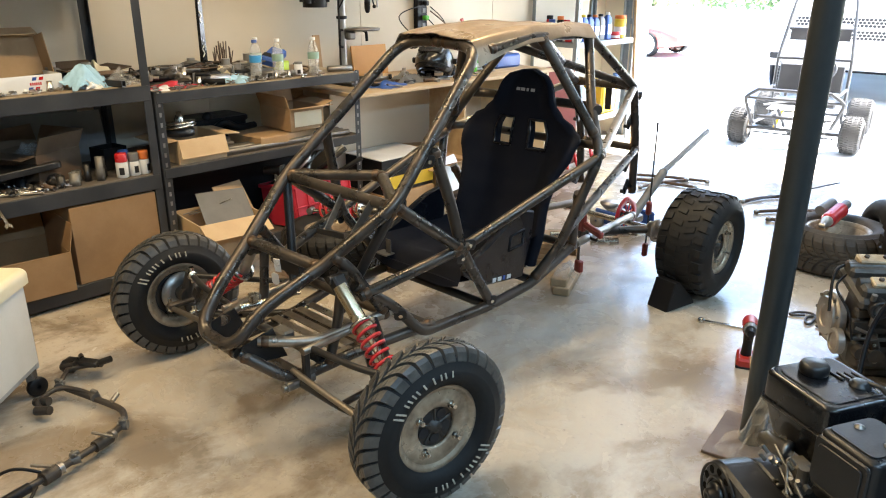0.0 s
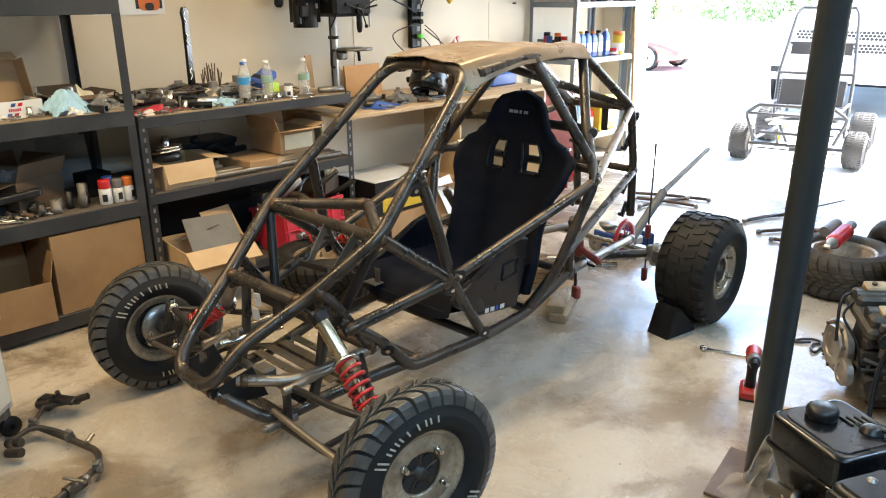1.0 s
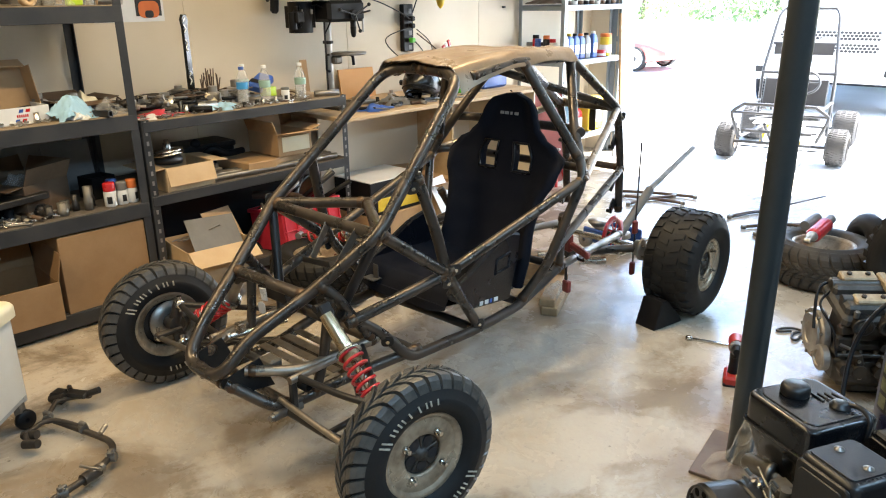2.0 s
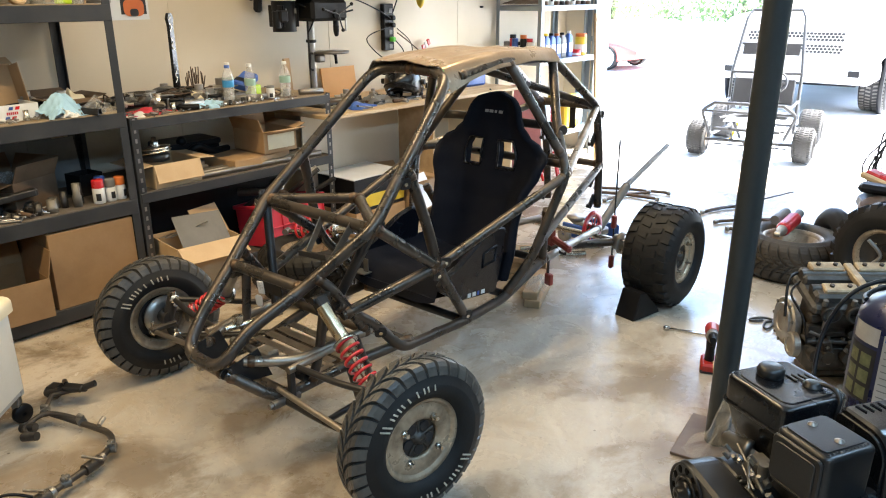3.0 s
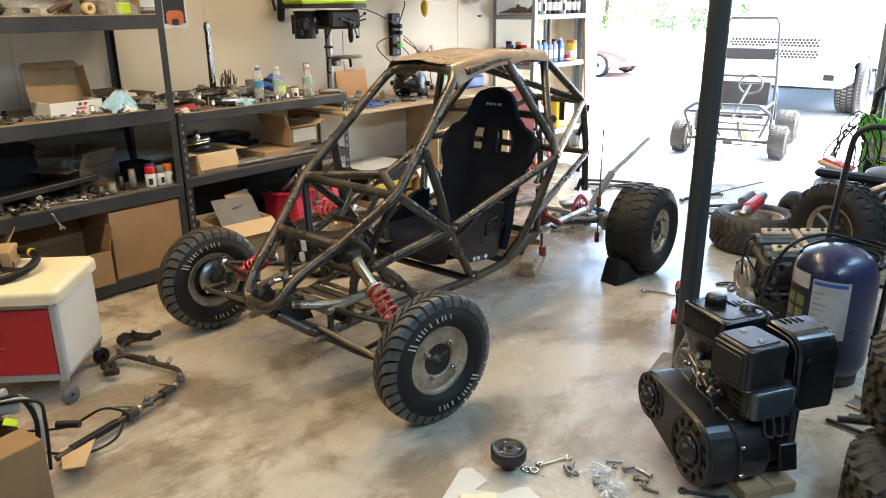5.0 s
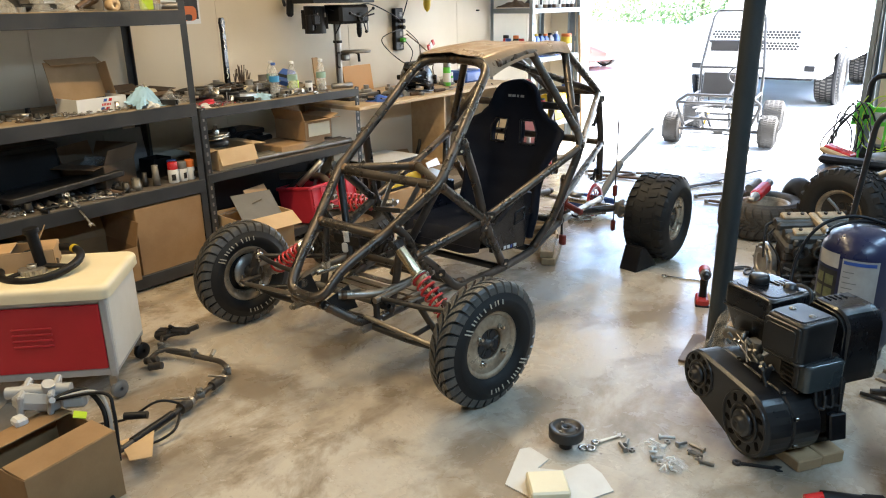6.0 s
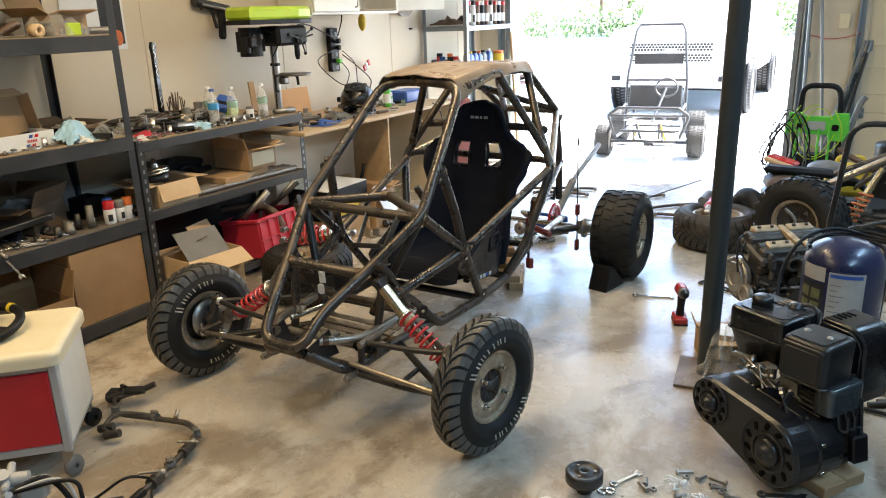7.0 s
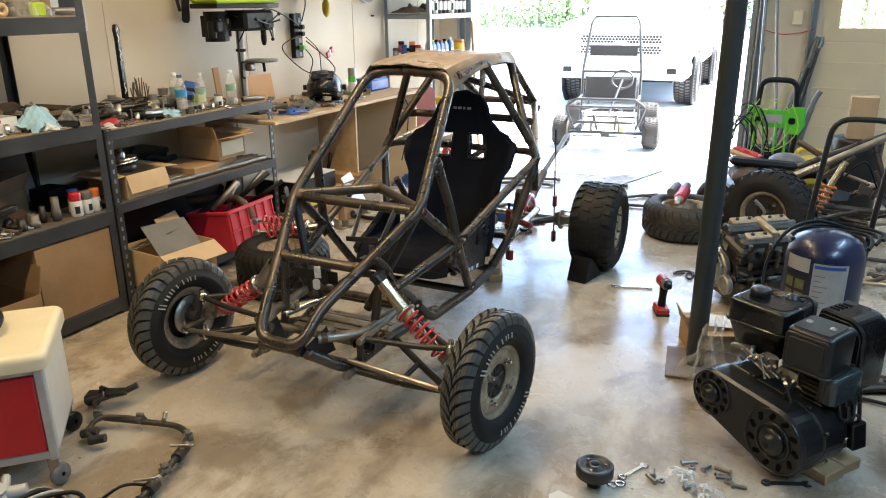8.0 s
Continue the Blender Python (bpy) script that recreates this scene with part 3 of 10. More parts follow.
# ---- the buggy ----
BX = -1.45


def wheel(name, m, R, half, rim, tread, label, group, lettering=False, face=1, rim_mat=None, tyre_mat=None, dish=0.5, category="wheel", spokes=True, parent=None, lug_n=20, lug_h=0.013, face_mat=None):
    """A wheel about the local x axis. face: the side, +x or -x, on which the rim's face sits."""
    th = thing(name, m, label, category, group) if parent is None else None
    base = R - 0.013
    # carcass: bead, side wall, shoulder, tread, and back
    prof = []
    sw = half + 0.006
    side = [(rim + 0.004, sw - 0.030), (rim + 0.012, sw - 0.012), (rim + 0.03, sw - 0.002), ((rim + base) / 2, sw + 0.006), (base - 0.055, sw + 0.003), (base - 0.03, sw - 0.004), (base - 0.014, sw - 0.016), (base - 0.005, sw - 0.034)]
    prof = [(r, -x) for r, x in side] + [(base + 0.001, -half * 0.4), (base + 0.002, half * 0.4)] + [(r, x) for r, x in side[::-1]]
    prof.append((rim - 0.004, sw - 0.034))
    prof.insert(0, (rim - 0.004, -sw + 0.034))
    if parent is None:
        ty = part("tyre", G().lathe(prof, 56, ALONG_X), tyre_mat or M_RUBBER, th)
    else:
        ty = part(name, G().lathe(prof, 56, ALONG_X), tyre_mat or M_RUBBER, parent, label, m)
        th = ty

    start = 0.62 if tread == "chevron" else 0.80

    def at(u, x, h):
        k = abs(x) / half
        drop = 0.004 * k * k + 0.030 * (max(0.0, k - start) / (1 - start)) ** 2
        r = base - drop + h
        return Vector((x, r * math.sin(u), r * math.cos(u)))
    g = G()

    def block(poly_l, poly_r, h, n=6):
        """A tread block between two edges, each a list of (u, x)."""
        top, low = [], []
        for (ua, xa), (ub, xb) in zip(poly_l, poly_r):
            top.append((at(ua + 0.006, xa, h), at(ub - 0.006, xb, h)))
            low.append((at(ua, xa, -0.004), at(ub, xb, -0.004)))
        vs, fs = [], []
        for (ta, tb), (la, lb) in zip(top, low):
            vs += [la, ta, tb, lb]
        for i in range(len(top) - 1):
            a, b = 4 * i, 4 * (i + 1)
            fs += [(a, b, b + 1, a + 1), (a + 1, b + 1, b + 2, a + 2), (a + 2, b + 2, b + 3, a + 3)]
        fs += [(0, 1, 2, 3), tuple(4 * (len(top) - 1) + k for k in (3, 2, 1, 0))]
        g.add(vs, fs, False)
    if tread == "chevron":
        n = 34
        pitch = 2 * math.pi / n
        for s in (-1, 1):
            for k in range(n):
                u0 = (k + (0.5 if s > 0 else 0.0)) * pitch

                def swept(x):
                    q = abs(x) / half
                    return pitch * (0.9 * (1 - (1 - min(1.0, q)) ** 3) + 0.35 * q)
                for xa, xb, wa, wb in ((0.03, 0.19, 0.56, 0.62), (0.22, 0.38, 0.68, 0.74), (0.41, 1.02, 0.77, 0.85)):
                    left, right = [], []
                    for i in range(5):
                        q = xa + (xb - xa) * i / 4
                        x = s * q * half
                        w = (wa + (wb - wa) * i / 4) * pitch
                        c = u0 + swept(x)
                        left.append((c - w / 2, x))
                        right.append((c + w / 2, x))
                    block(left, right, 0.012)
    elif tread == "lugs":
        n = lug_n
        pitch = 2 * math.pi / n
        for k in range(n):
            u0 = k * pitch
            for s in (-1, 1):
                for xa, xb, w, sk in ((0.08, 0.45, 0.52, 0.20), (0.55, 1.0, 0.58, -0.12)):
                    off = (0.5 if s > 0 else 0.0) * pitch + (0.5 * pitch if xa > 0.3 else 0)
                    left, right = [], []
                    for i in range(4):
                        q = xa + (xb - xa) * i / 3
                        c = u0 + off + sk * pitch * i / 3
                        left.append((c - w * pitch / 2, s * q * half))
                        right.append((c + w * pitch / 2, s * q * half))
                    block(left, right, lug_h)
    elif tread == "knobs":
        pitch = 2 * math.pi / lug_n
        for k in range(lug_n):
            for s in (-1, 1):
                for row, (xa, xb, w, sk) in enumerate(((0.05, 0.24, 0.60, 0.18), (0.32, 0.50, 0.56, -0.2), (0.57, 0.76, 0.60, 0.15), (0.83, 1.06, 0.50, 0.0))):
                    c = (k + 0.5 * (row % 2) + (0.25 if s > 0 else 0.0)) * pitch
                    left = [(c + sk * pitch * i - w * pitch / 2, s * (xa + (xb - xa) * i) * half) for i in (0, 1)]
                    right = [(u + w * pitch, x) for u, x in left]
                    block(left, right, lug_h)
    part("tread", g, M_TREAD if tyre_mat is None else tyre_mat, ty)
    # rim: barrel with lips, dished face
    rm = rim_mat or M_RIM
    lip = sw - 0.022
    d = dish * half
    barrel = [(rim + 0.006, -lip), (rim + 0.010, -lip + 0.006), (rim - 0.004, -lip + 0.014), (rim - 0.012, -lip + 0.03), (rim - 0.028, -half * 0.4), (rim - 0.028, half * 0.4), (rim - 0.012, lip - 0.03), (rim - 0.004, lip - 0.014), (rim + 0.010, lip - 0.006), (rim + 0.006, lip), (rim - 0.006, lip - 0.004), (rim - 0.014, lip - 0.016), (rim - 0.034, half * 0.3), (rim - 0.034, -half * 0.3), (rim - 0.014, -lip + 0.016), (rim - 0.006, -lip + 0.004)]
    ri = part("rim", G().lathe(barrel + barrel[:1], 48, ALONG_X), rm, th)
    ri = ri if parent is None else ty
    if spokes:
        f = face
        q = min(1.0, rim / 0.13)
        disc = [(rim - 0.012, f * max(d, lip - 0.018)), (rim - 0.024, f * max(d + 0.002, lip - 0.026)), (rim * 0.72, f * (d + 0.004)), (0.069 * q, f * (d + 0.003)), (0.063 * q, f * (d - 0.003))]
        back = [(r, x - f * 0.008) for r, x in disc[::-1]]
        part("face", G().lathe(disc + back + disc[:1], 40, ALONG_X), face_mat or rm, ri)
        hub = G().lathe([(0.064 * q, f * (d - 0.012)), (0.052 * q, f * (d - 0.014)), (0.020 * q, f * (d - 0.010)), (0.018 * q, f * (d + 0.004)), (0.002, f * (d + 0.006))], 24, ALONG_X)
        for k in range(5):
            hub.box((0.008, 0.007 * q, 0.042 * q), Matrix.Rotation(2 * math.pi * k / 5, 4, "X") @ pose(f * (d - 0.010), 0, 0.038 * q), 0.002)
        part("hub", hub, M_GREASE, ri, "dark oily hub flange")
        for k in range(5):
            a = 2 * math.pi * (k + 0.5) / 5
            y, z = 0.040 * q * math.sin(a), 0.040 * q * math.cos(a)
            part("hub_hole", G().rod((f * (d - 0.014), y, z), (f * (d - 0.0085), y, z), 0.0165 * q, seg=16), M_INK, ri)
        for k in range(4):
            a = math.pi / 5 + k * math.pi / 2
            y, z = 0.079 * q * math.sin(a), 0.079 * q * math.cos(a)
            part("lug_nut", G().rod((f * (d + 0.004), y, z), (f * (d + 0.012), y, z), 0.012 * q, 0.011 * q, 6).rod((f * (d + 0.012), y, z), (f * (d + 0.028), y, z), 0.007 * q, seg=10), M_CHROME, ri)
    if lettering:
        for s, ends in lettering:
            for mid in ends:
                for k in range(7):
                    a = radians(mid + (k - 3) * 10.0 + (1.0 if k else -2.0))
                    h = 0.038 if k == 0 else 0.024
                    mm = pose(s * (sw + 0.0052), 0, 0) @ Matrix.Rotation(-a, 4, "X") @ pose(0, 0, rim + 0.053)
                    g = G()
                    for y in ((-0.0075, 0.0075) if k in (0, 1, 2, 5) else (0.0,)):
                        g.box((0.003, 0.0055, h * (1.0 if k in (0, 4) else 0.85)), mm @ pose(0, y, 0, 12, 0, 0), 0.001)
                    part("paint_mark", g, M_LETTER, ty)
    return th


wheel("spare_tyre", pose(-0.86, 3.86, 0.263, 0, 0, 1), 0.262, 0.125, 0.125, "lugs", "wide knobbly black rear tyre leaning on a wheel chock", "rear wheels", None, 1, tyre_mat=M_WORN, dish=0.75, lug_n=26, lug_h=0.007)

bug = thing("buggy_chassis", pose(BX, 2.5, 0), "bare steel tube buggy chassis on wooden blocks, under construction", "buggy")
TUBE_R = 0.0205
wheel("front_wheel", pose(-0.714 - BX, 1.825 - 2.5, 0.257, 0, 0, -10), 0.257, 0.056, 0.130, "chevron", "black chevron-tread tyre on a dusty alloy rim", "", ((1, (-22, 158)),), 1, parent=bug)
# Left rim face is coloured black for the shaded depth inside the wheel.
wheel("front_wheel", pose(-2.132 - BX, 1.785 - 2.5, 0.257, 0, 0, -6), 0.257, 0.056, 0.130, "chevron", "black chevron-tread tyre with its hub side showing", "", ((1, (-22, 158)),), -1, parent=bug, face_mat=M_BLKSTEEL)


def ftube(pts, r=TUBE_R, material=None, bend=0.06, name="frame_tube", label=""):
    """A tube in buggy terms: x from the centre line, y and z in the room."""
    line = bent([(x, y - 2.5, z) for x, y, z in pts], bend)
    tb = part(name, G().tube(line, r, 14), material or M_TUBE, bug, label)
    for p, q in ((line[0], line[1]), (line[-1], line[-2])):
        w = (q - p).normalized()
        part("weld_bead", G().tube([p + w * k for k in (0.012, 0.018, 0.026, 0.036)], [r + 0.0005, r + 0.003, r + 0.0025, r + 0.0003], 14, caps=False), M_WELD, tb)
    return tb


def both(pts, r=TUBE_R, material=None, bend=0.06):
    for s in (-1, 1):
        ftube([(s * x, y, z) for x, y, z in pts], r, material, bend)


# one long pipe: windscreen head, both pillars, the long tubes and the nose loop
DASH_L, DASH_R, DASH_MID = (-0.262, 2.068, 0.778), (0.328, 2.075, 0.774), (0.022, 2.295, 0.782)
ftube([(0.0, 2.645, 1.243), (-0.218, 2.64, 1.238), DASH_L, (-0.172, 1.828, 0.598), (-0.10, 1.65, 0.482), (-0.085, 1.565, 0.368), (0.10, 1.57, 0.36), (0.115, 1.68, 0.465), (0.180, 1.876, 0.576), DASH_R, (0.222, 2.60, 1.232), (0.0, 2.645, 1.243)], 0.0215, bend=[0.13, 0.05, 0.03, 0.06, 0.07, 0.07, 0.06, 0.03, 0.05, 0.13], name="nose_loop")
ftube([(-0.172, 1.828, 0.597), (0.180, 1.876, 0.574)], name="cross_tube")
# roof rails
both([(0.205, 2.67, 1.222), (0.20, 2.97, 1.258), (0.19, 3.36, 1.25)])
ftube([(-0.19, 3.36, 1.25), (0.19, 3.36, 1.25)])
# dash hoop
ftube([DASH_L, DASH_MID], name="dash_tube")
ftube([DASH_MID, DASH_R], name="dash_tube")
ftube([(-0.262, 2.073, 0.771), (0.326, 2.080, 0.766)], name="dash_tube")
# side frames
both([(0.19, 3.36, 1.25), (0.33, 3.20, 0.98), (0.44, 3.12, 0.785), (0.36, 2.99, 0.42), (0.29, 2.90, 0.262)], bend=0.05)
both([(0.345, 2.38, 0.552), (0.43, 3.13, 0.78)], 0.0195)
ftube([DASH_R, (0.345, 2.38, 0.552)])
ftube([DASH_L, (-0.345, 2.38, 0.552)])
both([(0.295, 2.285, 0.93), (0.328, 2.345, 0.72), (0.345, 2.38, 0.552), (0.298, 2.615, 0.246)], bend=0.10)
both([(0.345, 2.38, 0.552), (0.25, 1.98, 0.46)])
# floor rails, kicked up to the front
both([(0.235, 1.97, 0.50), (0.245, 2.12, 0.385), (0.25, 2.17, 0.335), (0.285, 2.24, 0.246), (0.305, 2.59, 0.244), (0.295, 2.88, 0.25), (0.27, 3.22, 0.33)], bend=[0.05, 0.04, 0.04, 0.05, 0.05])
for y, w, z in ((2.60, 0.30, 0.242), (2.92, 0.29, 0.25), (3.22, 0.27, 0.33), (2.30, 0.29, 0.244)):
    ftube([(-w, y, z), (w, y, z)], 0.018, M_BLKSTEEL)
# braces behind the seat and the rear cage
both([(0.19, 3.36, 1.25), (0.17, 3.83, 0.977), (0.165, 3.90, 0.70), (0.16, 3.92, 0.42)], bend=0.05)
ftube([(-0.17, 3.83, 0.977), (0.17, 3.83, 0.977)])
both([(0.20, 3.00, 1.26), (0.40, 3.14, 0.86)])
both([(0.44, 3.12, 0.785), (0.17, 3.83, 0.977)], 0.0185, M_TUBE_B)
both([(0.19, 3.02, 1.26), (-0.165, 3.82, 0.98)], 0.0185)
ftube([(-0.37, 3.19, 0.96), (-0.30, 3.255, 0.96), (0.30, 3.255, 0.96), (0.37, 3.19, 0.96)])
ftube([(-0.43, 3.14, 0.80), (-0.36, 3.235, 0.80), (0.36, 3.235, 0.80), (0.43, 3.14, 0.80)], 0.0185)
ftube([(-0.165, 3.91, 0.66), (0.165, 3.91, 0.66)], 0.0185)
both([(0.27, 3.22, 0.33), (0.18, 3.92, 0.30)], 0.019, M_TUBE_B)
both([(0.36, 3.02, 0.46), (0.17, 3.91, 0.66)], 0.0185)
both([(0.27, 3.22, 0.33), (0.36, 3.10, 0.62)], 0.0185)
# lower front frame
both([(0.09, 1.60, 0.33), (0.20, 1.72, 0.225), (0.21, 2.00, 0.235), (0.28, 2.30, 0.262)], bend=0.06)
ftube([(-0.09, 1.60, 0.33), (0.09, 1.60, 0.33)], bend=0.02)
both([(0.11, 1.66, 0.36), (0.22, 1.80, 0.345), (0.24, 2.12, 0.355)], 0.0185, M_TUBE_B)
both([(0.21, 1.86, 0.228), (0.215, 1.90, 0.345), (0.23, 1.93, 0.565)], 0.0175)
both([(0.24, 2.10, 0.355), (0.235, 1.95, 0.57), (0.21, 1.90, 0.62)], 0.0185)
for y, w, z in ((1.76, 0.205, 0.228), (2.02, 0.215, 0.24), (2.10, 0.24, 0.355)):
    ftube([(-w, y, z), (w, y, z)], 0.0165)
for s, top in ((1, DASH_R), (-1, DASH_L)):
    ftube([top, (s * 0.13, 1.98, 0.36)], 0.0175, M_BLKSTEEL)


def bp(x, y, z):
    return (x, y - 2.5, z)


# roof skin: a tan sheet bent over the rails, its front corner dog-eared
def roof_at(u, v):
    x = (u - 0.5) * 0.455
    y = 2.60 + 0.765 * v
    k = abs(u - 0.5) * 2
    crown = 1.266 + 0.022 * math.sin(math.pi * min(1, v * 1.1)) + 0.018 * v
    drop = 0.045 + (0.022 * max(0, 0.55 - v) / 0.55 if u > 0.5 else 0.0)
    z = crown + 0.010 * (1 - k ** 2) - drop * (max(0, k - 0.84) / 0.16) ** 1.3
    z += 0.004 * math.sin(5 * u + 3 * v) + 0.0025 * math.sin(13 * u + 9 * v * v + 2) + 0.0018 * math.sin(29 * u - 11 * v)
    z -= 0.0045 * math.exp(-((u - 0.72 - 0.5 * v) / 0.035) ** 2) + 0.004 * math.exp(-((u - 0.30 + 0.35 * v) / 0.04) ** 2)
    z -= 0.022 * max(0, u - 0.86) / 0.14 * max(0, 0.42 - v) / 0.42
    if v < 0.12:
        z -= 0.004 * (0.12 - v) / 0.12
    return bp(x, y, z)


g = G().sheet(roof_at, 40, 40)
g.sheet(lambda u, v: tuple(Vector(roof_at(1 - u, v)) - Vector((0, 0, 0.004))), 40, 40)
part("roof_panel", g, M_TAN, bug, "aged tan metal roof skin with a curled front corner")


# gusset tabs with bolts at the joints
def tab(x, y, z, w=0.05, h=0.05, rz=0.0, rx=0.0, material=None):
    m = pose(*bp(x, y, z), rx, 0, rz)
    t = part("gusset_tab", G().prism(rounded(w, h, 0.014, 3), 0.005, m @ pose(0, 0, 0, 90, 0, 0), 0.001), material or M_BLKSTEEL, bug)
    part("bolt", G().rod((0, -0.004, 0), (0, -0.012, 0), 0.008, 0.008, 6, m), M_CHROME, t)


for s in (-1, 1):
    for x, y, z, rz in ((0.30, 2.055, 0.75, 20), (0.325, 2.10, 0.775, 70), (0.305, 2.255, 0.89, 70), (0.345, 2.385, 0.515, 70), (0.36, 2.41, 0.565, 60), (0.32, 2.59, 0.275, 70), (0.265, 2.15, 0.34, 50), (0.115, 1.66, 0.445, 30), (0.40, 3.06, 0.60, 70), (0.18, 3.86, 0.93, 80)):
        tab(s * x, y, z, 0.046, 0.044, s * rz, 10)
for s, y, z in ((1, 3.90, 0.80), (1, 3.91, 0.58), (-1, 3.90, 0.80), (1, 3.92, 0.46), (-1, 3.92, 0.46)):
    part("bracket", G().box((0.012, 0.075, 0.045), pose(*bp(s * 0.15, y - 0.05, z), 30, 0, 15), 0.003).rod(bp(s * 0.16, y - 0.08, z - 0.02), bp(s * 0.14, y - 0.08, z - 0.02), 0.010), M_BLKSTEEL, bug)
part("bracket", G().box((0.035, 0.012, 0.11), pose(*bp(0.03, 3.83, 0.905)), 0.003), M_BLKSTEEL, bug)
# nose plates
for s in (-1, 1):
    side = Matrix(((0, 0, s, s * 0.115 - s * 0.0025), (1, 0, 0, -2.5), (0, 1, 0, 0), (0, 0, 0, 1)))
    part("nose_plate", G().prism([(1.59, 0.362), (1.715, 0.39), (1.765, 0.27), (1.655, 0.285)], 0.005, side, 0.001), M_BLKSTEEL, bug, "dark steel nose gusset plate")
# hanging plated tab
t = part("hanging_tab", G().box((0.026, 0.003, 0.05), pose(*bp(0.015, 1.818, 0.555), 8, 0, 20), 0.001).prism(rounded(0.028, 0.046, 0.012, 4), 0.004, pose(*bp(0.015, 1.808, 0.51), 96, 0, 20), 0.001), M_ZINC, bug, "plated steel tab with a slot")
part("tab_hole", G().prism(rounded(0.010, 0.022, 0.0049, 4), 0.0012, pose(*bp(0.0155, 1.8055, 0.512), 96, 0, 20), 0), M_INK, t)
# floor slats between the lower frame tubes
for k in range(4):
    part("floor_slat", G().box((0.38, 0.035, 0.006), pose(*bp(0, 1.92 + 0.055 * k, 0.262)), 0.001), M_TUBE_B, bug)
part("pedal_plate", G().box((0.12, 0.045, 0.005), pose(*bp(0.0, 2.04, 0.215), 5, 0, 0), 0.001), M_BLKSTEEL, bug)
# steering rack and its boots
rack = part("steering_rack", G().rod(bp(-0.17, 1.80, 0.30), bp(0.17, 1.80, 0.30), 0.015, seg=14).box((0.07, 0.05, 0.05), pose(*bp(0.05, 1.80, 0.312)), 0.008), M_CASTD, bug, "dull cast steering rack housing")
g = G()
for k in range(7):
    g.lathe([(0.012, -0.006), (0.02, 0), (0.012, 0.006)], 12, pose(*bp(0.185 + 0.012 * k, 1.80, 0.298), 0, 90, 0))
part("boot", g, M_RUBBER, rack)
part("master_cylinder", G().rod(bp(-0.08, 1.72, 0.40), bp(-0.03, 1.86, 0.41), 0.012).rod(bp(-0.03, 1.86, 0.41), bp(-0.01, 1.92, 0.415), 0.006).box((0.03, 0.03, 0.035), pose(*bp(-0.06, 1.76, 0.43)), 0.004), M_CHROME, bug)
# cross plate under the dash
part("dash_plate", G().box((0.10, 0.004, 0.06), pose(*bp(-0.16, 2.13, 0.40)), 0.001), M_BLKSTEEL, bug)
part("dash_plate", G().box((0.16, 0.004, 0.05), pose(*bp(-0.10, 1.93, 0.49), 10, 0, 0), 0.001), M_BLKSTEEL, bug)
for a, b in (((0.07, 2.07, 0.768), (0.069, 1.992, 0.651)), ((0.225, 2.07, 0.768), (0.203, 2.0, 0.663))):
    part("dash_bracket", G().box((0.004, 0.026, 0.14), aim(bp(*a), bp(*b)) @ pose(0, 0, 0.068), 0.001), M_TUBE_B, bug)
part("dash_tray", G().box((0.145, 0.045, 0.004), pose(*bp(0.133, 1.98, 0.655), 4, -5, 0), 0.001).box((0.145, 0.004, 0.02), pose(*bp(0.133, 1.958, 0.663), 4, -5, 0), 0.001), M_BLKSTEEL, bug)

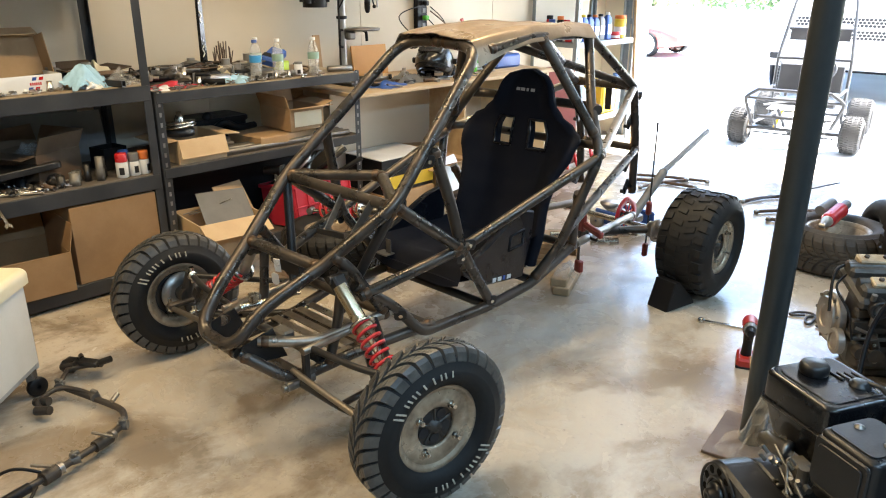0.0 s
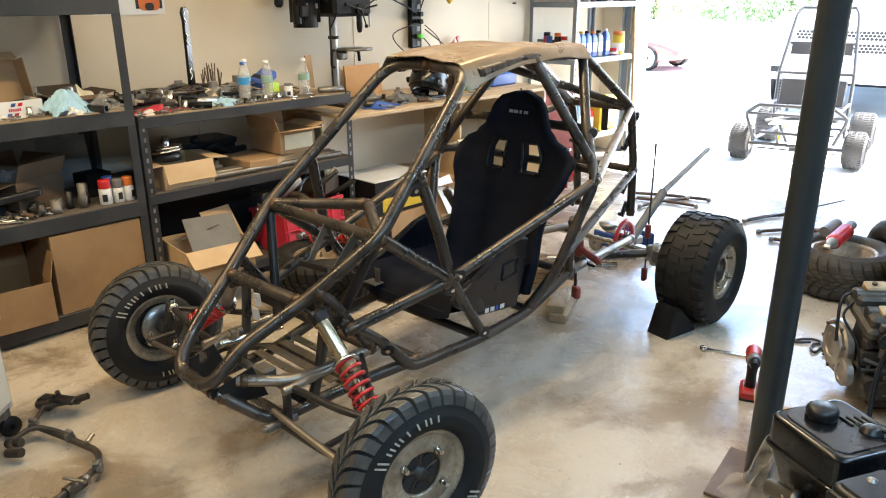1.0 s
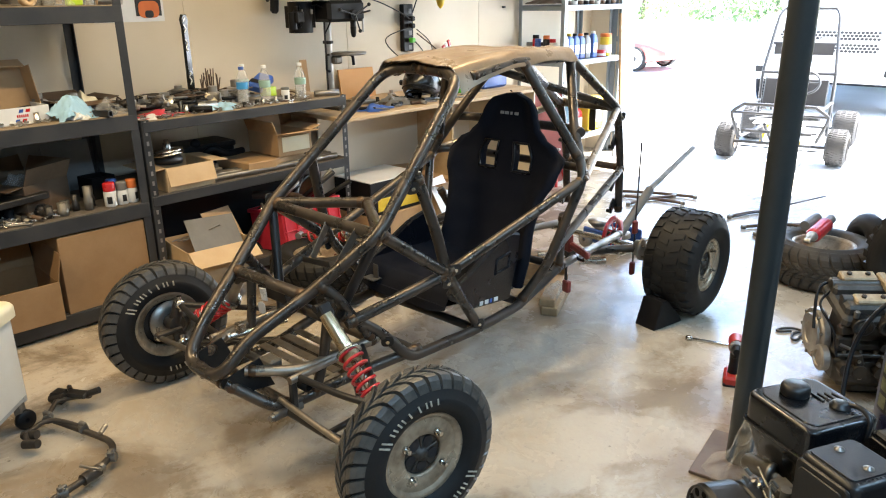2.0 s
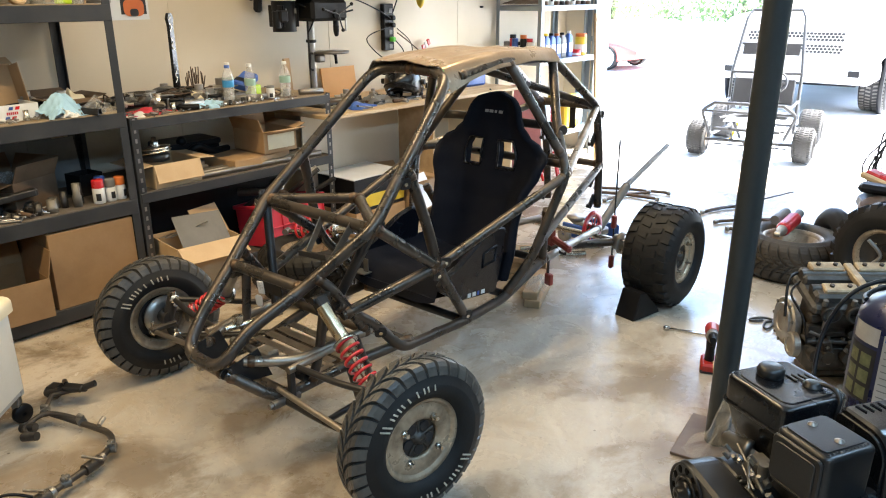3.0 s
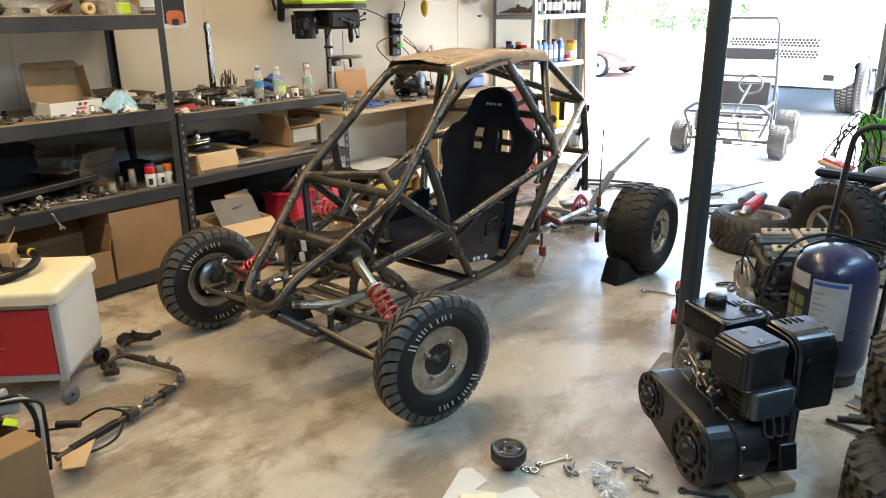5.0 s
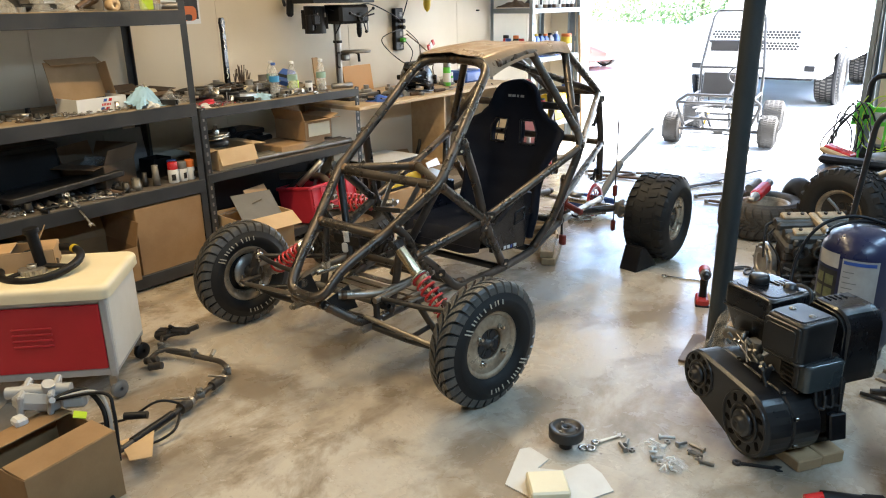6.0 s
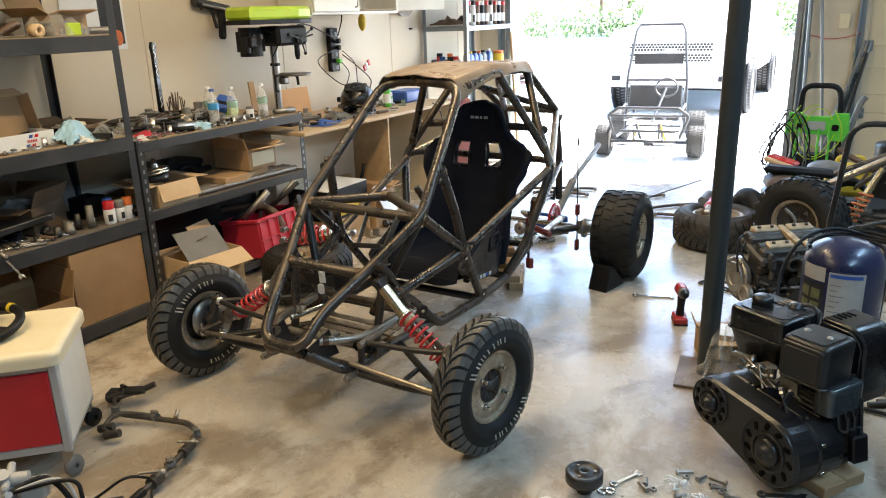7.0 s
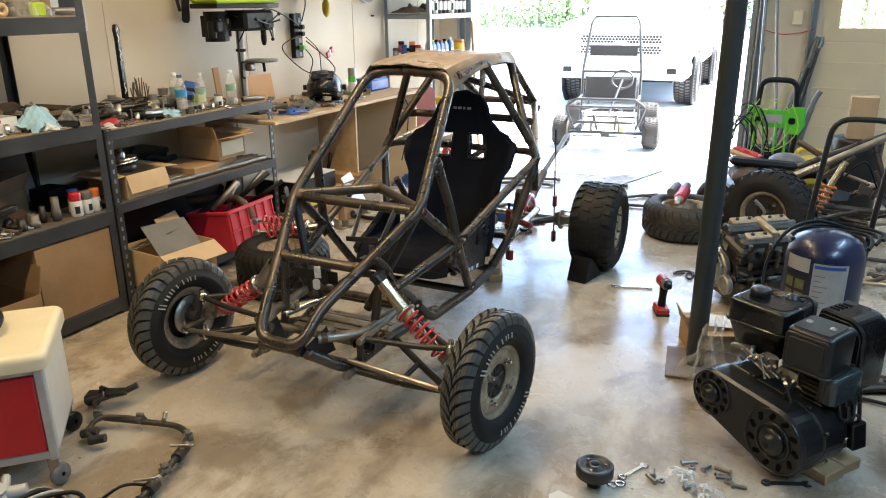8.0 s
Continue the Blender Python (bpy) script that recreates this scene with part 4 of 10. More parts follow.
# suspension, both sides
for s in (-1, 1):
    lower = G()
    lower.tube(bent([bp(s * 0.215, 1.74, 0.218), bp(s * 0.42, 1.755, 0.20), bp(s * 0.585, 1.80, 0.185)], 0.05), 0.0145, 10)
    lower.tube(bent([bp(s * 0.215, 2.03, 0.235), bp(s * 0.42, 1.90, 0.205), bp(s * 0.585, 1.80, 0.185)], 0.05), 0.0145, 10)
    lower.tube([bp(s * 0.40, 1.76, 0.20), bp(s * 0.40, 1.92, 0.207)], 0.011, 8)
    la = part("lower_arm", lower, M_BLKSTEEL, bug)
    for y, z in ((1.74, 0.218), (2.03, 0.235)):
        part("pivot_bolt", G().rod(bp(s * 0.215, y - 0.055, z), bp(s * 0.215, y + 0.055, z), 0.016, seg=14).rod(bp(s * 0.215, y - 0.068, z), bp(s * 0.215, y - 0.054, z), 0.012, seg=6), M_STEEL, la)
    upper = G()
    upper.tube(bent([bp(s * 0.24, 1.775, 0.338), bp(s * 0.45, 1.785, 0.345), bp(s * 0.585, 1.81, 0.352)], 0.05), 0.0115, 10)
    upper.tube(bent([bp(s * 0.24, 2.05, 0.352), bp(s * 0.45, 1.91, 0.35), bp(s * 0.585, 1.81, 0.352)], 0.05), 0.0115, 10)
    ua = part("upper_arm", upper, M_BLKSTEEL, bug)
    part("pivot_bolt", G().rod(bp(s * 0.24, 1.74, 0.337), bp(s * 0.24, 2.09, 0.354), 0.0135, seg=14), M_TUBE_B, ua, "brushed steel pivot tube")
    part("link_post", G().box((0.022, 0.022, 0.115), pose(*bp(s * 0.235, 1.755, 0.28)), 0.003), M_BLKSTEEL, bug)
    tr = part("tie_rod", G().rod(bp(s * 0.20, 1.725, 0.262), bp(s * 0.60, 1.715, 0.235), 0.0105), M_TUBE_B, bug, "dull steel tie rod")
    part("rod_end", G().ball(0.019, pose(*bp(s * 0.61, 1.715, 0.235))).rod(bp(s * 0.61, 1.715, 0.215), bp(s * 0.61, 1.715, 0.275), 0.007), M_CHROME, tr)
    # upright, spindle and ball joints
    kn = part("upright", G().tube([bp(s * 0.60, 1.80, 0.175), bp(s * 0.625, 1.795, 0.265), bp(s * 0.60, 1.81, 0.365)], [0.018, 0.028, 0.018], 10).rod(bp(s * 0.60, 1.795, 0.265), bp(s * 0.69, 1.79, 0.267), 0.036, 0.030, 16).box((0.03, 0.11, 0.022), pose(*bp(s * 0.60, 1.755, 0.245), 0, 0, 0), 0.005), M_GREASE, bug, "oily cast steel upright")
    for z, y in ((0.19, 1.80), (0.352, 1.81)):
        part("ball_joint", G().ball(0.022, pose(*bp(s * 0.588, y, z))).rod(bp(s * 0.588, y, z - 0.03), bp(s * 0.588, y, z + 0.035), 0.010), M_CHROME, kn)
    part("brake_disc", G().lathe([(0.03, -0.003), (0.085, -0.003), (0.085, 0.003), (0.03, 0.003)], 28, pose(*bp(s * 0.655, 1.79, 0.267), 0, 90, 0)), M_STEEL, kn)
    part("brake_caliper", G().box((0.045, 0.07, 0.05), pose(*bp(s * 0.645, 1.86, 0.30)), 0.008), M_ALU, kn)
    # coil-over shock
    top, knee, low = Vector(bp(s * 0.235, 1.892, 0.548)), Vector(bp(s * 0.352, 1.902, 0.415)), Vector(bp(s * 0.565, 1.865, 0.262))
    ax = (low - top).normalized()
    top_mount = G().rod(top - Vector((0, 0.03, 0)), top + Vector((0, 0.03, 0)), 0.014).box((0.05, 0.04, 0.05), aim(top, knee) @ pose(0, 0, 0.018), 0.006)
    sh = part("shock_absorber", G().rod(top + ax * 0.03, knee, 0.0245, seg=20).rod(knee, knee + ax * 0.03, 0.030, seg=20), M_GOLD if s > 0 else M_STEEL, bug, "champagne gold shock body" if s > 0 else "brushed shock body")
    part("mount", top_mount, M_BLKSTEEL, sh)
    part("damper_rod", G().rod(knee + ax * 0.03, low - ax * 0.02, 0.011), M_CHROME, sh)
    part("lower_eye", G().rod(low - Vector((0, 0.022, 0)), low + Vector((0, 0.022, 0)), 0.017).rod(low - ax * 0.05, low - ax * 0.02, 0.030), M_STEEL, sh)
    a, b = knee - ax * 0.005, low - ax * 0.045
    u = ax.orthogonal().normalized()
    w = ax.cross(u)
    turns, per = 7.4, 14
    pts = []
    for k in range(int(turns * per) + 1):
        f = k / (turns * per)
        an = 2 * math.pi * k / per
        r = 0.036
        pts.append(a + (b - a) * f + u * r * math.cos(an) + w * r * math.sin(an))
    part("coil_spring", G().tube(pts, 0.0058, 7), M_RED, sh, "red powder-coated coil spring")
    part("spring_collar", G().lathe([(0.026, -0.006), (0.044, -0.006), (0.044, 0.004), (0.026, 0.004)], 22, aim(knee, low)), M_CHROME, sh)

# seat
SEAT = thing("bucket_seat", pose(BX + 0.01, 2.5, 0), "black cloth racing bucket seat with two harness holes", "seat")


def seat_w(z):
    keys = [(0.30, 0.250), (0.42, 0.262), (0.55, 0.255), (0.66, 0.268), (0.76, 0.312), (0.83, 0.322), (0.875, 0.280), (0.92, 0.205), (0.96, 0.168), (1.0, 0.152), (1.04, 0.138), (1.07, 0.112), (1.09, 0.070), (1.098, 0.03)]
    for (a, wa), (b, wb) in zip(keys, keys[1:]):
        if z <= b:
            t = (z - a) / (b - a)
            t = t * t * (3 - 2 * t)
            return wa + (wb - wa) * t
    return keys[-1][1]


def seat_y(z):
    return 2.985 + 0.29 * (z - 0.30) + 0.03 * math.sin((z - 0.3) * 5) * (1 if z < 0.93 else 0.6)


def bolster(z):
    if z < 0.86:
        return 0.13 * (0.55 + 0.45 * math.sin(max(0, (z - 0.3)) / 0.56 * math.pi)) * (1 if z < 0.78 else (0.86 - z) / 0.08 * 0.6 + 0.4)
    return 0.045


NU, NV, ZA, ZB = 26, 38, 0.30, 1.098


def seat_front(u, v):
    z = ZA + (ZB - ZA) * v
    k = (u - 0.5) * 2
    e = abs(k)
    y = seat_y(z) - bolster(z) * (max(0, e - 0.45) / 0.55) ** 1.6 * (1 - 0.5 * max(0, e - 0.9) / 0.1) - 0.012 * (1 - e * e)
    if 0.42 < z < 0.72:
        y -= 0.004 * abs(math.sin((z - 0.42) * 31))
    return bp(k * seat_w(z), y, z)


def seat_back(u, v):
    z = ZA + (ZB - ZA) * v
    k = (u - 0.5) * 2
    e = abs(k)
    return bp(k * (seat_w(z) - 0.006), seat_y(z) + 0.032 - 0.65 * bolster(z) * (max(0, e - 0.5) / 0.5) ** 1.6, z)


def seat_hole(i, j):
    z = ZA + (ZB - ZA) * (j + 0.5) / NV
    return 0.77 < z < 0.888 and (7 <= i <= 10 or 15 <= i <= 18)


g = G().sheet(seat_front, NU, NV, skip=seat_hole)
for edge in (0.0, 1.0):
    g.sheet(lambda u, v, e=edge: tuple(Vector(seat_front(e, v)).lerp(Vector(seat_back(e, v)), u)), 3, NV)
g.sheet(lambda u, v: tuple(Vector(seat_front(u, 1.0)).lerp(Vector(seat_back(u, 1.0)), v)), NU, 2)
js = [j for j in range(NV) if seat_hole(9, j)]
v0, v1 = js[0] / NV, (js[-1] + 1) / NV
for ia, ib in ((7, 11), (15, 19)):
    ua, ub = ia / NU, ib / NU
    for fa, fb in (((ua, v0), (ub, v0)), ((ub, v0), (ub, v1)), ((ub, v1), (ua, v1)), ((ua, v1), (ua, v0))):
        def wall(u, v, fa=fa, fb=fb):
            p, q = fa[0] + (fb[0] - fa[0]) * u, fa[1] + (fb[1] - fa[1]) * u
            return tuple(Vector(seat_front(p, q)).lerp(Vector(seat_back(p, q)), v))
        g.sheet(wall, 3, 2)
part("seat_back", g.weld(), M_SEAT, SEAT)
part("back_shell", G().sheet(lambda u, v: seat_back(1 - u, v), NU, NV, skip=lambda i, j: seat_hole(NU - 1 - i, j)), M_SEATV, SEAT, "black vinyl seat shell")
# trims of the harness holes
for ia, ib in ((7, 11), (15, 19)):
    ring = []
    for fa, fb in (((ia, v0), (ib, v0)), ((ib, v0), (ib, v1)), ((ib, v1), (ia, v1)), ((ia, v1), (ia, v0))):
        for k in range(4):
            p, q = (fa[0] + (fb[0] - fa[0]) * k / 4) / NU, fa[1] + (fb[1] - fa[1]) * k / 4
            ring.append(Vector(seat_front(p, q)) - Vector((0, 0.002, 0)))
    part("harness_grommet", G().tube(ring, 0.006, 6, closed=True), M_SEATV, SEAT)


# cushion
def cushion(u, v):
    k = (u - 0.5) * 2
    e = abs(k)
    y = 3.0 - 0.54 * v
    z = 0.372 + 0.045 * v + (0.065 - 0.03 * v) * (max(0, e - 0.5) / 0.5) ** 1.8 + 0.012 * (1 - e * e)
    if v > 0.86:
        z -= 0.10 * ((v - 0.86) / 0.14) ** 2
        y += 0.004
    return bp(k * 0.245, y, z)


g = G().sheet(cushion, 16, 18)
g.sheet(lambda u, v: bp((u - 0.5) * 0.47, 2.87 - 0.40 * v, 0.298 + 0.065 * v), 4, 4)
g.sheet(lambda u, v: tuple(Vector(cushion(u, 1)).lerp(Vector(bp((u - 0.5) * 0.47, 2.47, 0.363)), v)), 16, 2)
part("cushion", g, M_SEAT, SEAT)
for s in (-1, 1):
    flank = [(2.485, 0.392), (2.475, 0.418), (2.50, 0.440), (2.60, 0.478), (2.70, 0.528), (2.78, 0.562), (2.86, 0.580), (2.912, 0.565), (2.90, 0.45), (2.845, 0.288), (2.73, 0.300), (2.615, 0.316), (2.545, 0.352)]
    m = pose(s * 0.252 - 0.016, 0, 0) @ Matrix(((0, 0, 1, 0), (1, 0, 0, -2.5), (0, 1, 0, 0), (0, 0, 0, 1)))
    fl = part("side_wing", G().prism(flank, 0.034, m, 0.010), M_SEATV, SEAT, "black vinyl side wing")
    so = s * 0.2705
    part("belt_slot", G().tube([bp(so, 2.743, 0.431), bp(so, 2.828, 0.440), bp(so, 2.838, 0.503), bp(so, 2.752, 0.490)], 0.006, 6, closed=True), M_BLACK, fl)
    for k, (y, w) in enumerate(((2.655, 0.022), (2.688, 0.024), (2.716, 0.014), (2.748, 0.026))):
        part("mark_bar", G().box((0.0015, w, 0.018), pose(*bp(so, y, 0.329 - 0.003 * k), -6, 0, 0), 0.0003), M_LABEL if k != 2 else M_BPLAST, fl)
for k, (x, w) in enumerate(((-0.045, 0.020), (-0.018, 0.022), (0.008, 0.012), (0.036, 0.022))):
    p = Vector(seat_front(0.5 + x / (2 * seat_w(1.01)), (1.012 - ZA) / (ZB - ZA)))
    part("mark_bar", G().box((w, 0.002, 0.013), Matrix.Translation(p - Vector((0, 0.002, 0))) @ pose(0, 0, 0, -12, 0, 0), 0.0003), M_TRIMGREY, SEAT)
for s in (-1, 1):
    part("seat_rail", G().box((0.03, 0.30, 0.03), pose(*bp(s * 0.17, 2.83, 0.288)), 0.003), M_BLKSTEEL, SEAT)
part("seat_mount_plate", G().box((0.07, 0.05, 0.005), pose(*bp(-0.17, 2.462, 0.385)), 0.001).box((0.030, 0.004, 0.065), pose(*bp(-0.155, 2.47, 0.415)), 0.001), M_CASTD, SEAT)

# rear axle group with its clamps
ax = thing("rear_axle", pose(BX, 3.85, 0), "bare rear axle carrier with a red brake disc and hub", "axle")
part("axle_tube", G().tube(bent([(0.17, -0.42, 0.32), (0.24, -0.12, 0.275), (0.36, -0.02, 0.285)], 0.06), 0.021, 12), M_TUBE, ax)
part("axle_tube", G().tube(bent([(-0.17, -0.42, 0.32), (-0.30, -0.1, 0.27), (-0.40, 0.0, 0.27)], 0.06), 0.021, 12), M_TUBE, ax)
part("axle_shaft", G().rod((-0.42, 0.03, 0.272), (0.46, -0.01, 0.278), 0.0155, seg=16), M_CHROME, ax)
g = G().lathe([(0.070, -0.003), (0.108, -0.003), (0.108, 0.003), (0.070, 0.003), (0.070, -0.003)], 36, pose(0.12, 0.10, 0.275, 0, 90, 0))
for k in range(9):
    a = 2 * math.pi * k / 9
    g.box((0.004, 0.012, 0.070), pose(0.12, 0.10, 0.275) @ Matrix.Rotation(a, 4, "X") @ pose(0, 0, 0.038, 25, 0, 0), 0.001)
part("sprocket", g, M_RED, ax, "red drilled sprocket")
part("disc_hub", G().rod((0.09, 0.10, 0.275), (0.155, 0.10, 0.275), 0.027, seg=18), M_BLKSTEEL, ax)
part("hub", G().lathe([(0.02, -0.05), (0.04, -0.05), (0.045, -0.02), (0.06, -0.015), (0.06, 0.0), (0.03, 0.005), (0.028, 0.05), (0.012, 0.055)], 20, pose(0.375, -0.02, 0.28, 0, 90, 0)), M_STEEL, ax)
for k in range(5):
    a = 2 * math.pi * k / 5
    part("wheel_stud", G().rod((0.37, -0.02 + 0.047 * math.cos(a), 0.28 + 0.047 * math.sin(a)), (0.42, -0.02 + 0.047 * math.cos(a), 0.28 + 0.047 * math.sin(a)), 0.005, seg=8), M_CHROME, ax)
part("rear_strut", G().rod((-0.05, -0.35, 0.24), (0.26, -0.02, 0.24), 0.014).rod((0.1, -0.2, 0.2), (0.2, -0.1, 0.2), 0.02), M_CHROME, ax)


def bar_clamp(m, length, label):
    th = thing("bar_clamp", m, label, "clamp", "orange bar clamps")
    part("bar", G().box((0.006, 0.016, length), pose(0, 0, length / 2), 0.001), M_BLKSTEEL, th)
    part("fixed_jaw", G().box((0.028, 0.045, 0.06), pose(0, 0.01, 0.035), 0.006), M_CLAMP, th)
    j = part("sliding_jaw", G().box((0.032, 0.05, 0.09), pose(0, 0.01, 0.26), 0.008), M_CLAMP, th)
    part("grip", G().box((0.028, 0.14, 0.035), pose(0, 0.10, 0.245, -8, 0, 0), 0.009), M_CLAMP, j)
    part("trigger", G().tube(bent([(0, 0.06, 0.215), (0, 0.09, 0.20), (0, 0.13, 0.205)], 0.02), 0.007, 8), M_BLACK, j)
    return th


bar_clamp(pose(-1.262, 3.405, 0.125, 0, 0, -110), 0.34, "orange one-hand bar clamp holding the lower frame tube")
c2 = thing("bar_clamp", pose(-1.12, 3.80, 0.155), "slim bar clamp with orange jaws and a long thin rod", "clamp", "orange bar clamps")
part("bar", G().rod((0, 0, 0.0), (-0.03, 0.06, 0.635), 0.0045, seg=8), M_BLKSTEEL, c2)
for z in (0.02, 0.24):
    part("jaw", G().box((0.024, 0.03, 0.07), pose(-0.001, 0.0, z), 0.006), M_CLAMP, c2)
part("cap", G().rod((-0.029, 0.058, 0.615), (-0.031, 0.062, 0.66), 0.006), M_BLACK, c2)

# timber blocks under the frame
def timber(m, size, label="short rough pine block under the chassis"):
    return solo("timber_block", G().box(size, pose(0, 0, size[2] / 2), 0.004), M_WOOD, m, label, "wood block", "timber blocks")


timber(pose(-1.385, 3.515, 0.0, 0, 0, 23), (0.082, 0.36, 0.042), "long rough pine bearer under the chassis")
timber(pose(-1.412, 3.515, 0.042, 0, 0, 26), (0.080, 0.36, 0.040), "long rough pine bearer lying on another")
for k in range(5):
    timber(pose(-1.735 + 0.012 * ((k * 3) % 4), 3.60 + 0.018 * ((k * 2) % 3), 0.033 * k, 0, 0, 36 + 2 * (k % 3)), (0.50, 0.095, 0.0325), "rough pine board in a low pile under the chassis")
# wheel chock under the rear wheel
ck = G().prism([(-0.10, 0.0), (0.10, 0.0), (0.085, 0.03), (-0.02, 0.135), (-0.055, 0.135)], 0.12, pose(0, 0.06, 0, 90, 0, 0), 0.006)
solo("wheel_chock", ck, M_BLACK, pose(-0.875, 3.64, 0, 0, 0, 78), "black rubber wheel chock against the rear tyre", "wheel chock")

# ---- west wall: racks, bench, far shelf ----
rng = random.Random(7)


def rack(name, xb, xf, y0, y1, levels, height, label, post_mat, beam_h=0.065, holes=False, board=True, beam_mat=None):
    th = thing(name, pose((xb + xf) / 2, (y0 + y1) / 2, 0), label, "shelving unit", "storage racks")
    hx, hy = (xf - xb) / 2, (y1 - y0) / 2
    beam_mat = beam_mat or post_mat
    for sx in (-1, 1):
        for sy in (-1, 1):
            g = G().box((0.003, 0.040, height), pose(sx * hx, sy * (hy - 0.02), height / 2), 0.001).box((0.036, 0.003, height), pose(sx * (hx - 0.018), sy * hy, height / 2), 0.001)
            po = part("post", g, post_mat, th)
            if holes and sx > 0:
                gh = G()
                for k in range(int(height / 0.05)):
                    gh.box((0.0012, 0.012, 0.022), pose(sx * (hx + 0.002), sy * (hy - 0.02), 0.04 + k * 0.05), 0.0004)
                tagged(part("post_slot", gh, M_INK if post_mat is not M_RACK else M_STEEL, po, "row of slots in the post"), kind="stuff")
    for z in levels:
        for sx in (-1, 1):
            g = G().box((0.004, 2 * hy - 0.01, beam_h), pose(sx * (hx + 0.003), 0, z - beam_h / 2), 0.0015)
            g.box((0.03, 2 * hy - 0.02, 0.004), pose(sx * (hx - 0.012), 0, z - beam_h + 0.006), 0.001)
            g.box((0.012, 2 * hy - 0.02, 0.004), pose(sx * (hx - 0.003), 0, z - 0.004), 0.001)
            part("beam", g, beam_mat, th)
        for sy in (-1, 1):
            part("end_beam", G().box((2 * hx - 0.01, 0.004, beam_h), pose(0, sy * (hy - 0.006), z - beam_h / 2), 0.0015), beam_mat, th)
        if board:
            # Boards under 0.9 m take the copy with shade in its colour.
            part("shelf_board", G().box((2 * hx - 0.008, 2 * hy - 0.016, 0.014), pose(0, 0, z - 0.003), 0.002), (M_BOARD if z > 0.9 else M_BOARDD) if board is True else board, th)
    return th


rack("storage_rack", -3.53, -2.92, 0.30, 2.15, (0.088, 0.552, 0.988, 1.487, 2.0), 2.02, "tall charcoal steel rack with chipboard shelves full of parts", M_RACK, 0.072)
rack("storage_rack", -3.53, -2.92, 2.165, 3.455, (0.088, 0.570, 0.945), 0.955, "bench-high charcoal steel rack with chipboard shelves", M_RACK, 0.05, holes=True)
rack("storage_rack", -3.55, -3.07, 5.99, 6.96, (0.30, 0.965, 1.425, 1.9), 2.0, "galvanised bolted shelving with bottles and cans", M_GALV, 0.04, holes=True, board=M_GALV)

# bench with ply top and end panels
bn = thing("workbench", pose(-3.19, 4.35, 0), "long plywood workbench with ply end panels", "workbench")
part("bench_top", G().box((0.74, 2.0, 0.024), pose(0, 0, 0.818), 0.003), M_PLY, bn)
part("bench_leg", G().box((0.07, 0.07, 0.804), pose(-0.31, -0.95, 0.402), 0.003), M_WOOD, bn)
part("end_panel", G().box((0.68, 0.02, 0.804), pose(-0.02, 0.97, 0.402), 0.002), M_DOOR, bn, "ivory painted end panel")
part("middle_panel", G().box((0.345, 0.02, 0.804), pose(0.1475, 0.015, 0.402), 0.002), M_PLY, bn, "plywood panel under the top")
part("inner_panel", G().box((0.012, 0.90, 0.804), pose(-0.031, -0.445, 0.402), 0.001), M_WALL, bn, "pale panel set back under the top")
part("back_panel", G().box((0.012, 1.92, 0.62), pose(-0.355, 0, 0.49), 0.001), M_WALL, bn)

# wall cupboard with an open door
cu = thing("wall_cupboard", pose(-3.56, 4.55, 1.56), "white wall cupboard with one door open", "cupboard")
part("carcass", G().box((0.32, 1.1, 0.02), pose(0.17, 0, 0.01), 0.003).box((0.32, 0.02, 0.7), pose(0.17, -0.54, 0.36), 0.002).box((0.32, 0.02, 0.7), pose(0.17, 0.54, 0.36), 0.002).box((0.32, 1.1, 0.02), pose(0.17, 0, 0.70), 0.002).box((0.012, 1.08, 0.68), pose(0.012, 0, 0.36), 0), M_WHITE, cu)
d = part("cupboard_door", G().box((0.018, 0.54, 0.66), pose(0.34, -0.272, 0.35), 0.004), M_WHITE, cu)
part("door_handle", G().tube(bent([(0.35, -0.06, 0.05), (0.375, -0.06, 0.055), (0.375, -0.06, 0.13), (0.35, -0.06, 0.135)], 0.01), 0.005, 8), M_STEEL, d)
part("cupboard_door", G().box((0.018, 0.54, 0.62), pose(0.335 + 0.06, 0.80, 0.33, 0, 0, -18), 0.004), M_WHITE, cu)
part("cupboard_board", G().box((0.30, 0.5, 0.012), pose(0.17, 0.27, 0.03), 0.001), M_BOARD, cu)


# --- makers of small things ---
def carton(m, w, d, h, label, flaps=(35, 35, 100, 100), material=None, t=0.005):
    """An open carton, w along x, d along y; flaps: how far each lies open (front, back, left, right)."""
    th = thing("cardboard_box", m, label, "box", "cartons")
    mt = material or M_CARD
    part("box_bottom", G().box((w - 2 * t, d - 2 * t, t), pose(0, 0, t / 2), 0.001), mt, th)
    for sx in (-1, 1):
        part("box_side", G().box((t, d, h), pose(sx * (w - t) / 2, 0, h / 2), 0.001), mt, th)
    for sy in (-1, 1):
        part("box_end", G().box((w - 2 * t, t, h), pose(0, sy * (d - t) / 2, h / 2), 0.001), mt, th)
    fl = [(pose(w / 2 - t / 2, 0, h), "x", 1, d, min(0.34 * w, 0.13)), (pose(-w / 2 + t / 2, 0, h), "x", -1, d, min(0.34 * w, 0.13)), (pose(0, -d / 2 + t / 2, h), "y", -1, w, min(0.34 * d, 0.13)), (pose(0, d / 2 - t / 2, h), "y", 1, w, min(0.34 * d, 0.13))]
    for (mm, axis, s, span, length), a in zip(fl, flaps):
        if a is None:
            continue
        if axis == "x":
            g = G().box((t, span - 0.004, length), mm @ pose(0, 0, 0, 0, s * a, 0) @ pose(0, 0, length / 2), 0.001)
        else:
            g = G().box((span - 0.004, t, length), mm @ pose(0, 0, 0, -s * a, 0, 0) @ pose(0, 0, length / 2), 0.001)
        part("box_flap", g, mt, th)
    return th


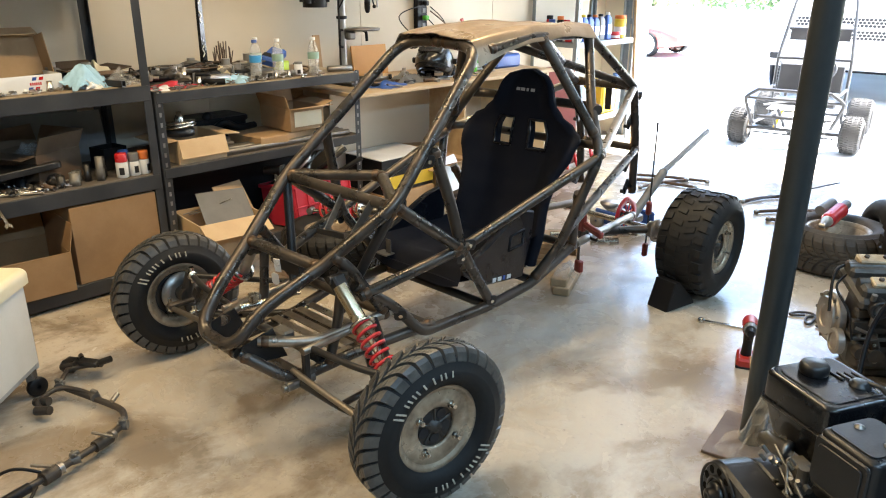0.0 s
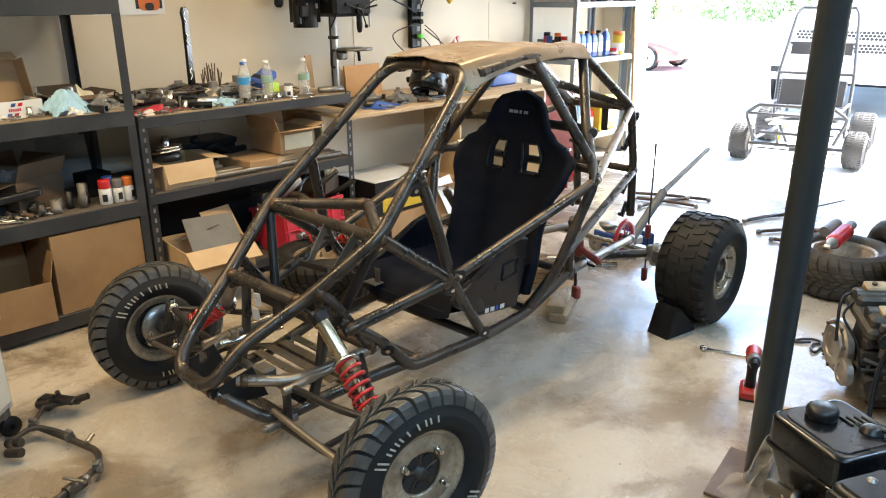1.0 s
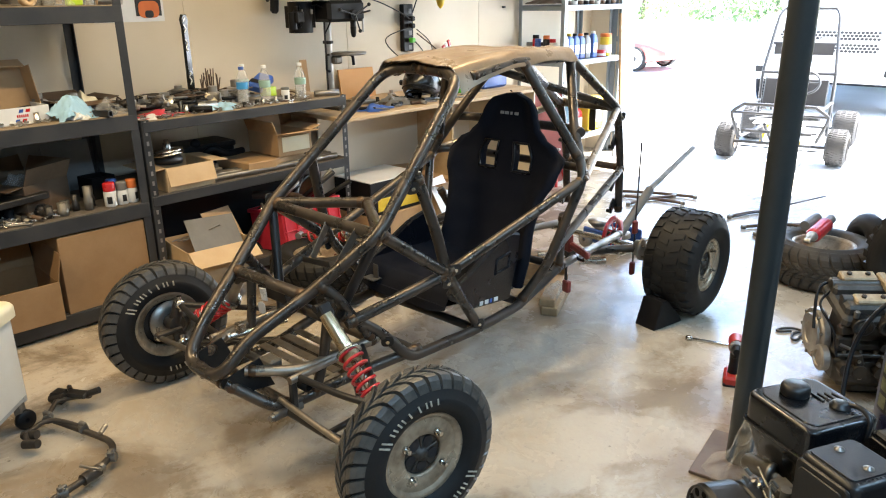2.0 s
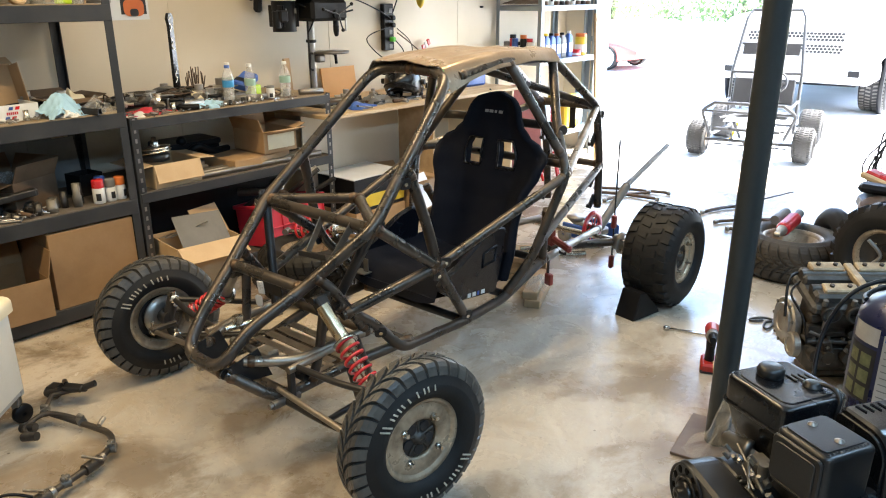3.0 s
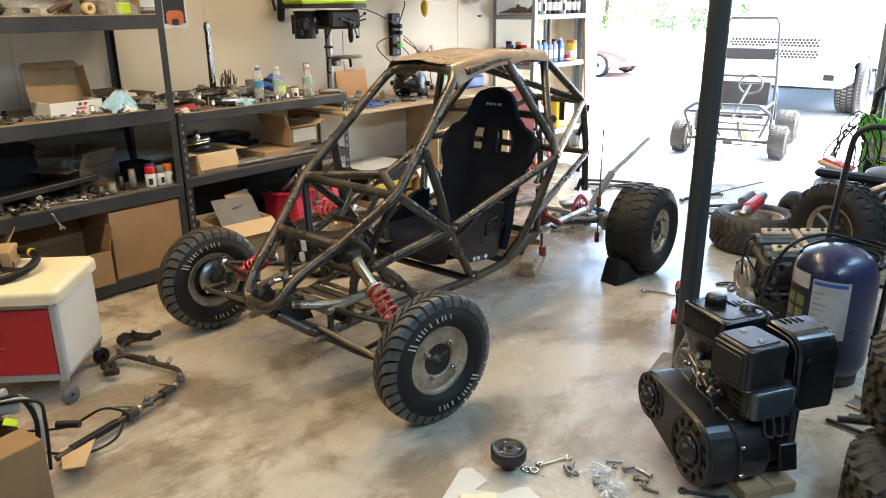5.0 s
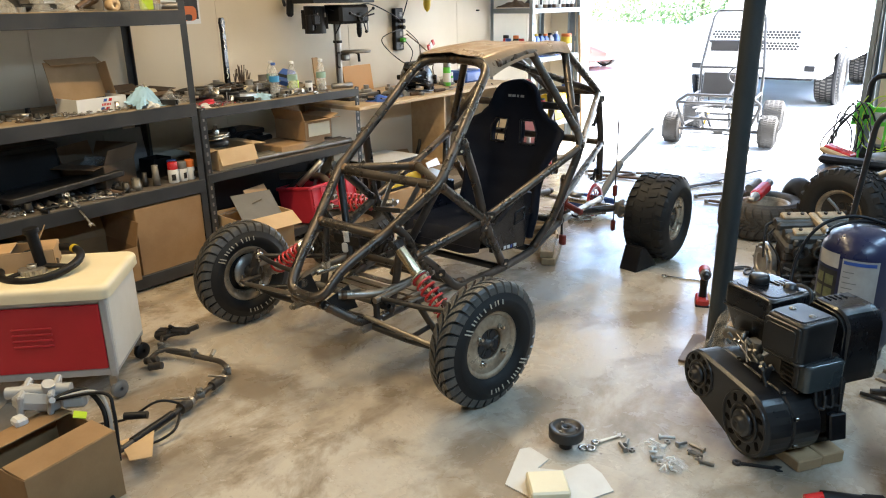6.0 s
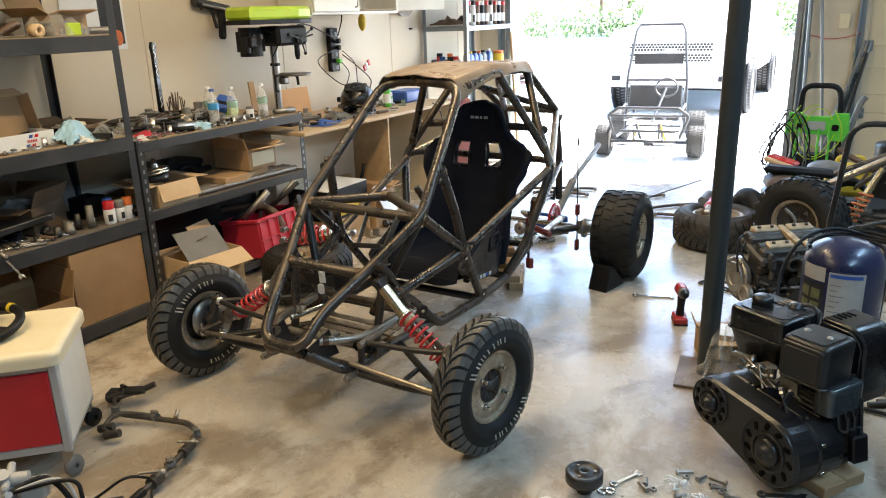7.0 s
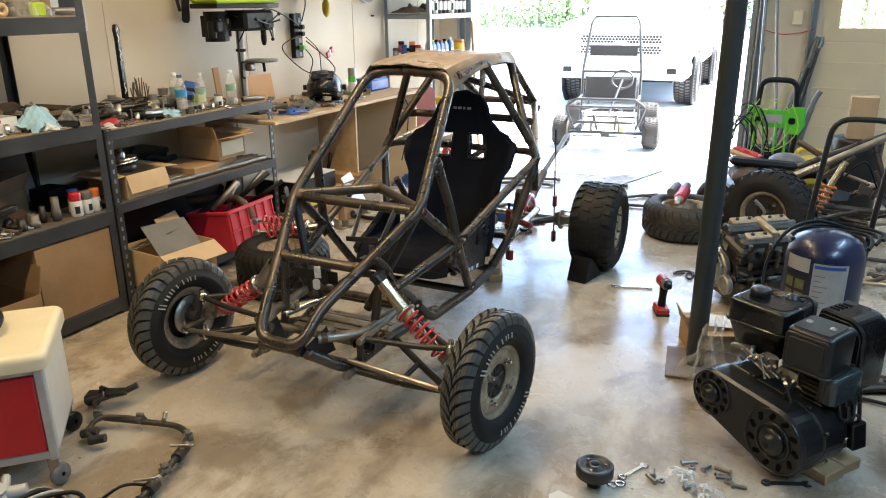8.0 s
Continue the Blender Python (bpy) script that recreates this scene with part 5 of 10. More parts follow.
def bottle_profile(r, h, neck=0.3):
    return [(r * 0.5, 0.0), (r * 0.94, 0.002), (r, 0.012), (r, h * 0.30), (r * 0.95, h * 0.33), (r, h * 0.36), (r, h * 0.60), (r * 0.96, h * 0.64), (r * 0.90, h * 0.72), (r * 0.55, h * 0.86), (r * neck + 0.003, h * 0.91), (r * neck + 0.003, h * 0.94)]


def water_bottle(m, cap_mat, label, label_mat):
    th = thing("water_bottle", m, label, "bottle", "water bottles")
    pr = bottle_profile(0.032, 0.205)
    part("bottle_body", G().lathe(pr + [(r - 0.0008, z) for r, z in pr[::-1]], 20), M_PET, th)
    part("water", G().lathe([(0.001, 0.003), (0.029, 0.003), (0.0305, 0.012), (0.0305, 0.085), (0.001, 0.085)], 20), M_PET, th)
    part("bottle_label", G().lathe([(0.0326, 0.088), (0.0326, 0.125)], 20), label_mat, th)
    part("bottle_cap", G().lathe([(0.015, 0.192), (0.015, 0.206), (0.013, 0.208), (0.001, 0.208)], 16), cap_mat, th)
    return th


def can(name, m, r, h, body, cap, label, group="cans and jars", cap_h=0.03):
    th = thing(name, m, label, "can", group)
    part("can_body", G().lathe([(r * 0.9, 0), (r, 0.004), (r, h - cap_h - 0.008), (r * 0.88, h - cap_h), (r * 0.5, h - cap_h)], 18), body, th)
    part("can_cap", G().lathe([(r * 0.97, h - cap_h), (r * 0.98, h - 0.006), (r * 0.90, h), (0.001, h)], 18), cap, th)
    if body is not M_LABEL:
        part("can_label", G().lathe([(r * 1.01, h * 0.15), (r * 1.01, h * 0.5)], 18), M_LABEL, th)
    else:
        part("print_block", G().sheet(lambda u, v: (r * 1.012 * math.cos(-0.9 + 0.8 * u), r * 1.012 * math.sin(-0.9 + 0.8 * u), h * (0.14 + 0.3 * v)), 5, 1), M_INK, th)
    return th


def jug(m, w, d, h, body, cap, label):
    th = thing("oil_bottle", m, label, "bottle", "oil and cleaner bottles")
    g = G()
    rings = [(1.0, 0.0), (1.03, 0.01), (1.03, h * 0.70), (0.9, h * 0.80), (0.45, h * 0.90), (0.32, h * 0.92)]
    vs, n = [], 16
    base = rounded(w, d, min(w, d) * 0.3, 3)
    n = len(base)
    for k, z in rings:
        vs += [(x * k, y * k, z) for x, y in base]
    fs = [(i * n + k, i * n + (k + 1) % n, (i + 1) * n + (k + 1) % n, (i + 1) * n + k) for i in range(len(rings) - 1) for k in range(n)]
    fs += [list(range(n))[::-1], [(len(rings) - 1) * n + k for k in range(n)]]
    g.add(vs, fs, True)
    part("bottle_body", g, body, th)
    part("bottle_cap", G().lathe([(w * 0.24, h * 0.91), (w * 0.24, h * 0.99), (w * 0.18, h), (0.001, h)], 14), cap, th)
    part("bottle_label", G().box((w * 0.75, 0.002, h * 0.36), pose(0, -d * 0.52, h * 0.38), 0.0005).box((0.002, d * 0.7, h * 0.36), pose(w * 0.52, 0, h * 0.38), 0.0005), M_LABEL, th)
    return th


def m_nut(r=0.012, h=0.009):
    return G().lathe([(r * 0.5, 0), (r, 0), (r, h), (r * 0.5, h), (r * 0.5, 0)], 6, None, False)


def m_bolt(l=0.06, r=0.005):
    return G().rod((0, 0, 0.008), (l, 0, 0.008), r, seg=8).rod((-0.007, 0, 0.008), (0, 0, 0.008), r * 1.8, seg=6)


def m_socket(r=0.016, h=0.05):
    return G().lathe([(r * 0.6, 0), (r, 0.001), (r, h * 0.45), (r * 0.85, h * 0.5), (r * 0.85, h), (r * 0.5, h), (r * 0.5, h * 0.6), (0.001, h * 0.6)], 14)


def m_pipe(l=0.2, r=0.016):
    return G().lathe([(r * 0.8, 0), (r, 0), (r, l), (r * 0.8, l), (r * 0.8, 0)], 14, pose(0, 0, r, 0, 90, 0))


def m_bracket():
    return G().prism(rounded(0.09, 0.045, 0.012, 3), 0.005, None, 0.001).box((0.045, 0.005, 0.05), pose(0.0, 0.02, 0.027), 0.001)


def m_plate():
    return G().prism([(-0.05, -0.03), (0.05, -0.02), (0.06, 0.02), (0.0, 0.045), (-0.055, 0.03)], 0.006, None, 0.0012)


def m_ring(R=0.06, r=0.01):
    return G().tube([(R * math.cos(2 * math.pi * k / 24), R * math.sin(2 * math.pi * k / 24), r) for k in range(24)], r, 8, closed=True)


def m_gear(R=0.045, h=0.02, n=16):
    poly = []
    for k in range(n):
        for da, rr in ((0.0, 0.88), (0.3, 1.0), (0.6, 1.0), (0.9, 0.88)):
            a = 2 * math.pi * (k + da) / n
            poly.append((R * rr * math.cos(a), R * rr * math.sin(a)))
    return G().prism(poly, h, None, 0.001).lathe([(0.012, h), (0.016, h), (0.016, h + 0.012), (0.009, h + 0.012)], 12)


def m_motorlump():
    return G().lathe([(0.02, 0), (0.035, 0.004), (0.035, 0.07), (0.025, 0.08), (0.01, 0.082), (0.01, 0.11), (0.001, 0.11)], 16, pose(0, 0, 0.035, 0, 90, 0)).box((0.05, 0.05, 0.02), pose(0.03, 0, 0.06), 0.004)


def m_spanner(l=0.2):
    poly = [(-l / 2 + 0.02, -0.007), (l / 2 - 0.02, -0.006), (l / 2 - 0.012, -0.015), (l / 2 + 0.006, -0.013), (l / 2 - 0.004, -0.004), (l / 2 - 0.004, 0.004), (l / 2 + 0.006, 0.013), (l / 2 - 0.012, 0.015), (l / 2 - 0.02, 0.006), (-l / 2 + 0.02, 0.007)]
    return G().prism(poly, 0.006, None, 0.0012).lathe([(0.007, 0), (0.015, 0), (0.015, 0.009), (0.007, 0.009), (0.007, 0)], 12, pose(-l / 2 + 0.012, 0, 0))


def m_cloth(w=0.2, d=0.14, h=0.08, seed=1):
    r = random.Random(seed)
    ph = [r.uniform(0, 6) for _ in range(6)]

    def f(u, v):
        e = min(u, v, 1 - u, 1 - v) * 2
        z = h * max(0, e) ** 0.6 * (0.65 + 0.2 * math.sin(9 * u + ph[0]) + 0.2 * math.sin(11 * v + ph[1]) + 0.12 * math.sin(19 * (u + v) + ph[2]))
        return ((u - 0.5) * w + 0.014 * math.sin(13 * v + ph[3]), (v - 0.5) * d + 0.014 * math.sin(12 * u + ph[4]), max(0.0, z) + 0.002)
    return G().sheet(f, 18, 16)


KINDS = [
    ("angle_iron", m_bracket().mesh("angle_iron"), M_STEEL, "dull steel bracket on the shelf", "bracket"),
    ("machine_bolt", m_bolt().mesh("machine_bolt"), M_CHROME, "plated steel bolt on the shelf", "bolt"),
    ("socket", m_socket().mesh("socket"), M_CHROME, "plated wrench socket on the shelf", "socket"),
    ("pipe_offcut", m_pipe().mesh("pipe_offcut"), M_STEEL, "short dull steel pipe offcut", "pipe"),
    ("plate_scrap", m_plate().mesh("plate_scrap"), M_RUST, "small rusty steel plate on the shelf", "plate"),
    ("steel_gear", m_gear().mesh("steel_gear"), M_STEEL, "small steel gear on the shelf", "gear"),
    ("small_motor", m_motorlump().mesh("small_motor"), M_GREASE, "small dark cast motor part", "motor"),
    ("spanner", m_spanner().mesh("spanner"), M_CHROME, "plated steel spanner on the shelf", "spanner"),
    ("snap_ring", m_ring(0.035, 0.006).mesh("snap_ring"), M_STEEL, "dull steel ring on the shelf", "ring"),
    ("rubber_bush", m_socket(0.022, 0.045).mesh("rubber_bush"), M_BLACK, "black rubber bush on the shelf", "bush"),
    ("hose_offcut", G().tube(bent([(0, 0, 0.012), (0.08, 0.01, 0.012), (0.12, 0.06, 0.012), (0.09, 0.11, 0.012)], 0.05), 0.011, 10).mesh("hose_offcut"), M_BLACK, "short bent black hose on the shelf", "hose"),
    ("wrapped_part", m_cloth(0.10, 0.08, 0.05, 5).mesh("wrapped_part"), M_LABEL, "small part in crumpled white paper", "paper"),
    ("alloy_casting", G().box((0.07, 0.05, 0.035), pose(0, 0, 0.018), 0.008).rod((0.0, 0.0, 0.03), (0.0, 0.0, 0.06), 0.018, seg=12).rod((0.02, 0, 0.02), (0.07, 0, 0.02), 0.010).mesh("alloy_casting"), M_ALU, "small cast alloy part", "casting"),
]


def scatter(x0, x1, y0, y1, z, n, kinds=None, big=1.0, seed=1):
    r = random.Random(seed)
    for _ in range(n):
        name, me, ma, label, cat = KINDS[r.choice(kinds) if kinds else r.randrange(len(KINDS))]
        s = big * r.uniform(0.75, 1.3) * (0.6 if name == "small_motor" else 0.9)
        solo(name, me, ma, pose(r.uniform(x0, x1), r.uniform(y0, y1), z + 0.001, 0, 0, r.uniform(0, 360)) @ Matrix.Diagonal((s, s, s, 1)), label, cat, "loose small parts")


def pile(x0, x1, y0, y1, z, n, seed, material, label):
    """Uncountable small hardware, one object."""
    r = random.Random(seed)
    g = G()
    for _ in range(n):
        x, y = r.uniform(x0, x1), r.uniform(y0, y1)
        m = pose(x, y, z + r.uniform(0.0, 0.012), r.uniform(-20, 20), r.uniform(-20, 20), r.uniform(0, 360))
        k = r.random()
        if k < 0.35:
            g.lathe([(0.003, 0), (0.008, 0), (0.008, 0.006), (0.003, 0.006)], 6, m, False)
        elif k < 0.7:
            g.rod((0, 0, 0.004), (r.uniform(0.02, 0.05), 0, 0.004), 0.0035, seg=6, m=m)
        else:
            g.box((r.uniform(0.01, 0.04), r.uniform(0.008, 0.02), r.uniform(0.003, 0.01)), m @ pose(0, 0, 0.004), 0.001)
    solo("small_hardware", g, material, pose(0, 0, 0), label, "hardware", kind="stuff")


# --- rack one, top tier in view ---
T1, T2, T3, T4 = 1.490, 0.992, 0.556, 0.092
for k, (x, y, w, d, h, ma) in enumerate(((-3.12, 1.50, 0.30, 0.26, 0.16, M_BAG), (-3.08, 1.92, 0.24, 0.22, 0.15, M_BAG), (-3.30, 1.70, 0.26, 0.3, 0.12, M_BAG), (-3.05, 1.22, 0.22, 0.25, 0.12, M_BAG))):
    solo("plastic_bag", m_cloth(w, d, h, 20 + k), ma, pose(x, y, T1, 0, 0, 20 * k), "crumpled clear plastic bag of parts" if ma is M_BAG else "crumpled white paper bag", "bag", "bags on the rack")
solo("yellow_packet", G().box((0.03, 0.075, 0.06), pose(0, 0, 0.03, 0, 0, 0), 0.006), M_LIME, pose(-2.99, 1.97, T1, 0, 0, 10), "small yellow packet at the shelf edge", "packet")
solo("tape_roll", G().lathe([(0.012, 0), (0.03, 0), (0.03, 0.045), (0.012, 0.045), (0.012, 0)], 20, pose(0, 0, 0.03, 0, 90, 0)), M_CARD2, pose(-2.98, 1.76, T1, 0, 0, 8), "brown tape roll lying on its edge", "tape roll")
carton(pose(-3.25, 2.02, T1, 0, 0, 3), 0.30, 0.2, 0.10, "small worn carton on the top shelf", (80, 30, 60, 70))
scatter(-3.25, -2.98, 1.0, 2.05, T1, 26, [0, 3, 4, 6, 9, 10, 5], 1.5, 31)
solo("toy_hose", G().tube(smooth_line([(0, 0, 0.012), (0.08, 0.05, 0.05), (0.14, 0.0, 0.06), (0.16, -0.09, 0.02)]), 0.012, 8), M_RUST, pose(-3.02, 1.62, T1), "bent dark hose end", "hose")
# second tier
fb = thing("parts_box", pose(-3.10, 1.645, T2, 0, 0, 4) @ Matrix.Diagonal((0.9, 0.82, 0.88, 1)), "white parts carton with blue and red stripes, lid open", "box")
part("box_body", G().box((0.22, 0.34, 0.004), pose(0, 0, 0.002), 0).box((0.005, 0.34, 0.085), pose(0.108, 0, 0.043), 0.001).box((0.005, 0.34, 0.085), pose(-0.108, 0, 0.043), 0.001).box((0.22, 0.005, 0.085), pose(0, 0.168, 0.043), 0.001).box((0.22, 0.005, 0.085), pose(0, -0.168, 0.043), 0.001), M_LABEL, fb)
for k, (y, ma) in enumerate(((0.02, M_BPLAST), (0.055, M_RED), (-0.005, M_BPLAST), (0.03, M_RED))):
    part("stripe", G().prism([(-0.012, -0.008), (0.010, -0.008), (0.016, 0.008), (-0.006, 0.008)], 0.0012, pose(0.111, y, 0.068 if k < 2 else 0.02) @ Matrix(((0, 0, 1, 0), (1, 0, 0, 0), (0, 1, 0, 0), (0, 0, 0, 1))), 0), ma, fb)
for k in range(6):
    part("mark_bar", G().box((0.0012, 0.007, 0.014), pose(0.1112, 0.0 + k * 0.0105, 0.043), 0.0002), M_RED, fb)
part("box_lid", G().box((0.005, 0.36, 0.24), pose(-0.12, 0, 0.17, 0, -16, 0), 0.001).box((0.10, 0.005, 0.22), pose(-0.08, 0.178, 0.16, 0, -14, 8), 0.001).box((0.07, 0.34, 0.005), pose(-0.12, 0, 0.285, 0, 25, 0), 0.001), M_CARD, fb)
part("wrapping", m_cloth(0.2, 0.3, 0.08, 3), M_BAG, fb)
def towel(u, v):
    """A paper towel dropped over a part: one sharp ridge, two hanging sides."""
    a, b = u - 0.5, v - 0.42
    z = 0.128 - 0.19 * abs(b + 0.18 * a) - 0.13 * max(0, a + 0.1) - 0.10 * max(0, -a - 0.2)
    z += 0.012 * math.sin(9 * u + 6 * v) + 0.009 * math.sin(17 * v - 8 * u) + 0.006 * abs(math.sin(14 * u + 23 * v)) - 0.008 * abs(math.sin(19 * u - 9 * v + 1))
    return (a * 0.15 + 0.012 * math.sin(11 * v), (v - 0.5) * 0.27 + 0.014 * math.sin(8 * u + 2), max(0.003, z))


solo("cloth", G().sheet(towel, 36, 44), M_LBLUE, pose(-3.0, 1.90, T2, 0, 0, 8) @ Matrix.Diagonal((0.9, 0.85, 0.9, 1)), "crumpled light blue shop cloth", "cloth")
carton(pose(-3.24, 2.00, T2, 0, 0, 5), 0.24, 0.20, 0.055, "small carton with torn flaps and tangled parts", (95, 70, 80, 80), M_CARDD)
solo("plastic_bag", m_cloth(0.16, 0.14, 0.09, 11), M_BAG, pose(-3.02, 2.06, T2), "crumpled clear plastic bag", "bag", "bags on the rack")
solo("square_tube_offcut", G().box((0.13, 0.03, 0.003), pose(0, 0, 0.0015), 0).box((0.13, 0.03, 0.003), pose(0, 0, 0.0285), 0).box((0.13, 0.003, 0.03), pose(0, 0.0135, 0.015), 0).box((0.13, 0.003, 0.03), pose(0, -0.0135, 0.015), 0), M_BLKSTEEL, pose(-2.965, 1.99, T2, 0, 0, 30), "short black square steel tube", "tube")
pile(-3.10, -2.95, 0.9, 2.08, T2, 170, 41, M_STEEL, "scattered small steel hardware on the shelf")
scatter(-3.40, -2.97, 0.6, 1.42, T2, 46, [0, 1, 2, 3, 4, 5, 8, 9, 10, 12], 0.9, 42)
solo("paper_heap", m_cloth(0.20, 0.24, 0.11, 51), M_CREAM, pose(-3.22, 2.02, T2, 0, 0, 30), "crumpled brown and cream packing paper", "paper")
scatter(-3.40, -3.12, 1.80, 2.10, T2 + 0.03, 16, [0, 3, 4, 6, 10, 12], 1.1, 52)
# third tier
for k, (y, r, h, body, cap, lab) in enumerate(((1.985, 0.029, 0.118, M_LABEL, M_RED, "white spray can with a red cap"), (2.045, 0.026, 0.112, M_LABEL, M_GREY, "white spray can with a grey cap"), (2.095, 0.026, 0.115, M_LABEL, M_ORANGE, "white spray can with an orange cap"), (2.03, 0.027, 0.115, M_LABEL, M_BPLAST, "white jar with a violet cap"))):
    can("spray_can", pose(-2.975 if k < 3 else -3.05, y, T3, 0, 0, 30 * k), r, h, body, cap, lab, "spray cans on the rack", 0.040)
for k, (x, y, r, h) in enumerate(((-2.99, 1.885, 0.021, 0.115), (-3.02, 1.835, 0.017, 0.08), (-2.98, 1.76, 0.026, 0.062), (-2.985, 1.70, 0.022, 0.055), (-3.06, 1.80, 0.026, 0.05), (-3.05, 1.92, 0.019, 0.1))):
    solo("steel_sleeve", m_socket(r, h), M_BLKSTEEL if k % 2 else M_CASTD, pose(x, y, T3), "dark upright steel sleeve on the rack", "sleeve", "sleeves on the rack")
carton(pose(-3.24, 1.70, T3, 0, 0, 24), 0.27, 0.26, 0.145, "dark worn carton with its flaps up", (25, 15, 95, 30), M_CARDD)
solo("parts_bin", G().box((0.12, 0.13, 0.006), pose(0, 0, 0.003), 0).box((0.006, 0.13, 0.11), pose(0.06, 0, 0.055), 0.002).box((0.006, 0.13, 0.11), pose(-0.06, 0, 0.055), 0.002).box((0.12, 0.006, 0.11), pose(0, 0.063, 0.055), 0.002).box((0.12, 0.006, 0.11), pose(0, -0.063, 0.055), 0.002), M_BLACK, pose(-3.22, 2.03, T3, 0, 0, 10), "black open parts bin behind the cans", "bin")
solo("grey_board", G().box((0.005, 0.24, 0.26), pose(0, 0, 0.13), 0.001), M_GREY, pose(-3.44, 2.00, T3, 0, -12, 0), "grey panel leaning at the back of the shelf", "panel")
solo("plastic_bag", m_cloth(0.18, 0.16, 0.09, 14), M_BAG, pose(-3.24, 1.70, T3 + 0.115), "clear plastic bag in the carton", "bag", "bags on the rack")
for k in range(9):
    solo("steel_rod", G().rod((0, 0, 0.007), (0.28 + 0.02 * (k % 3), 0, 0.007), 0.006, seg=8), M_STEEL if k % 2 else M_CHROME, pose(-3.16 + 0.018 * k, 1.28 + 0.035 * (k % 4), T3, 0, 0, 62 + 7 * (k % 5)), "thin steel rod among loose tools", "rod", "rods on the rack")
solo("dark_tray", G().prism(rounded(0.30, 0.62, 0.02, 3), 0.03, None, 0.004), M_BLKSTEEL, pose(-3.16, 1.42, T3 + 0.055, 3, -4, 4), "flat dark steel tray on loose tools", "tray")
for k in range(12):
    solo("pipe_offcut", m_pipe(rng.uniform(0.14, 0.24), rng.uniform(0.008, 0.017)), (M_CHROME, M_STEEL, M_RUST, M_BLKSTEEL)[k % 4], pose(-3.13 + rng.uniform(-0.02, 0.02), 1.20 + 0.042 * k, T3 + 0.002, 0, 0, rng.uniform(-18, 22)), "short steel pipe with its end to the shelf edge", "pipe", "pipes on the rack")
solo("long_spanner", m_spanner(0.24), M_CHROME, pose(-2.925, 1.40, T3 - 0.02, 0, 38, 6), "plated spanner hanging over the shelf edge", "spanner")
scatter(-3.34, -2.96, 0.6, 1.78, T3, 56, [0, 1, 2, 3, 4, 5, 6, 7, 8, 9, 10, 12], 1.0, 43)
pile(-3.12, -2.95, 0.9, 1.75, T3, 120, 44, M_STEEL, "scattered small steel hardware on the shelf")
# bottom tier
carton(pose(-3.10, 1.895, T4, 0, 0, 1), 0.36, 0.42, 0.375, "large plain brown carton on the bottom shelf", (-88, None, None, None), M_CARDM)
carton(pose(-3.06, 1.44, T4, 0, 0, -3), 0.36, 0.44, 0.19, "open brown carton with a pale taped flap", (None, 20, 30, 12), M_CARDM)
solo("parcel_tape", G().box((0.002, 0.07, 0.18), pose(0, 0, 0.09), 0), M_CARD2, pose(-2.873, 1.615, T4, 0, 0, -3), "pale strip of parcel tape", "tape")
carton(pose(-3.1, 0.9, T4, 0, 0, 2), 0.4, 0.5, 0.3, "large brown carton on the bottom shelf", (-80, 30, 30, 30))

# --- rack two ---
U1, U2, U3 = 0.949, 0.574, 0.092
sr = thing("steering_ring", pose(-3.22, 2.38, U1 + 0.012, 6, 8, 0), "dark rubber-gripped steering ring lying on the rack", "steering wheel")
part("rim", m_ring(0.15, 0.022), M_MUDTYRE, sr)
part("hub", G().lathe([(0.02, 0.0), (0.05, 0.01), (0.05, 0.02), (0.02, 0.028)], 16).box((0.28, 0.02, 0.006), pose(0, 0, 0.014), 0.002), M_BLKSTEEL, sr)
ca = thing("glinting_steel_arm", pose(-3.33, 2.66, U1, 0, 0, 20), "black steel arm with white glints painted on, standing on its base", "steel arm")
part("arm", G().prism([(-0.020, 0.0), (0.020, 0.0), (0.016, 0.42), (0.024, 0.46), (0.012, 0.485), (-0.012, 0.485), (-0.024, 0.46), (-0.016, 0.42)], 0.02, pose(0, 0.01, 0.0, 90, 0, 90), 0.003), M_BLKGLOSS, ca)
# White zigzag inlays stand in for glints on the glossy arm.
for k, z in enumerate((0.12, 0.142, 0.164, 0.30, 0.322, 0.344, 0.40, 0.422, 0.458)):
    part("slot", G().prism(rounded(0.006, 0.026, 0.0028, 2), 0.0012, pose(0.0225, 0, z, 90, 0, 90) @ pose(0, 0, 0, 0, 0, 38 if k % 2 else -38), 0), M_WHITE, ca)
part("foot", G().box((0.12, 0.05, 0.05), pose(0.03, 0.0, 0.03, 0, 25, 0), 0.012), M_BLKGLOSS, ca)
bs = thing("drill_bit_stand", pose(-3.36, 2.815, U1, 0, 0, 0), "stand full of dark drill bits", "drill bits")
part("stand", G().prism([(-0.05, 0), (0.05, 0), (0.04, 0.05), (-0.05, 0.03)], 0.14, pose(0, 0.07, 0, 90, 0, 0), 0.003), M_STEEL, bs)
for k in range(14):
    part("drill_bit", G().rod((rng.uniform(-0.03, 0.03), -0.06 + 0.009 * k, 0.035), (rng.uniform(-0.03, 0.03) - 0.005, -0.06 + 0.009 * k + rng.uniform(-0.008, 0.008), 0.12 + rng.uniform(0, 0.07)), 0.0038, 0.003, 6), M_RUST, bs)
water_bottle(pose(-3.06, 2.835, U1), M_BPLAST, "clear water bottle with a blue cap and label", mat("blue_label", (0.05, 0.30, 0.62), 0.5, bump=0))
M_BLAB = mat("pale_green_label", (0.30, 0.45, 0.36), 0.5, bump=0)
water_bottle(pose(-3.035, 2.965, U1), M_LABEL, "clear water bottle with a white cap", M_BLAB)
water_bottle(pose(-3.0, 3.185, U1), M_LABEL, "clear half-full water bottle standing alone", M_BLAB)
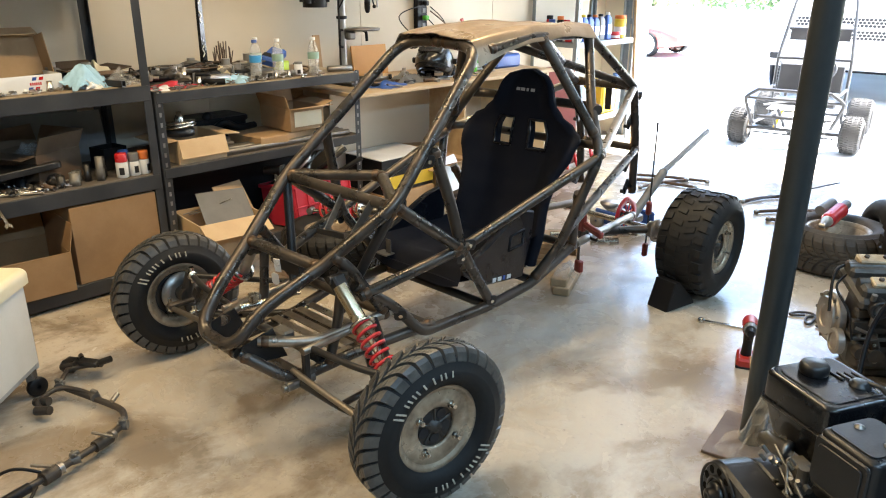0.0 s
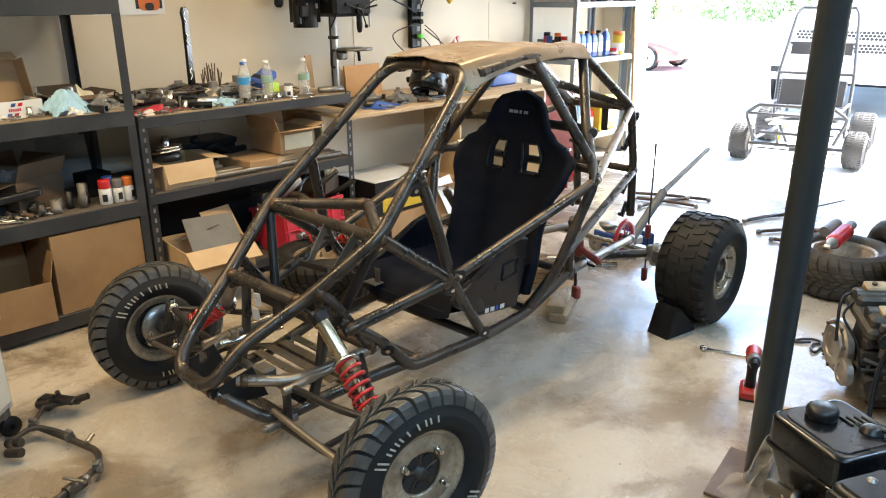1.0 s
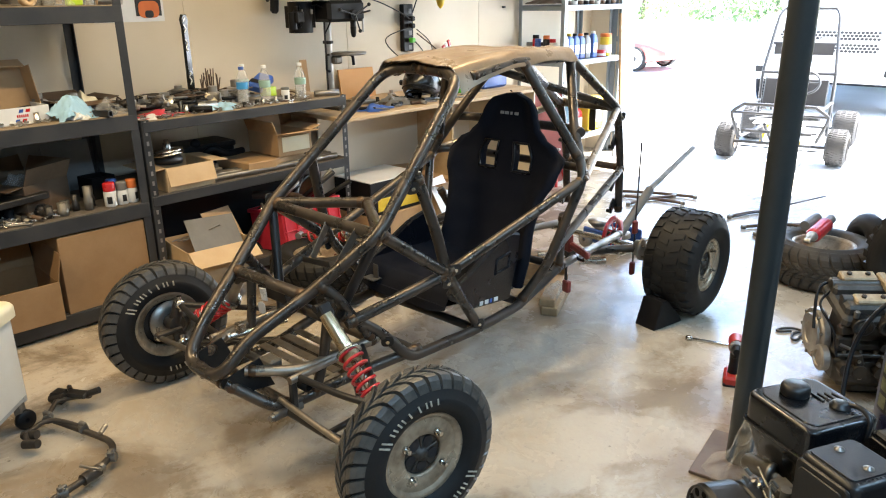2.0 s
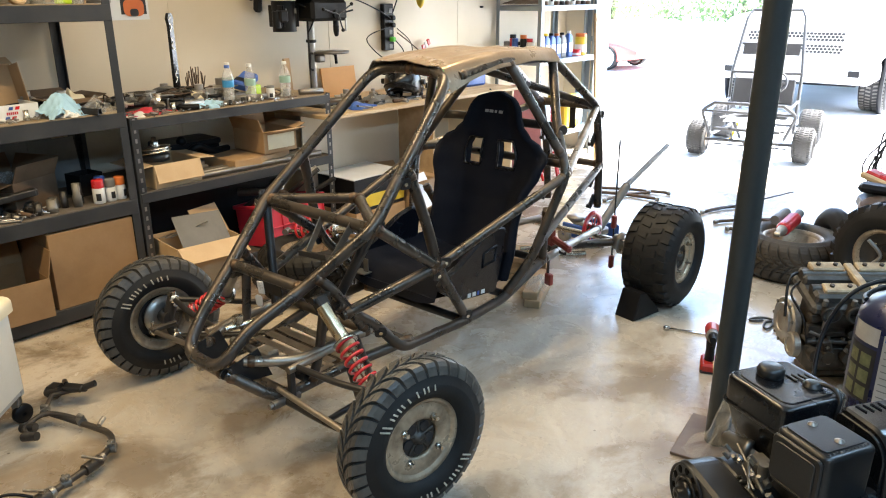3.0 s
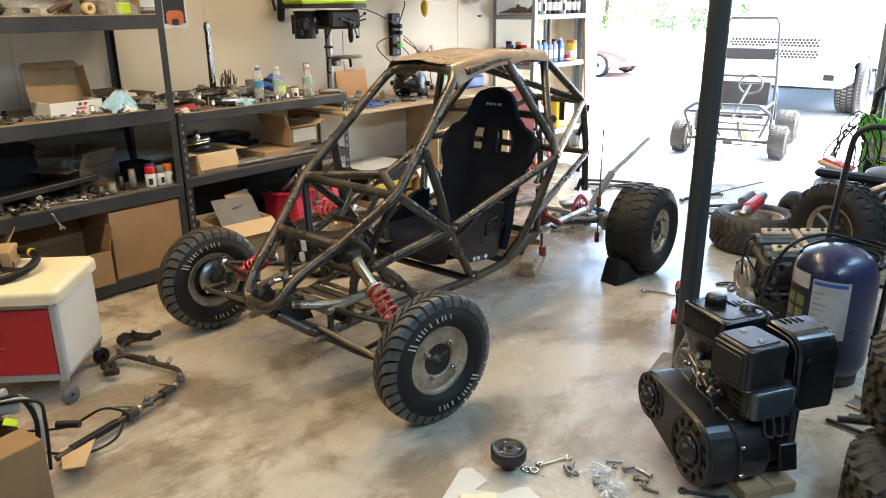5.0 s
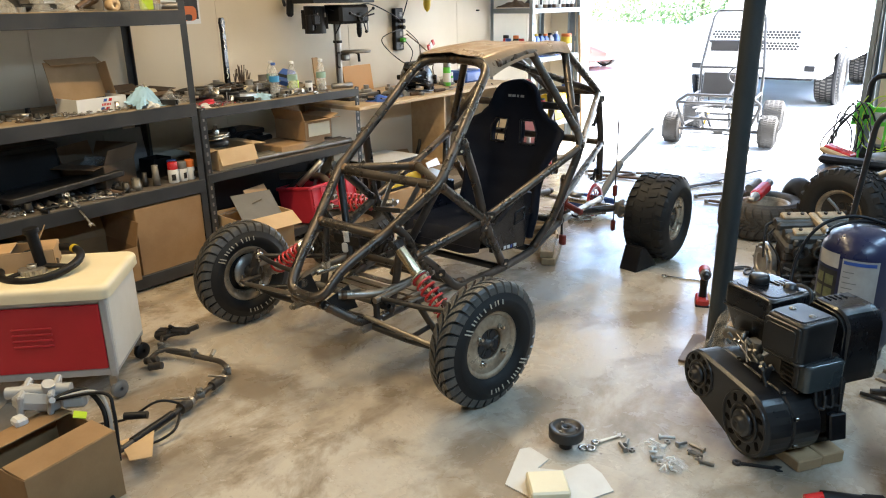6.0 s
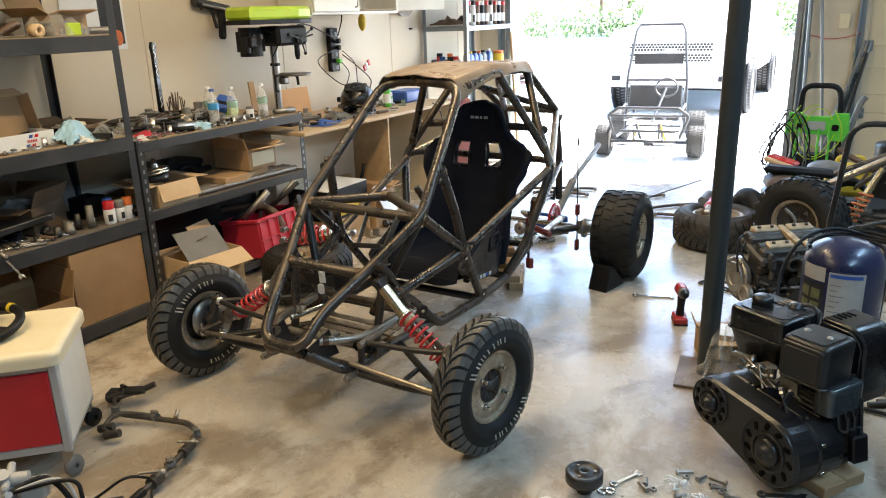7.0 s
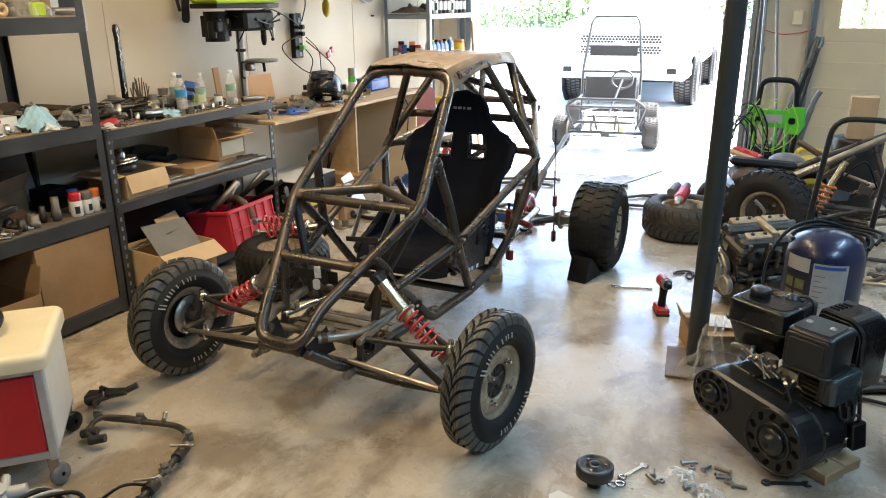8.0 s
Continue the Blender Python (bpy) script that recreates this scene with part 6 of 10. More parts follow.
water_bottle(pose(-3.2, 2.93, U1), M_LABEL, "clear water bottle behind others", M_BLAB)
can("paint_can", pose(-3.36, 2.52, U1), 0.04, 0.07, M_STEEL, M_STEEL, "small bare metal paint tin", cap_h=0.01)
solo("tape_stack", G().lathe([(0.025, 0), (0.062, 0), (0.062, 0.045), (0.025, 0.045), (0.025, 0)], 26).lathe([(0.03, 0.045), (0.055, 0.046), (0.055, 0.06), (0.03, 0.06)], 26), M_BLACK, pose(-3.08, 2.50, U1, 0, 0, 0), "roll of black tape with a pale top", "tape roll")
solo("grinding_disc", G().lathe([(0.015, 0), (0.09, 0.002), (0.09, 0.008), (0.015, 0.01)], 30), M_GREY, pose(-3.30, 2.56, U1 + 0.04, 25, 20, 0), "grey grinding disc leaning on parts", "grinding disc")
bx = thing("tool_case", pose(-3.22, 3.06, U1 + 0.09, 20, 12, 30), "blue and black tool case with a yellow packet", "tool")
part("case_body", G().box((0.10, 0.16, 0.05), pose(0, 0, 0), 0.01), M_BPLAST, bx)
part("case_band", G().box((0.105, 0.05, 0.052), pose(0, -0.03, 0), 0.006), M_BLACK, bx)
solo("packet", G().box((0.05, 0.09, 0.07), pose(0, 0, 0.035), 0.004), M_LIME, pose(-3.16, 3.07, U1, 0, 0, 15), "small yellow-green packet on the rack", "packet")
solo("gear_box", G().box((0.12, 0.12, 0.07), pose(0, 0, 0.035), 0.012).rod((0, 0, 0.06), (0, 0, 0.11), 0.03), M_ALU, pose(-3.33, 2.96, U1), "small cast gear housing", "gear housing")
solo("pipe_offcut", m_pipe(0.15, 0.018), M_STEEL, pose(-3.02, 3.30, U1, 0, 0, 70), "short steel pipe at the shelf end", "pipe")
for k in range(3):
    solo("cable_coil", m_ring(0.035 + 0.006 * k, 0.004), M_RUST, pose(-3.07 - 0.01 * k, 3.10 + 0.03 * k, U1 + 0.008 * k, 15, 10, 0), "small coil of dark wire on the rack", "wire coil", "wire coils")
solo("red_rag", m_cloth(0.16, 0.24, 0.035, 61), M_CRATE, pose(-3.05, 2.33, U1, 0, 0, 15), "crumpled red shop rag", "cloth", "rags on the rack")
solo("blue_rag", m_cloth(0.13, 0.17, 0.05, 62), M_LBLUE, pose(-3.02, 2.68, U1, 0, 0, 40), "crumpled pale blue rag", "cloth", "rags on the rack")
solo("pale_rag", m_cloth(0.14, 0.15, 0.075, 63), M_CREAM, pose(-3.10, 2.64, U1, 0, 0, 70), "crumpled cream rag on the rack", "cloth", "rags on the rack")
solo("paper_towel_sheet", m_cloth(0.10, 0.16, 0.02, 64), M_LABEL, pose(-3.0, 2.28, U1, 0, 0, 20), "flat white paper towel", "paper")
can("parts_jar", pose(-3.02, 3.09, U1), 0.024, 0.075, M_LABEL, M_GREY, "small white jar with dark print", cap_h=0.012)
scatter(-3.40, -3.10, 2.22, 3.02, U1, 62, [0, 3, 4, 6, 9, 10, 12, 2, 1], 1.1, 45)
scatter(-3.36, -3.02, 2.25, 2.80, U1, 30, [0, 3, 4, 5, 8, 10, 12, 2], 1.5, 46)
scatter(-3.38, -3.08, 2.22, 2.76, U1 + 0.03, 34, [0, 3, 4, 6, 9, 10, 12], 1.15, 68)
for k in range(9):
    solo("wire_tangle", G().tube(smooth_line([(rng.uniform(-0.09, 0.09), rng.uniform(-0.12, 0.12), rng.uniform(0.005, 0.06)) for _ in range(7)]), rng.uniform(0.003, 0.006), 6), (M_BLACK, M_RUST, M_GREY)[k % 3], pose(-3.22 + rng.uniform(-0.10, 0.08), 2.28 + 0.07 * k, U1 + 0.03), "tangled wire and hose among loose parts", "wire", "wires on the rack")
scatter(-3.05, -2.95, 2.22, 3.3, U1, 30, [1, 2, 7, 8, 4, 9], 0.8, 66)
scatter(-3.05, -2.95, 0.9, 2.08, T2, 24, [1, 2, 7, 8, 4, 9, 11], 0.8, 67)
pile(-3.06, -2.94, 2.2, 3.0, U1, 130, 47, M_STEEL, "scattered small steel hardware along the edge")
# middle tier
carton(pose(-3.08, 2.40, U2, 0, 0, 0), 0.29, 0.27, 0.125, "pale open carton with its flap hanging forward", (162, 100, 95, 95), M_CARD2)
solo("brake_drum", G().lathe([(0.03, 0), (0.07, 0.002), (0.072, 0.03), (0.06, 0.042), (0.001, 0.044)], 28), M_BLKSTEEL, pose(-3.03, 2.335, U2 + 0.13), "dark brake drum in the carton", "brake drum")
for k in range(2):
    solo("steel_disc", G().lathe([(0.012, 0), (0.085 - 0.006 * k, 0.002), (0.088 - 0.006 * k, 0.008), (0.03, 0.012), (0.012, 0.014), (0.012, 0)], 36), M_CHROME, pose(-3.03, 2.33 + 0.004 * k, U2 + 0.176 + 0.016 * k, 4, -4, 0), "bright steel disc in a stack", "disc", "stacked discs")
solo("steel_casting", G().lathe([(0.02, 0), (0.02, 0.03), (0.012, 0.034), (0.012, 0.05), (0.001, 0.05)], 16), M_CHROME, pose(-3.03, 2.335, U2 + 0.204), "bright hub casting on the disc stack", "hub")
carton(pose(-3.085, 3.07, U2 + 0.075, 0, 0, 0), 0.30, 0.235, 0.125, "brown carton with open flaps and clear tape", (80, 15, 20, 75))
solo("packing_tape", G().box((0.0015, 0.19, 0.085), pose(0, 0, 0), 0), M_CREAM, pose(-2.9325, 3.075, U2 + 0.14, 0, 0, 0), "pale shiny tape across the carton", "label")
solo("flat_carton", G().prism([(-0.16, -0.16), (0.13, -0.15), (0.15, 0.02), (0.10, 0.28), (-0.16, 0.30)], 0.055, None, 0.006), M_CARD, pose(-3.09, 2.90, U2 + 0.012, 0, 0, 4), "flattened brown carton on the shelf", "box")
solo("steering_linkage", G().tube(smooth_line([(0, 0, 0.02), (0.06, 0.06, 0.10), (0.05, 0.16, 0.06), (0.0, 0.30, 0.05)]), 0.02, 10).ball(0.03, pose(0, 0, 0.13)).rod((0, 0, 0.02), (0, 0, 0.14), 0.016), M_BLACK, pose(-3.26, 2.62, U2 + 0.03), "black steering arm on the shelf", "steel arm")
for y in (0.0, 0.06, 0.1):
    solo("steel_tube", G().rod((0, 0, 0), (0.02, 1.1, 0.0), 0.017), M_STEEL, pose(-2.97 - y, 2.28, U2 + 0.018), "long steel tube along the shelf edge", "tube", "long tubes")
scatter(-3.3, -3.0, 2.55, 2.75, U2, 9, [0, 4, 6, 10, 12], 1.2, 48)
# bottom tier
lb = carton(pose(-2.86, 2.41, U3, 0, 0, -6), 0.34, 0.36, 0.215, "open brown carton of grey sheet and scrap", (122, None, None, None), M_CARD2)
solo("grey_sheet", G().box((0.004, 0.26, 0.22), pose(0, 0, 0.11), 0.001), M_GREY, pose(-2.775, 2.43, U3 + 0.17, 0, -52, -14), "dull grey sheet leaning in the carton", "sheet")
solo("grey_sheet", G().box((0.004, 0.2, 0.2), pose(0, 0, 0.1), 0.001), M_CARD, pose(-2.90, 2.57, U3 + 0.15, 0, -32, 12), "brown sheet leaning in the carton", "sheet")
for k in range(3):
    solo("wire_rod", G().rod((0, 0, 0), (0.02, rng.uniform(0.15, 0.3), rng.uniform(0.02, 0.1)), 0.003, seg=6), M_STEEL, pose(-3.0 + 0.02 * k, 2.28 + 0.02 * k, U3 + 0.2, 0, 0, rng.uniform(-30, 40)), "thin bent wire sticking from the carton", "wire", "wires in the carton")
cr = thing("plastic_crate", pose(-2.97, 3.08, U3 + 0.012, 0, -8, 3), "red ribbed plastic crate full of tube offcuts", "crate")
cw, cd, ch = 0.30, 0.43, 0.245
part("crate_floor", G().box((cw, cd, 0.006), pose(0, 0, 0.003), 0.002), M_CRATE, cr)
for sx in (-1, 1):
    g = G().box((0.006, cd, ch), pose(sx * cw / 2, 0, ch / 2), 0.002).box((0.022, cd + 0.02, 0.022), pose(sx * (cw / 2 + 0.005), 0, ch - 0.011), 0.004)
    for k in range(6):
        part("crate_rib", G().box((0.014, 0.008, ch), pose(sx * (cw / 2 + 0.007), -cd / 2 + 0.01 + k * (cd - 0.02) / 5, ch / 2), 0.002), M_CRATE, cr)
    g.box((0.012, cd, 0.008), pose(sx * (cw / 2 + 0.006), 0, ch * 0.45), 0.002)
    part("crate_side", g, M_CRATE, cr)
for sy in (-1, 1):
    part("crate_end", G().box((cw, 0.006, ch), pose(0, sy * cd / 2, ch / 2), 0.002).box((cw + 0.02, 0.022, 0.022), pose(0, sy * (cd / 2 + 0.005), ch - 0.011), 0.004), M_CRATE, cr)
for k in range(9):
    solo("tube_offcut", m_pipe(rng.uniform(0.22, 0.36), rng.uniform(0.012, 0.02)), (M_BLKSTEEL, M_STEEL, M_BLACK)[k % 3], pose(-3.0 + rng.uniform(-0.06, 0.06), 2.86 + 0.045 * k, U3 + 0.20 + rng.uniform(0, 0.05), 0, rng.uniform(-48, -15), rng.uniform(20, 120)), "steel tube offcut sticking out of the crate", "tube", "tubes in the crate")
solo("exhaust_pipe", G().tube(bent([(-0.20, -0.10, 0.05), (-0.02, 0.02, 0.06), (0.10, 0.05, 0.05), (0.16, 0.06, -0.06)], 0.06), 0.024, 14), M_RUST, pose(-2.99, 3.02, U3 + 0.245), "dark bent pipe hanging over the crate rim", "pipe")
solo("shop_rag", m_cloth(0.3, 0.3, 0.12, 17), M_BLACK, pose(-3.2, 2.75, U3), "black cloth heap on the bottom shelf", "cloth")

def tote(m, w, d, h, material, label):
    """A dark filler tote with a lipped lid."""
    th = thing("dark_filler_tote", m, label, "tote", "dark totes")
    part("tote_body", G().prism(rounded(w, d, 0.025, 3), h - 0.03, None, 0.006), material, th)
    part("tote_lid", G().prism(rounded(w + 0.02, d + 0.02, 0.03, 3), 0.03, pose(0, 0, h - 0.03), 0.006), material, th)
    return th


# Apart from the low tote, these are added as shade in the racks.
tote(pose(-3.39, 2.80, U3, 0, 0, 0), 0.24, 1.05, 0.36, M_BLACK, "long black tote added to darken the shelf back")
tote(pose(-3.41, 1.86, T4, 0, 0, 0), 0.22, 0.50, 0.37, M_BLACK, "black tote added as shade behind a carton")
tote(pose(-3.40, 1.30, T4, 0, 0, 0), 0.22, 0.55, 0.36, M_BLACK, "black tote added to darken the bottom shelf")
tote(pose(-3.40, 1.22, T3, 0, 0, 0), 0.22, 0.60, 0.27, M_BLACK, "black tote added to darken the middle shelf back")
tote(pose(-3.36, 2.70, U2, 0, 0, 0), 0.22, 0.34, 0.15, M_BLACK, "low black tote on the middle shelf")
solo("dark_sheet", G().box((0.006, 0.46, 0.33), pose(0, 0, 0.165), 0.001), M_GREY, pose(-3.46, 1.78, T3, 0, -8, 0), "dark grey sheet added as shade at the back", "sheet")
# --- floor behind the buggy: lying wheel and red shock ---
wheel("spare_tyre", pose(-2.36, 2.76, 0.143, 0, -90, 0), 0.262, 0.128, 0.13, "chevron", "spare chevron-tread tyre lying flat on the floor", "spare wheels", None, 1, tyre_mat=M_WORN)


def loose_shock(m, label, spring, length=0.36):
    th = thing("coil_over_shock", m, label, "shock absorber", "loose shocks")
    part("damper_body", G().rod((0, 0, 0), (length * 0.45, 0, 0), 0.024, seg=18).rod((length * 0.45, 0, 0), (length, 0, 0), 0.010), M_CHROME, th)
    pts = []
    for k in range(85):
        an = 2 * math.pi * k / 13
        pts.append((length * 0.30 + length * 0.58 * k / 84, 0.036 * math.cos(an), 0.036 * math.sin(an)))
    part("coil_spring", G().tube(pts, 0.0065, 7), spring, th, "painted coil spring")
    for x in (-0.015, length + 0.01):
        part("eye", G().rod((x, -0.02, 0), (x, 0.02, 0), 0.018), M_STEEL, th)
    part("collar", G().lathe([(0.02, -0.008), (0.044, -0.008), (0.044, 0.006), (0.02, 0.006)], 20, pose(length * 0.29, 0, 0, 0, 90, 0)), M_CHROME, th)
    return th


loose_shock(pose(-2.18, 2.95, 0.345, 0, 6, 205), "red coil-over shock lying across the spare tyre", M_RED, 0.40)
loose_shock(pose(-2.30, 2.98, 0.318, 0, 0, 190), "second coil-over shock beside the first", M_RED, 0.36)

# --- under the bench ---
yb = thing("battery_box", pose(-3.02, 3.78, 0), "black and yellow product carton on another box", "box")
part("box_body", G().box((0.36, 0.46, 0.22), pose(0, 0, 0.28), 0.004), M_BLACK, yb)
part("box_band", G().box((0.364, 0.40, 0.085), pose(0, 0.03, 0.235), 0.002), M_YELLOW, yb)
part("box_top", G().box((0.36, 0.46, 0.006), pose(0, 0, 0.393), 0.002), M_LABEL, yb)
part("lower_box", G().box((0.38, 0.46, 0.168), pose(0, 0, 0.084), 0.004), M_CARD, yb)
carton(pose(-2.99, 4.175, 0, 0, 0, 3), 0.36, 0.27, 0.28, "open brown carton under the bench", (70, 30, 100, 75))
solo("paper_sheet", G().box((0.24, 0.22, 0.003), pose(0, 0, 0), 0.0005), M_LABEL, pose(-2.79, 4.16, 0.22, 0, 62, 15), "pale stiff paper leaning on the carton", "paper")
solo("pry_lever", G().tube(smooth_line([(0, 0, 0), (0.02, 0.02, 0.10), (0.0, 0.06, 0.15)]), 0.014, 8), M_BLACK, pose(-3.05, 4.20, 0.30), "black lever sticking out of a carton", "lever")
scatter(-2.9, -2.7, 3.7, 4.4, 0.0, 6, [0, 3, 4, 6, 10], 1.3, 49)

# --- bench top ---
BT = 0.831
dp = thing("drill_press", pose(-3.29, 3.64, BT), "bench drill press with a lime top cover and black motor", "drill press")
part("base", G().box((0.30, 0.20, 0.025), pose(0.04, 0, 0.0125), 0.008), M_BLKSTEEL, dp)
part("column", G().rod((0, 0, 0.02), (0, 0, 0.60), 0.025, seg=20), M_STEEL, dp)
part("column_collar", G().lathe([(0.026, 0.40), (0.034, 0.402), (0.034, 0.418), (0.026, 0.42)], 20), M_BLACK, dp)
part("rack_bar", G().rod((0.012, -0.030, 0.03), (0.012, -0.030, 0.55), 0.006), M_BLKSTEEL, dp)
tb = part("table", G().lathe([(0.001, 0.33), (0.11, 0.33), (0.115, 0.336), (0.115, 0.345), (0.001, 0.345)], 28, pose(0.08, 0.10, 0)).box((0.10, 0.06, 0.05), pose(0.02, 0.03, 0.30), 0.01), M_STEEL, dp)
part("clamp_bracket", G().tube(bent([(0.04, -0.03, 0.335), (0.04, -0.05, 0.335), (0.04, -0.055, 0.24), (0.04, -0.03, 0.23)], 0.02), 0.008, 8), M_BLACK, tb)
part("table_crank", G().tube(bent([(0.06, 0.12, 0.33), (0.06, 0.15, 0.32), (0.06, 0.155, 0.26)], 0.02), 0.010, 8), M_BLACK, tb)
part("head", G().box((0.20, 0.30, 0.13), pose(0.04, 0.06, 0.60), 0.02), M_BLACK, dp)
part("motor", G().rod((-0.02, -0.19, 0.475), (-0.02, -0.19, 0.66), 0.075, seg=18).box((0.12, 0.14, 0.12), pose(-0.02, -0.19, 0.57), 0.02).box((0.06, 0.06, 0.07), pose(0.05, -0.26, 0.57), 0.008), M_BLACK, dp)
part("belt_cover", G().prism([(-0.11, -0.34), (0.10, -0.34), (0.13, 0.10), (0.11, 0.24), (-0.12, 0.24), (-0.13, 0.10)], 0.085, pose(0.02, 0.02, 0.705), 0.02), M_LIME, dp, "lime green belt cover")
part("cover_rim", G().prism([(-0.115, -0.345), (0.105, -0.345), (0.135, 0.10), (0.115, 0.245), (-0.125, 0.245), (-0.135, 0.10)], 0.03, pose(0.02, 0.02, 0.678), 0.004), M_BLACK, dp)
part("quill", G().rod((0.08, 0.15, 0.50), (0.08, 0.15, 0.56), 0.019, seg=16), M_BLKSTEEL, dp)
part("chuck", G().lathe([(0.007, 0.435), (0.014, 0.442), (0.019, 0.465), (0.020, 0.50), (0.014, 0.505)], 16, pose(0.08, 0.15, 0)), M_BLACK, dp)
for k in range(9):
    part("motor_fin", G().box((0.13, 0.007, 0.13), pose(-0.02, -0.255 + 0.016 * k, 0.57), 0.002), M_BLACK, dp)
part("motor_plate", G().box((0.003, 0.085, 0.03), pose(0.047, -0.185, 0.60), 0.001), M_GREY, dp)
part("capacitor", G().rod((0.03, -0.285, 0.60), (0.03, -0.285, 0.50), 0.026, seg=16), M_BLACK, dp)
part("depth_stop", G().rod((0.13, 0.19, 0.47), (0.13, 0.19, 0.60), 0.006), M_STEEL, dp)
for k in range(3):
    a = radians(40 + 120 * k)
    h = part("feed_lever", G().rod((0.165, 0.10, 0.575), (0.175, 0.10 + 0.13 * math.cos(a), 0.575 + 0.09 * math.sin(a)), 0.005), M_BLKSTEEL, dp)
    part("knob", G().ball(0.012, pose(0.176, 0.10 + 0.14 * math.cos(a), 0.575 + 0.098 * math.sin(a))), M_BLACK, h)
part("motor_wire", G().tube(smooth_line([(0.05, -0.12, 0.64), (0.09, -0.06, 0.60), (0.06, -0.02, 0.54), (0.02, -0.04, 0.46)]), 0.005, 6), M_BLACK, dp)
part("feed_hub", G().rod((0.08, 0.10, 0.575), (0.16, 0.10, 0.575), 0.03).rod((0.15, 0.10, 0.575), (0.17, 0.22, 0.60), 0.006), M_BLACK, dp)
solo("ply_offcut", G().box((0.012, 0.32, 0.205), pose(0, 0, 0.1025), 0.001), M_OFFCUT, pose(-3.50, 4.06, BT, 0, -8, 0), "square plywood offcut leaning at the wall", "board")
solo("ply_offcut", G().box((0.012, 0.05, 0.30), pose(0, 0, 0.15), 0.001), M_CARD, pose(-3.42, 3.55, BT, 0, -6, 0), "narrow brown board leaning at the wall", "board")
# welding helmet
wh = thing("welding_helmet", pose(-3.05, 4.23, BT + 0.018, 0, 0, -62) @ pose(0, 0, 0, 0, -24, 0) @ Matrix.Diagonal((1.08, 1.12, 0.86, 1)), "black glossy welding helmet lying on the bench", "helmet")


def shell(u, v):
    """The face is towards +x; v runs from the chin to the crown."""
    a = radians(-165 + 330 * u)
    e = radians(-38 + 126 * v)
    r = 0.128 * math.cos(e) ** 0.75
    jut = 1.16 - 0.22 * v + 0.06 * math.cos(a)
    return (r * math.cos(a) * (jut if math.cos(a) > 0 else 1.0), r * math.sin(a) * 0.92, 0.10 + 0.150 * math.sin(e) + 0.010 * math.cos(a))


part("shell", G().sheet(shell, 34, 22).sheet(lambda u, v: tuple(Vector(shell(1 - u, v)) * 0.97 + Vector((0, 0, 0.003))), 34, 22), M_BLKGLOSS, wh)
part("visor_frame", soft_box(0.150, 0.115, 0.022, 0.018, 0.006, pose(0.098, 0, 0.172, 90, 0, 90) @ pose(0, 0, 0, -34, 0, 0)), M_BLKGLOSS, wh)
part("visor", G().prism(rounded(0.115, 0.080, 0.012, 3), 0.004, pose(0.098, 0, 0.172, 90, 0, 90) @ pose(0, 0, 0.022, -34, 0, 0), 0.001), M_CARGLASS, wh, "dark glass filter lens")
part("chin_rib", G().tube([(0.142 * math.cos(radians(a)), 0.112 * math.sin(radians(a)), 0.052) for a in range(-70, 71, 10)], 0.006, 8), M_BLACK, wh)
for y in (-0.118, 0.118):
    part("knob", G().rod((0.0, y, 0.12), (0.0, y * 1.19, 0.12), 0.022, seg=18), M_BLACK, wh)
part("headband", G().tube([(0.08 * math.cos(radians(a)), 0.09 * math.sin(radians(a)), 0.02) for a in range(0, 360, 20)], 0.010, 6, closed=True), M_BLACK, wh)
can("spray_can", pose(-3.12, 4.72, BT), 0.032, 0.215, M_GREEN, M_STEEL, "green and grey spray can on the bench", "bench spray cans", 0.06)
can("spray_can", pose(-3.2, 4.86, BT), 0.032, 0.10, M_GREEN, M_LABEL, "short green can on the bench", "bench spray cans", 0.03)
solo("blue_case", G().box((0.2, 0.3, 0.10), pose(0, 0, 0.05), 0.015), M_BPLAST, pose(-3.2, 5.12, BT), "blue plastic tool case on the bench", "case")
solo("blue_gloves", m_cloth(0.16, 0.22, 0.045, 33), M_BPLAST, pose(-2.96, 3.72, BT, 0, 0, 20), "blue work gloves on the bench edge", "gloves")
solo("white_rag", m_cloth(0.22, 0.26, 0.07, 35), M_GREY, pose(-3.05, 3.98, BT), "crumpled grey rag on the bench", "cloth")
for k, (x, y, a) in enumerate(((-2.93, 4.02, 75), (-2.95, 4.16, 95), (-2.92, 4.30, 80), (-3.0, 3.62, 40), (-3.02, 3.86, 110))):
    t = thing("hand_tool", pose(x, y, BT, 0, 0, a), "dark handled hand tool lying on the bench", "hand tool", "hand tools on the bench")
    part("grip", G().rod((0, 0, 0.014), (0.11, 0, 0.014), 0.013, 0.010), M_BLACK if k % 2 else M_RUST, t)
    part("shaft", G().rod((0.11, 0, 0.014), (0.20, 0, 0.010), 0.005), M_STEEL, t)
scatter(-3.35, -2.95, 3.5, 4.9, BT, 34, None, 1.0, 50)
# power strip on the wall with its cords
ps = thing("power_strip", pose(-3.57, 4.60, 1.29), "black wall power strip with plugs", "power strip")
part("strip_body", G().box((0.045, 0.105, 0.34), pose(0.024, 0, 0), 0.006), M_BLACK, ps)
for k in range(6):
    part("socket", G().box((0.004, 0.034, 0.034), pose(0.048, 0.014, 0.12 - 0.052 * k), 0.004), M_GREY, ps)
for k in (1, 2, 4):
    part("plug", G().box((0.045, 0.04, 0.035), pose(0.07, 0.012, 0.12 - 0.052 * k), 0.008), M_BLACK if k != 4 else M_GREEN, ps)


def cord(pts, r, material, label):
    solo("extension_lead", G().tube(smooth_line(pts, 7), r, 6), material, pose(0, 0, 0), label, "cord", "cords on the wall")


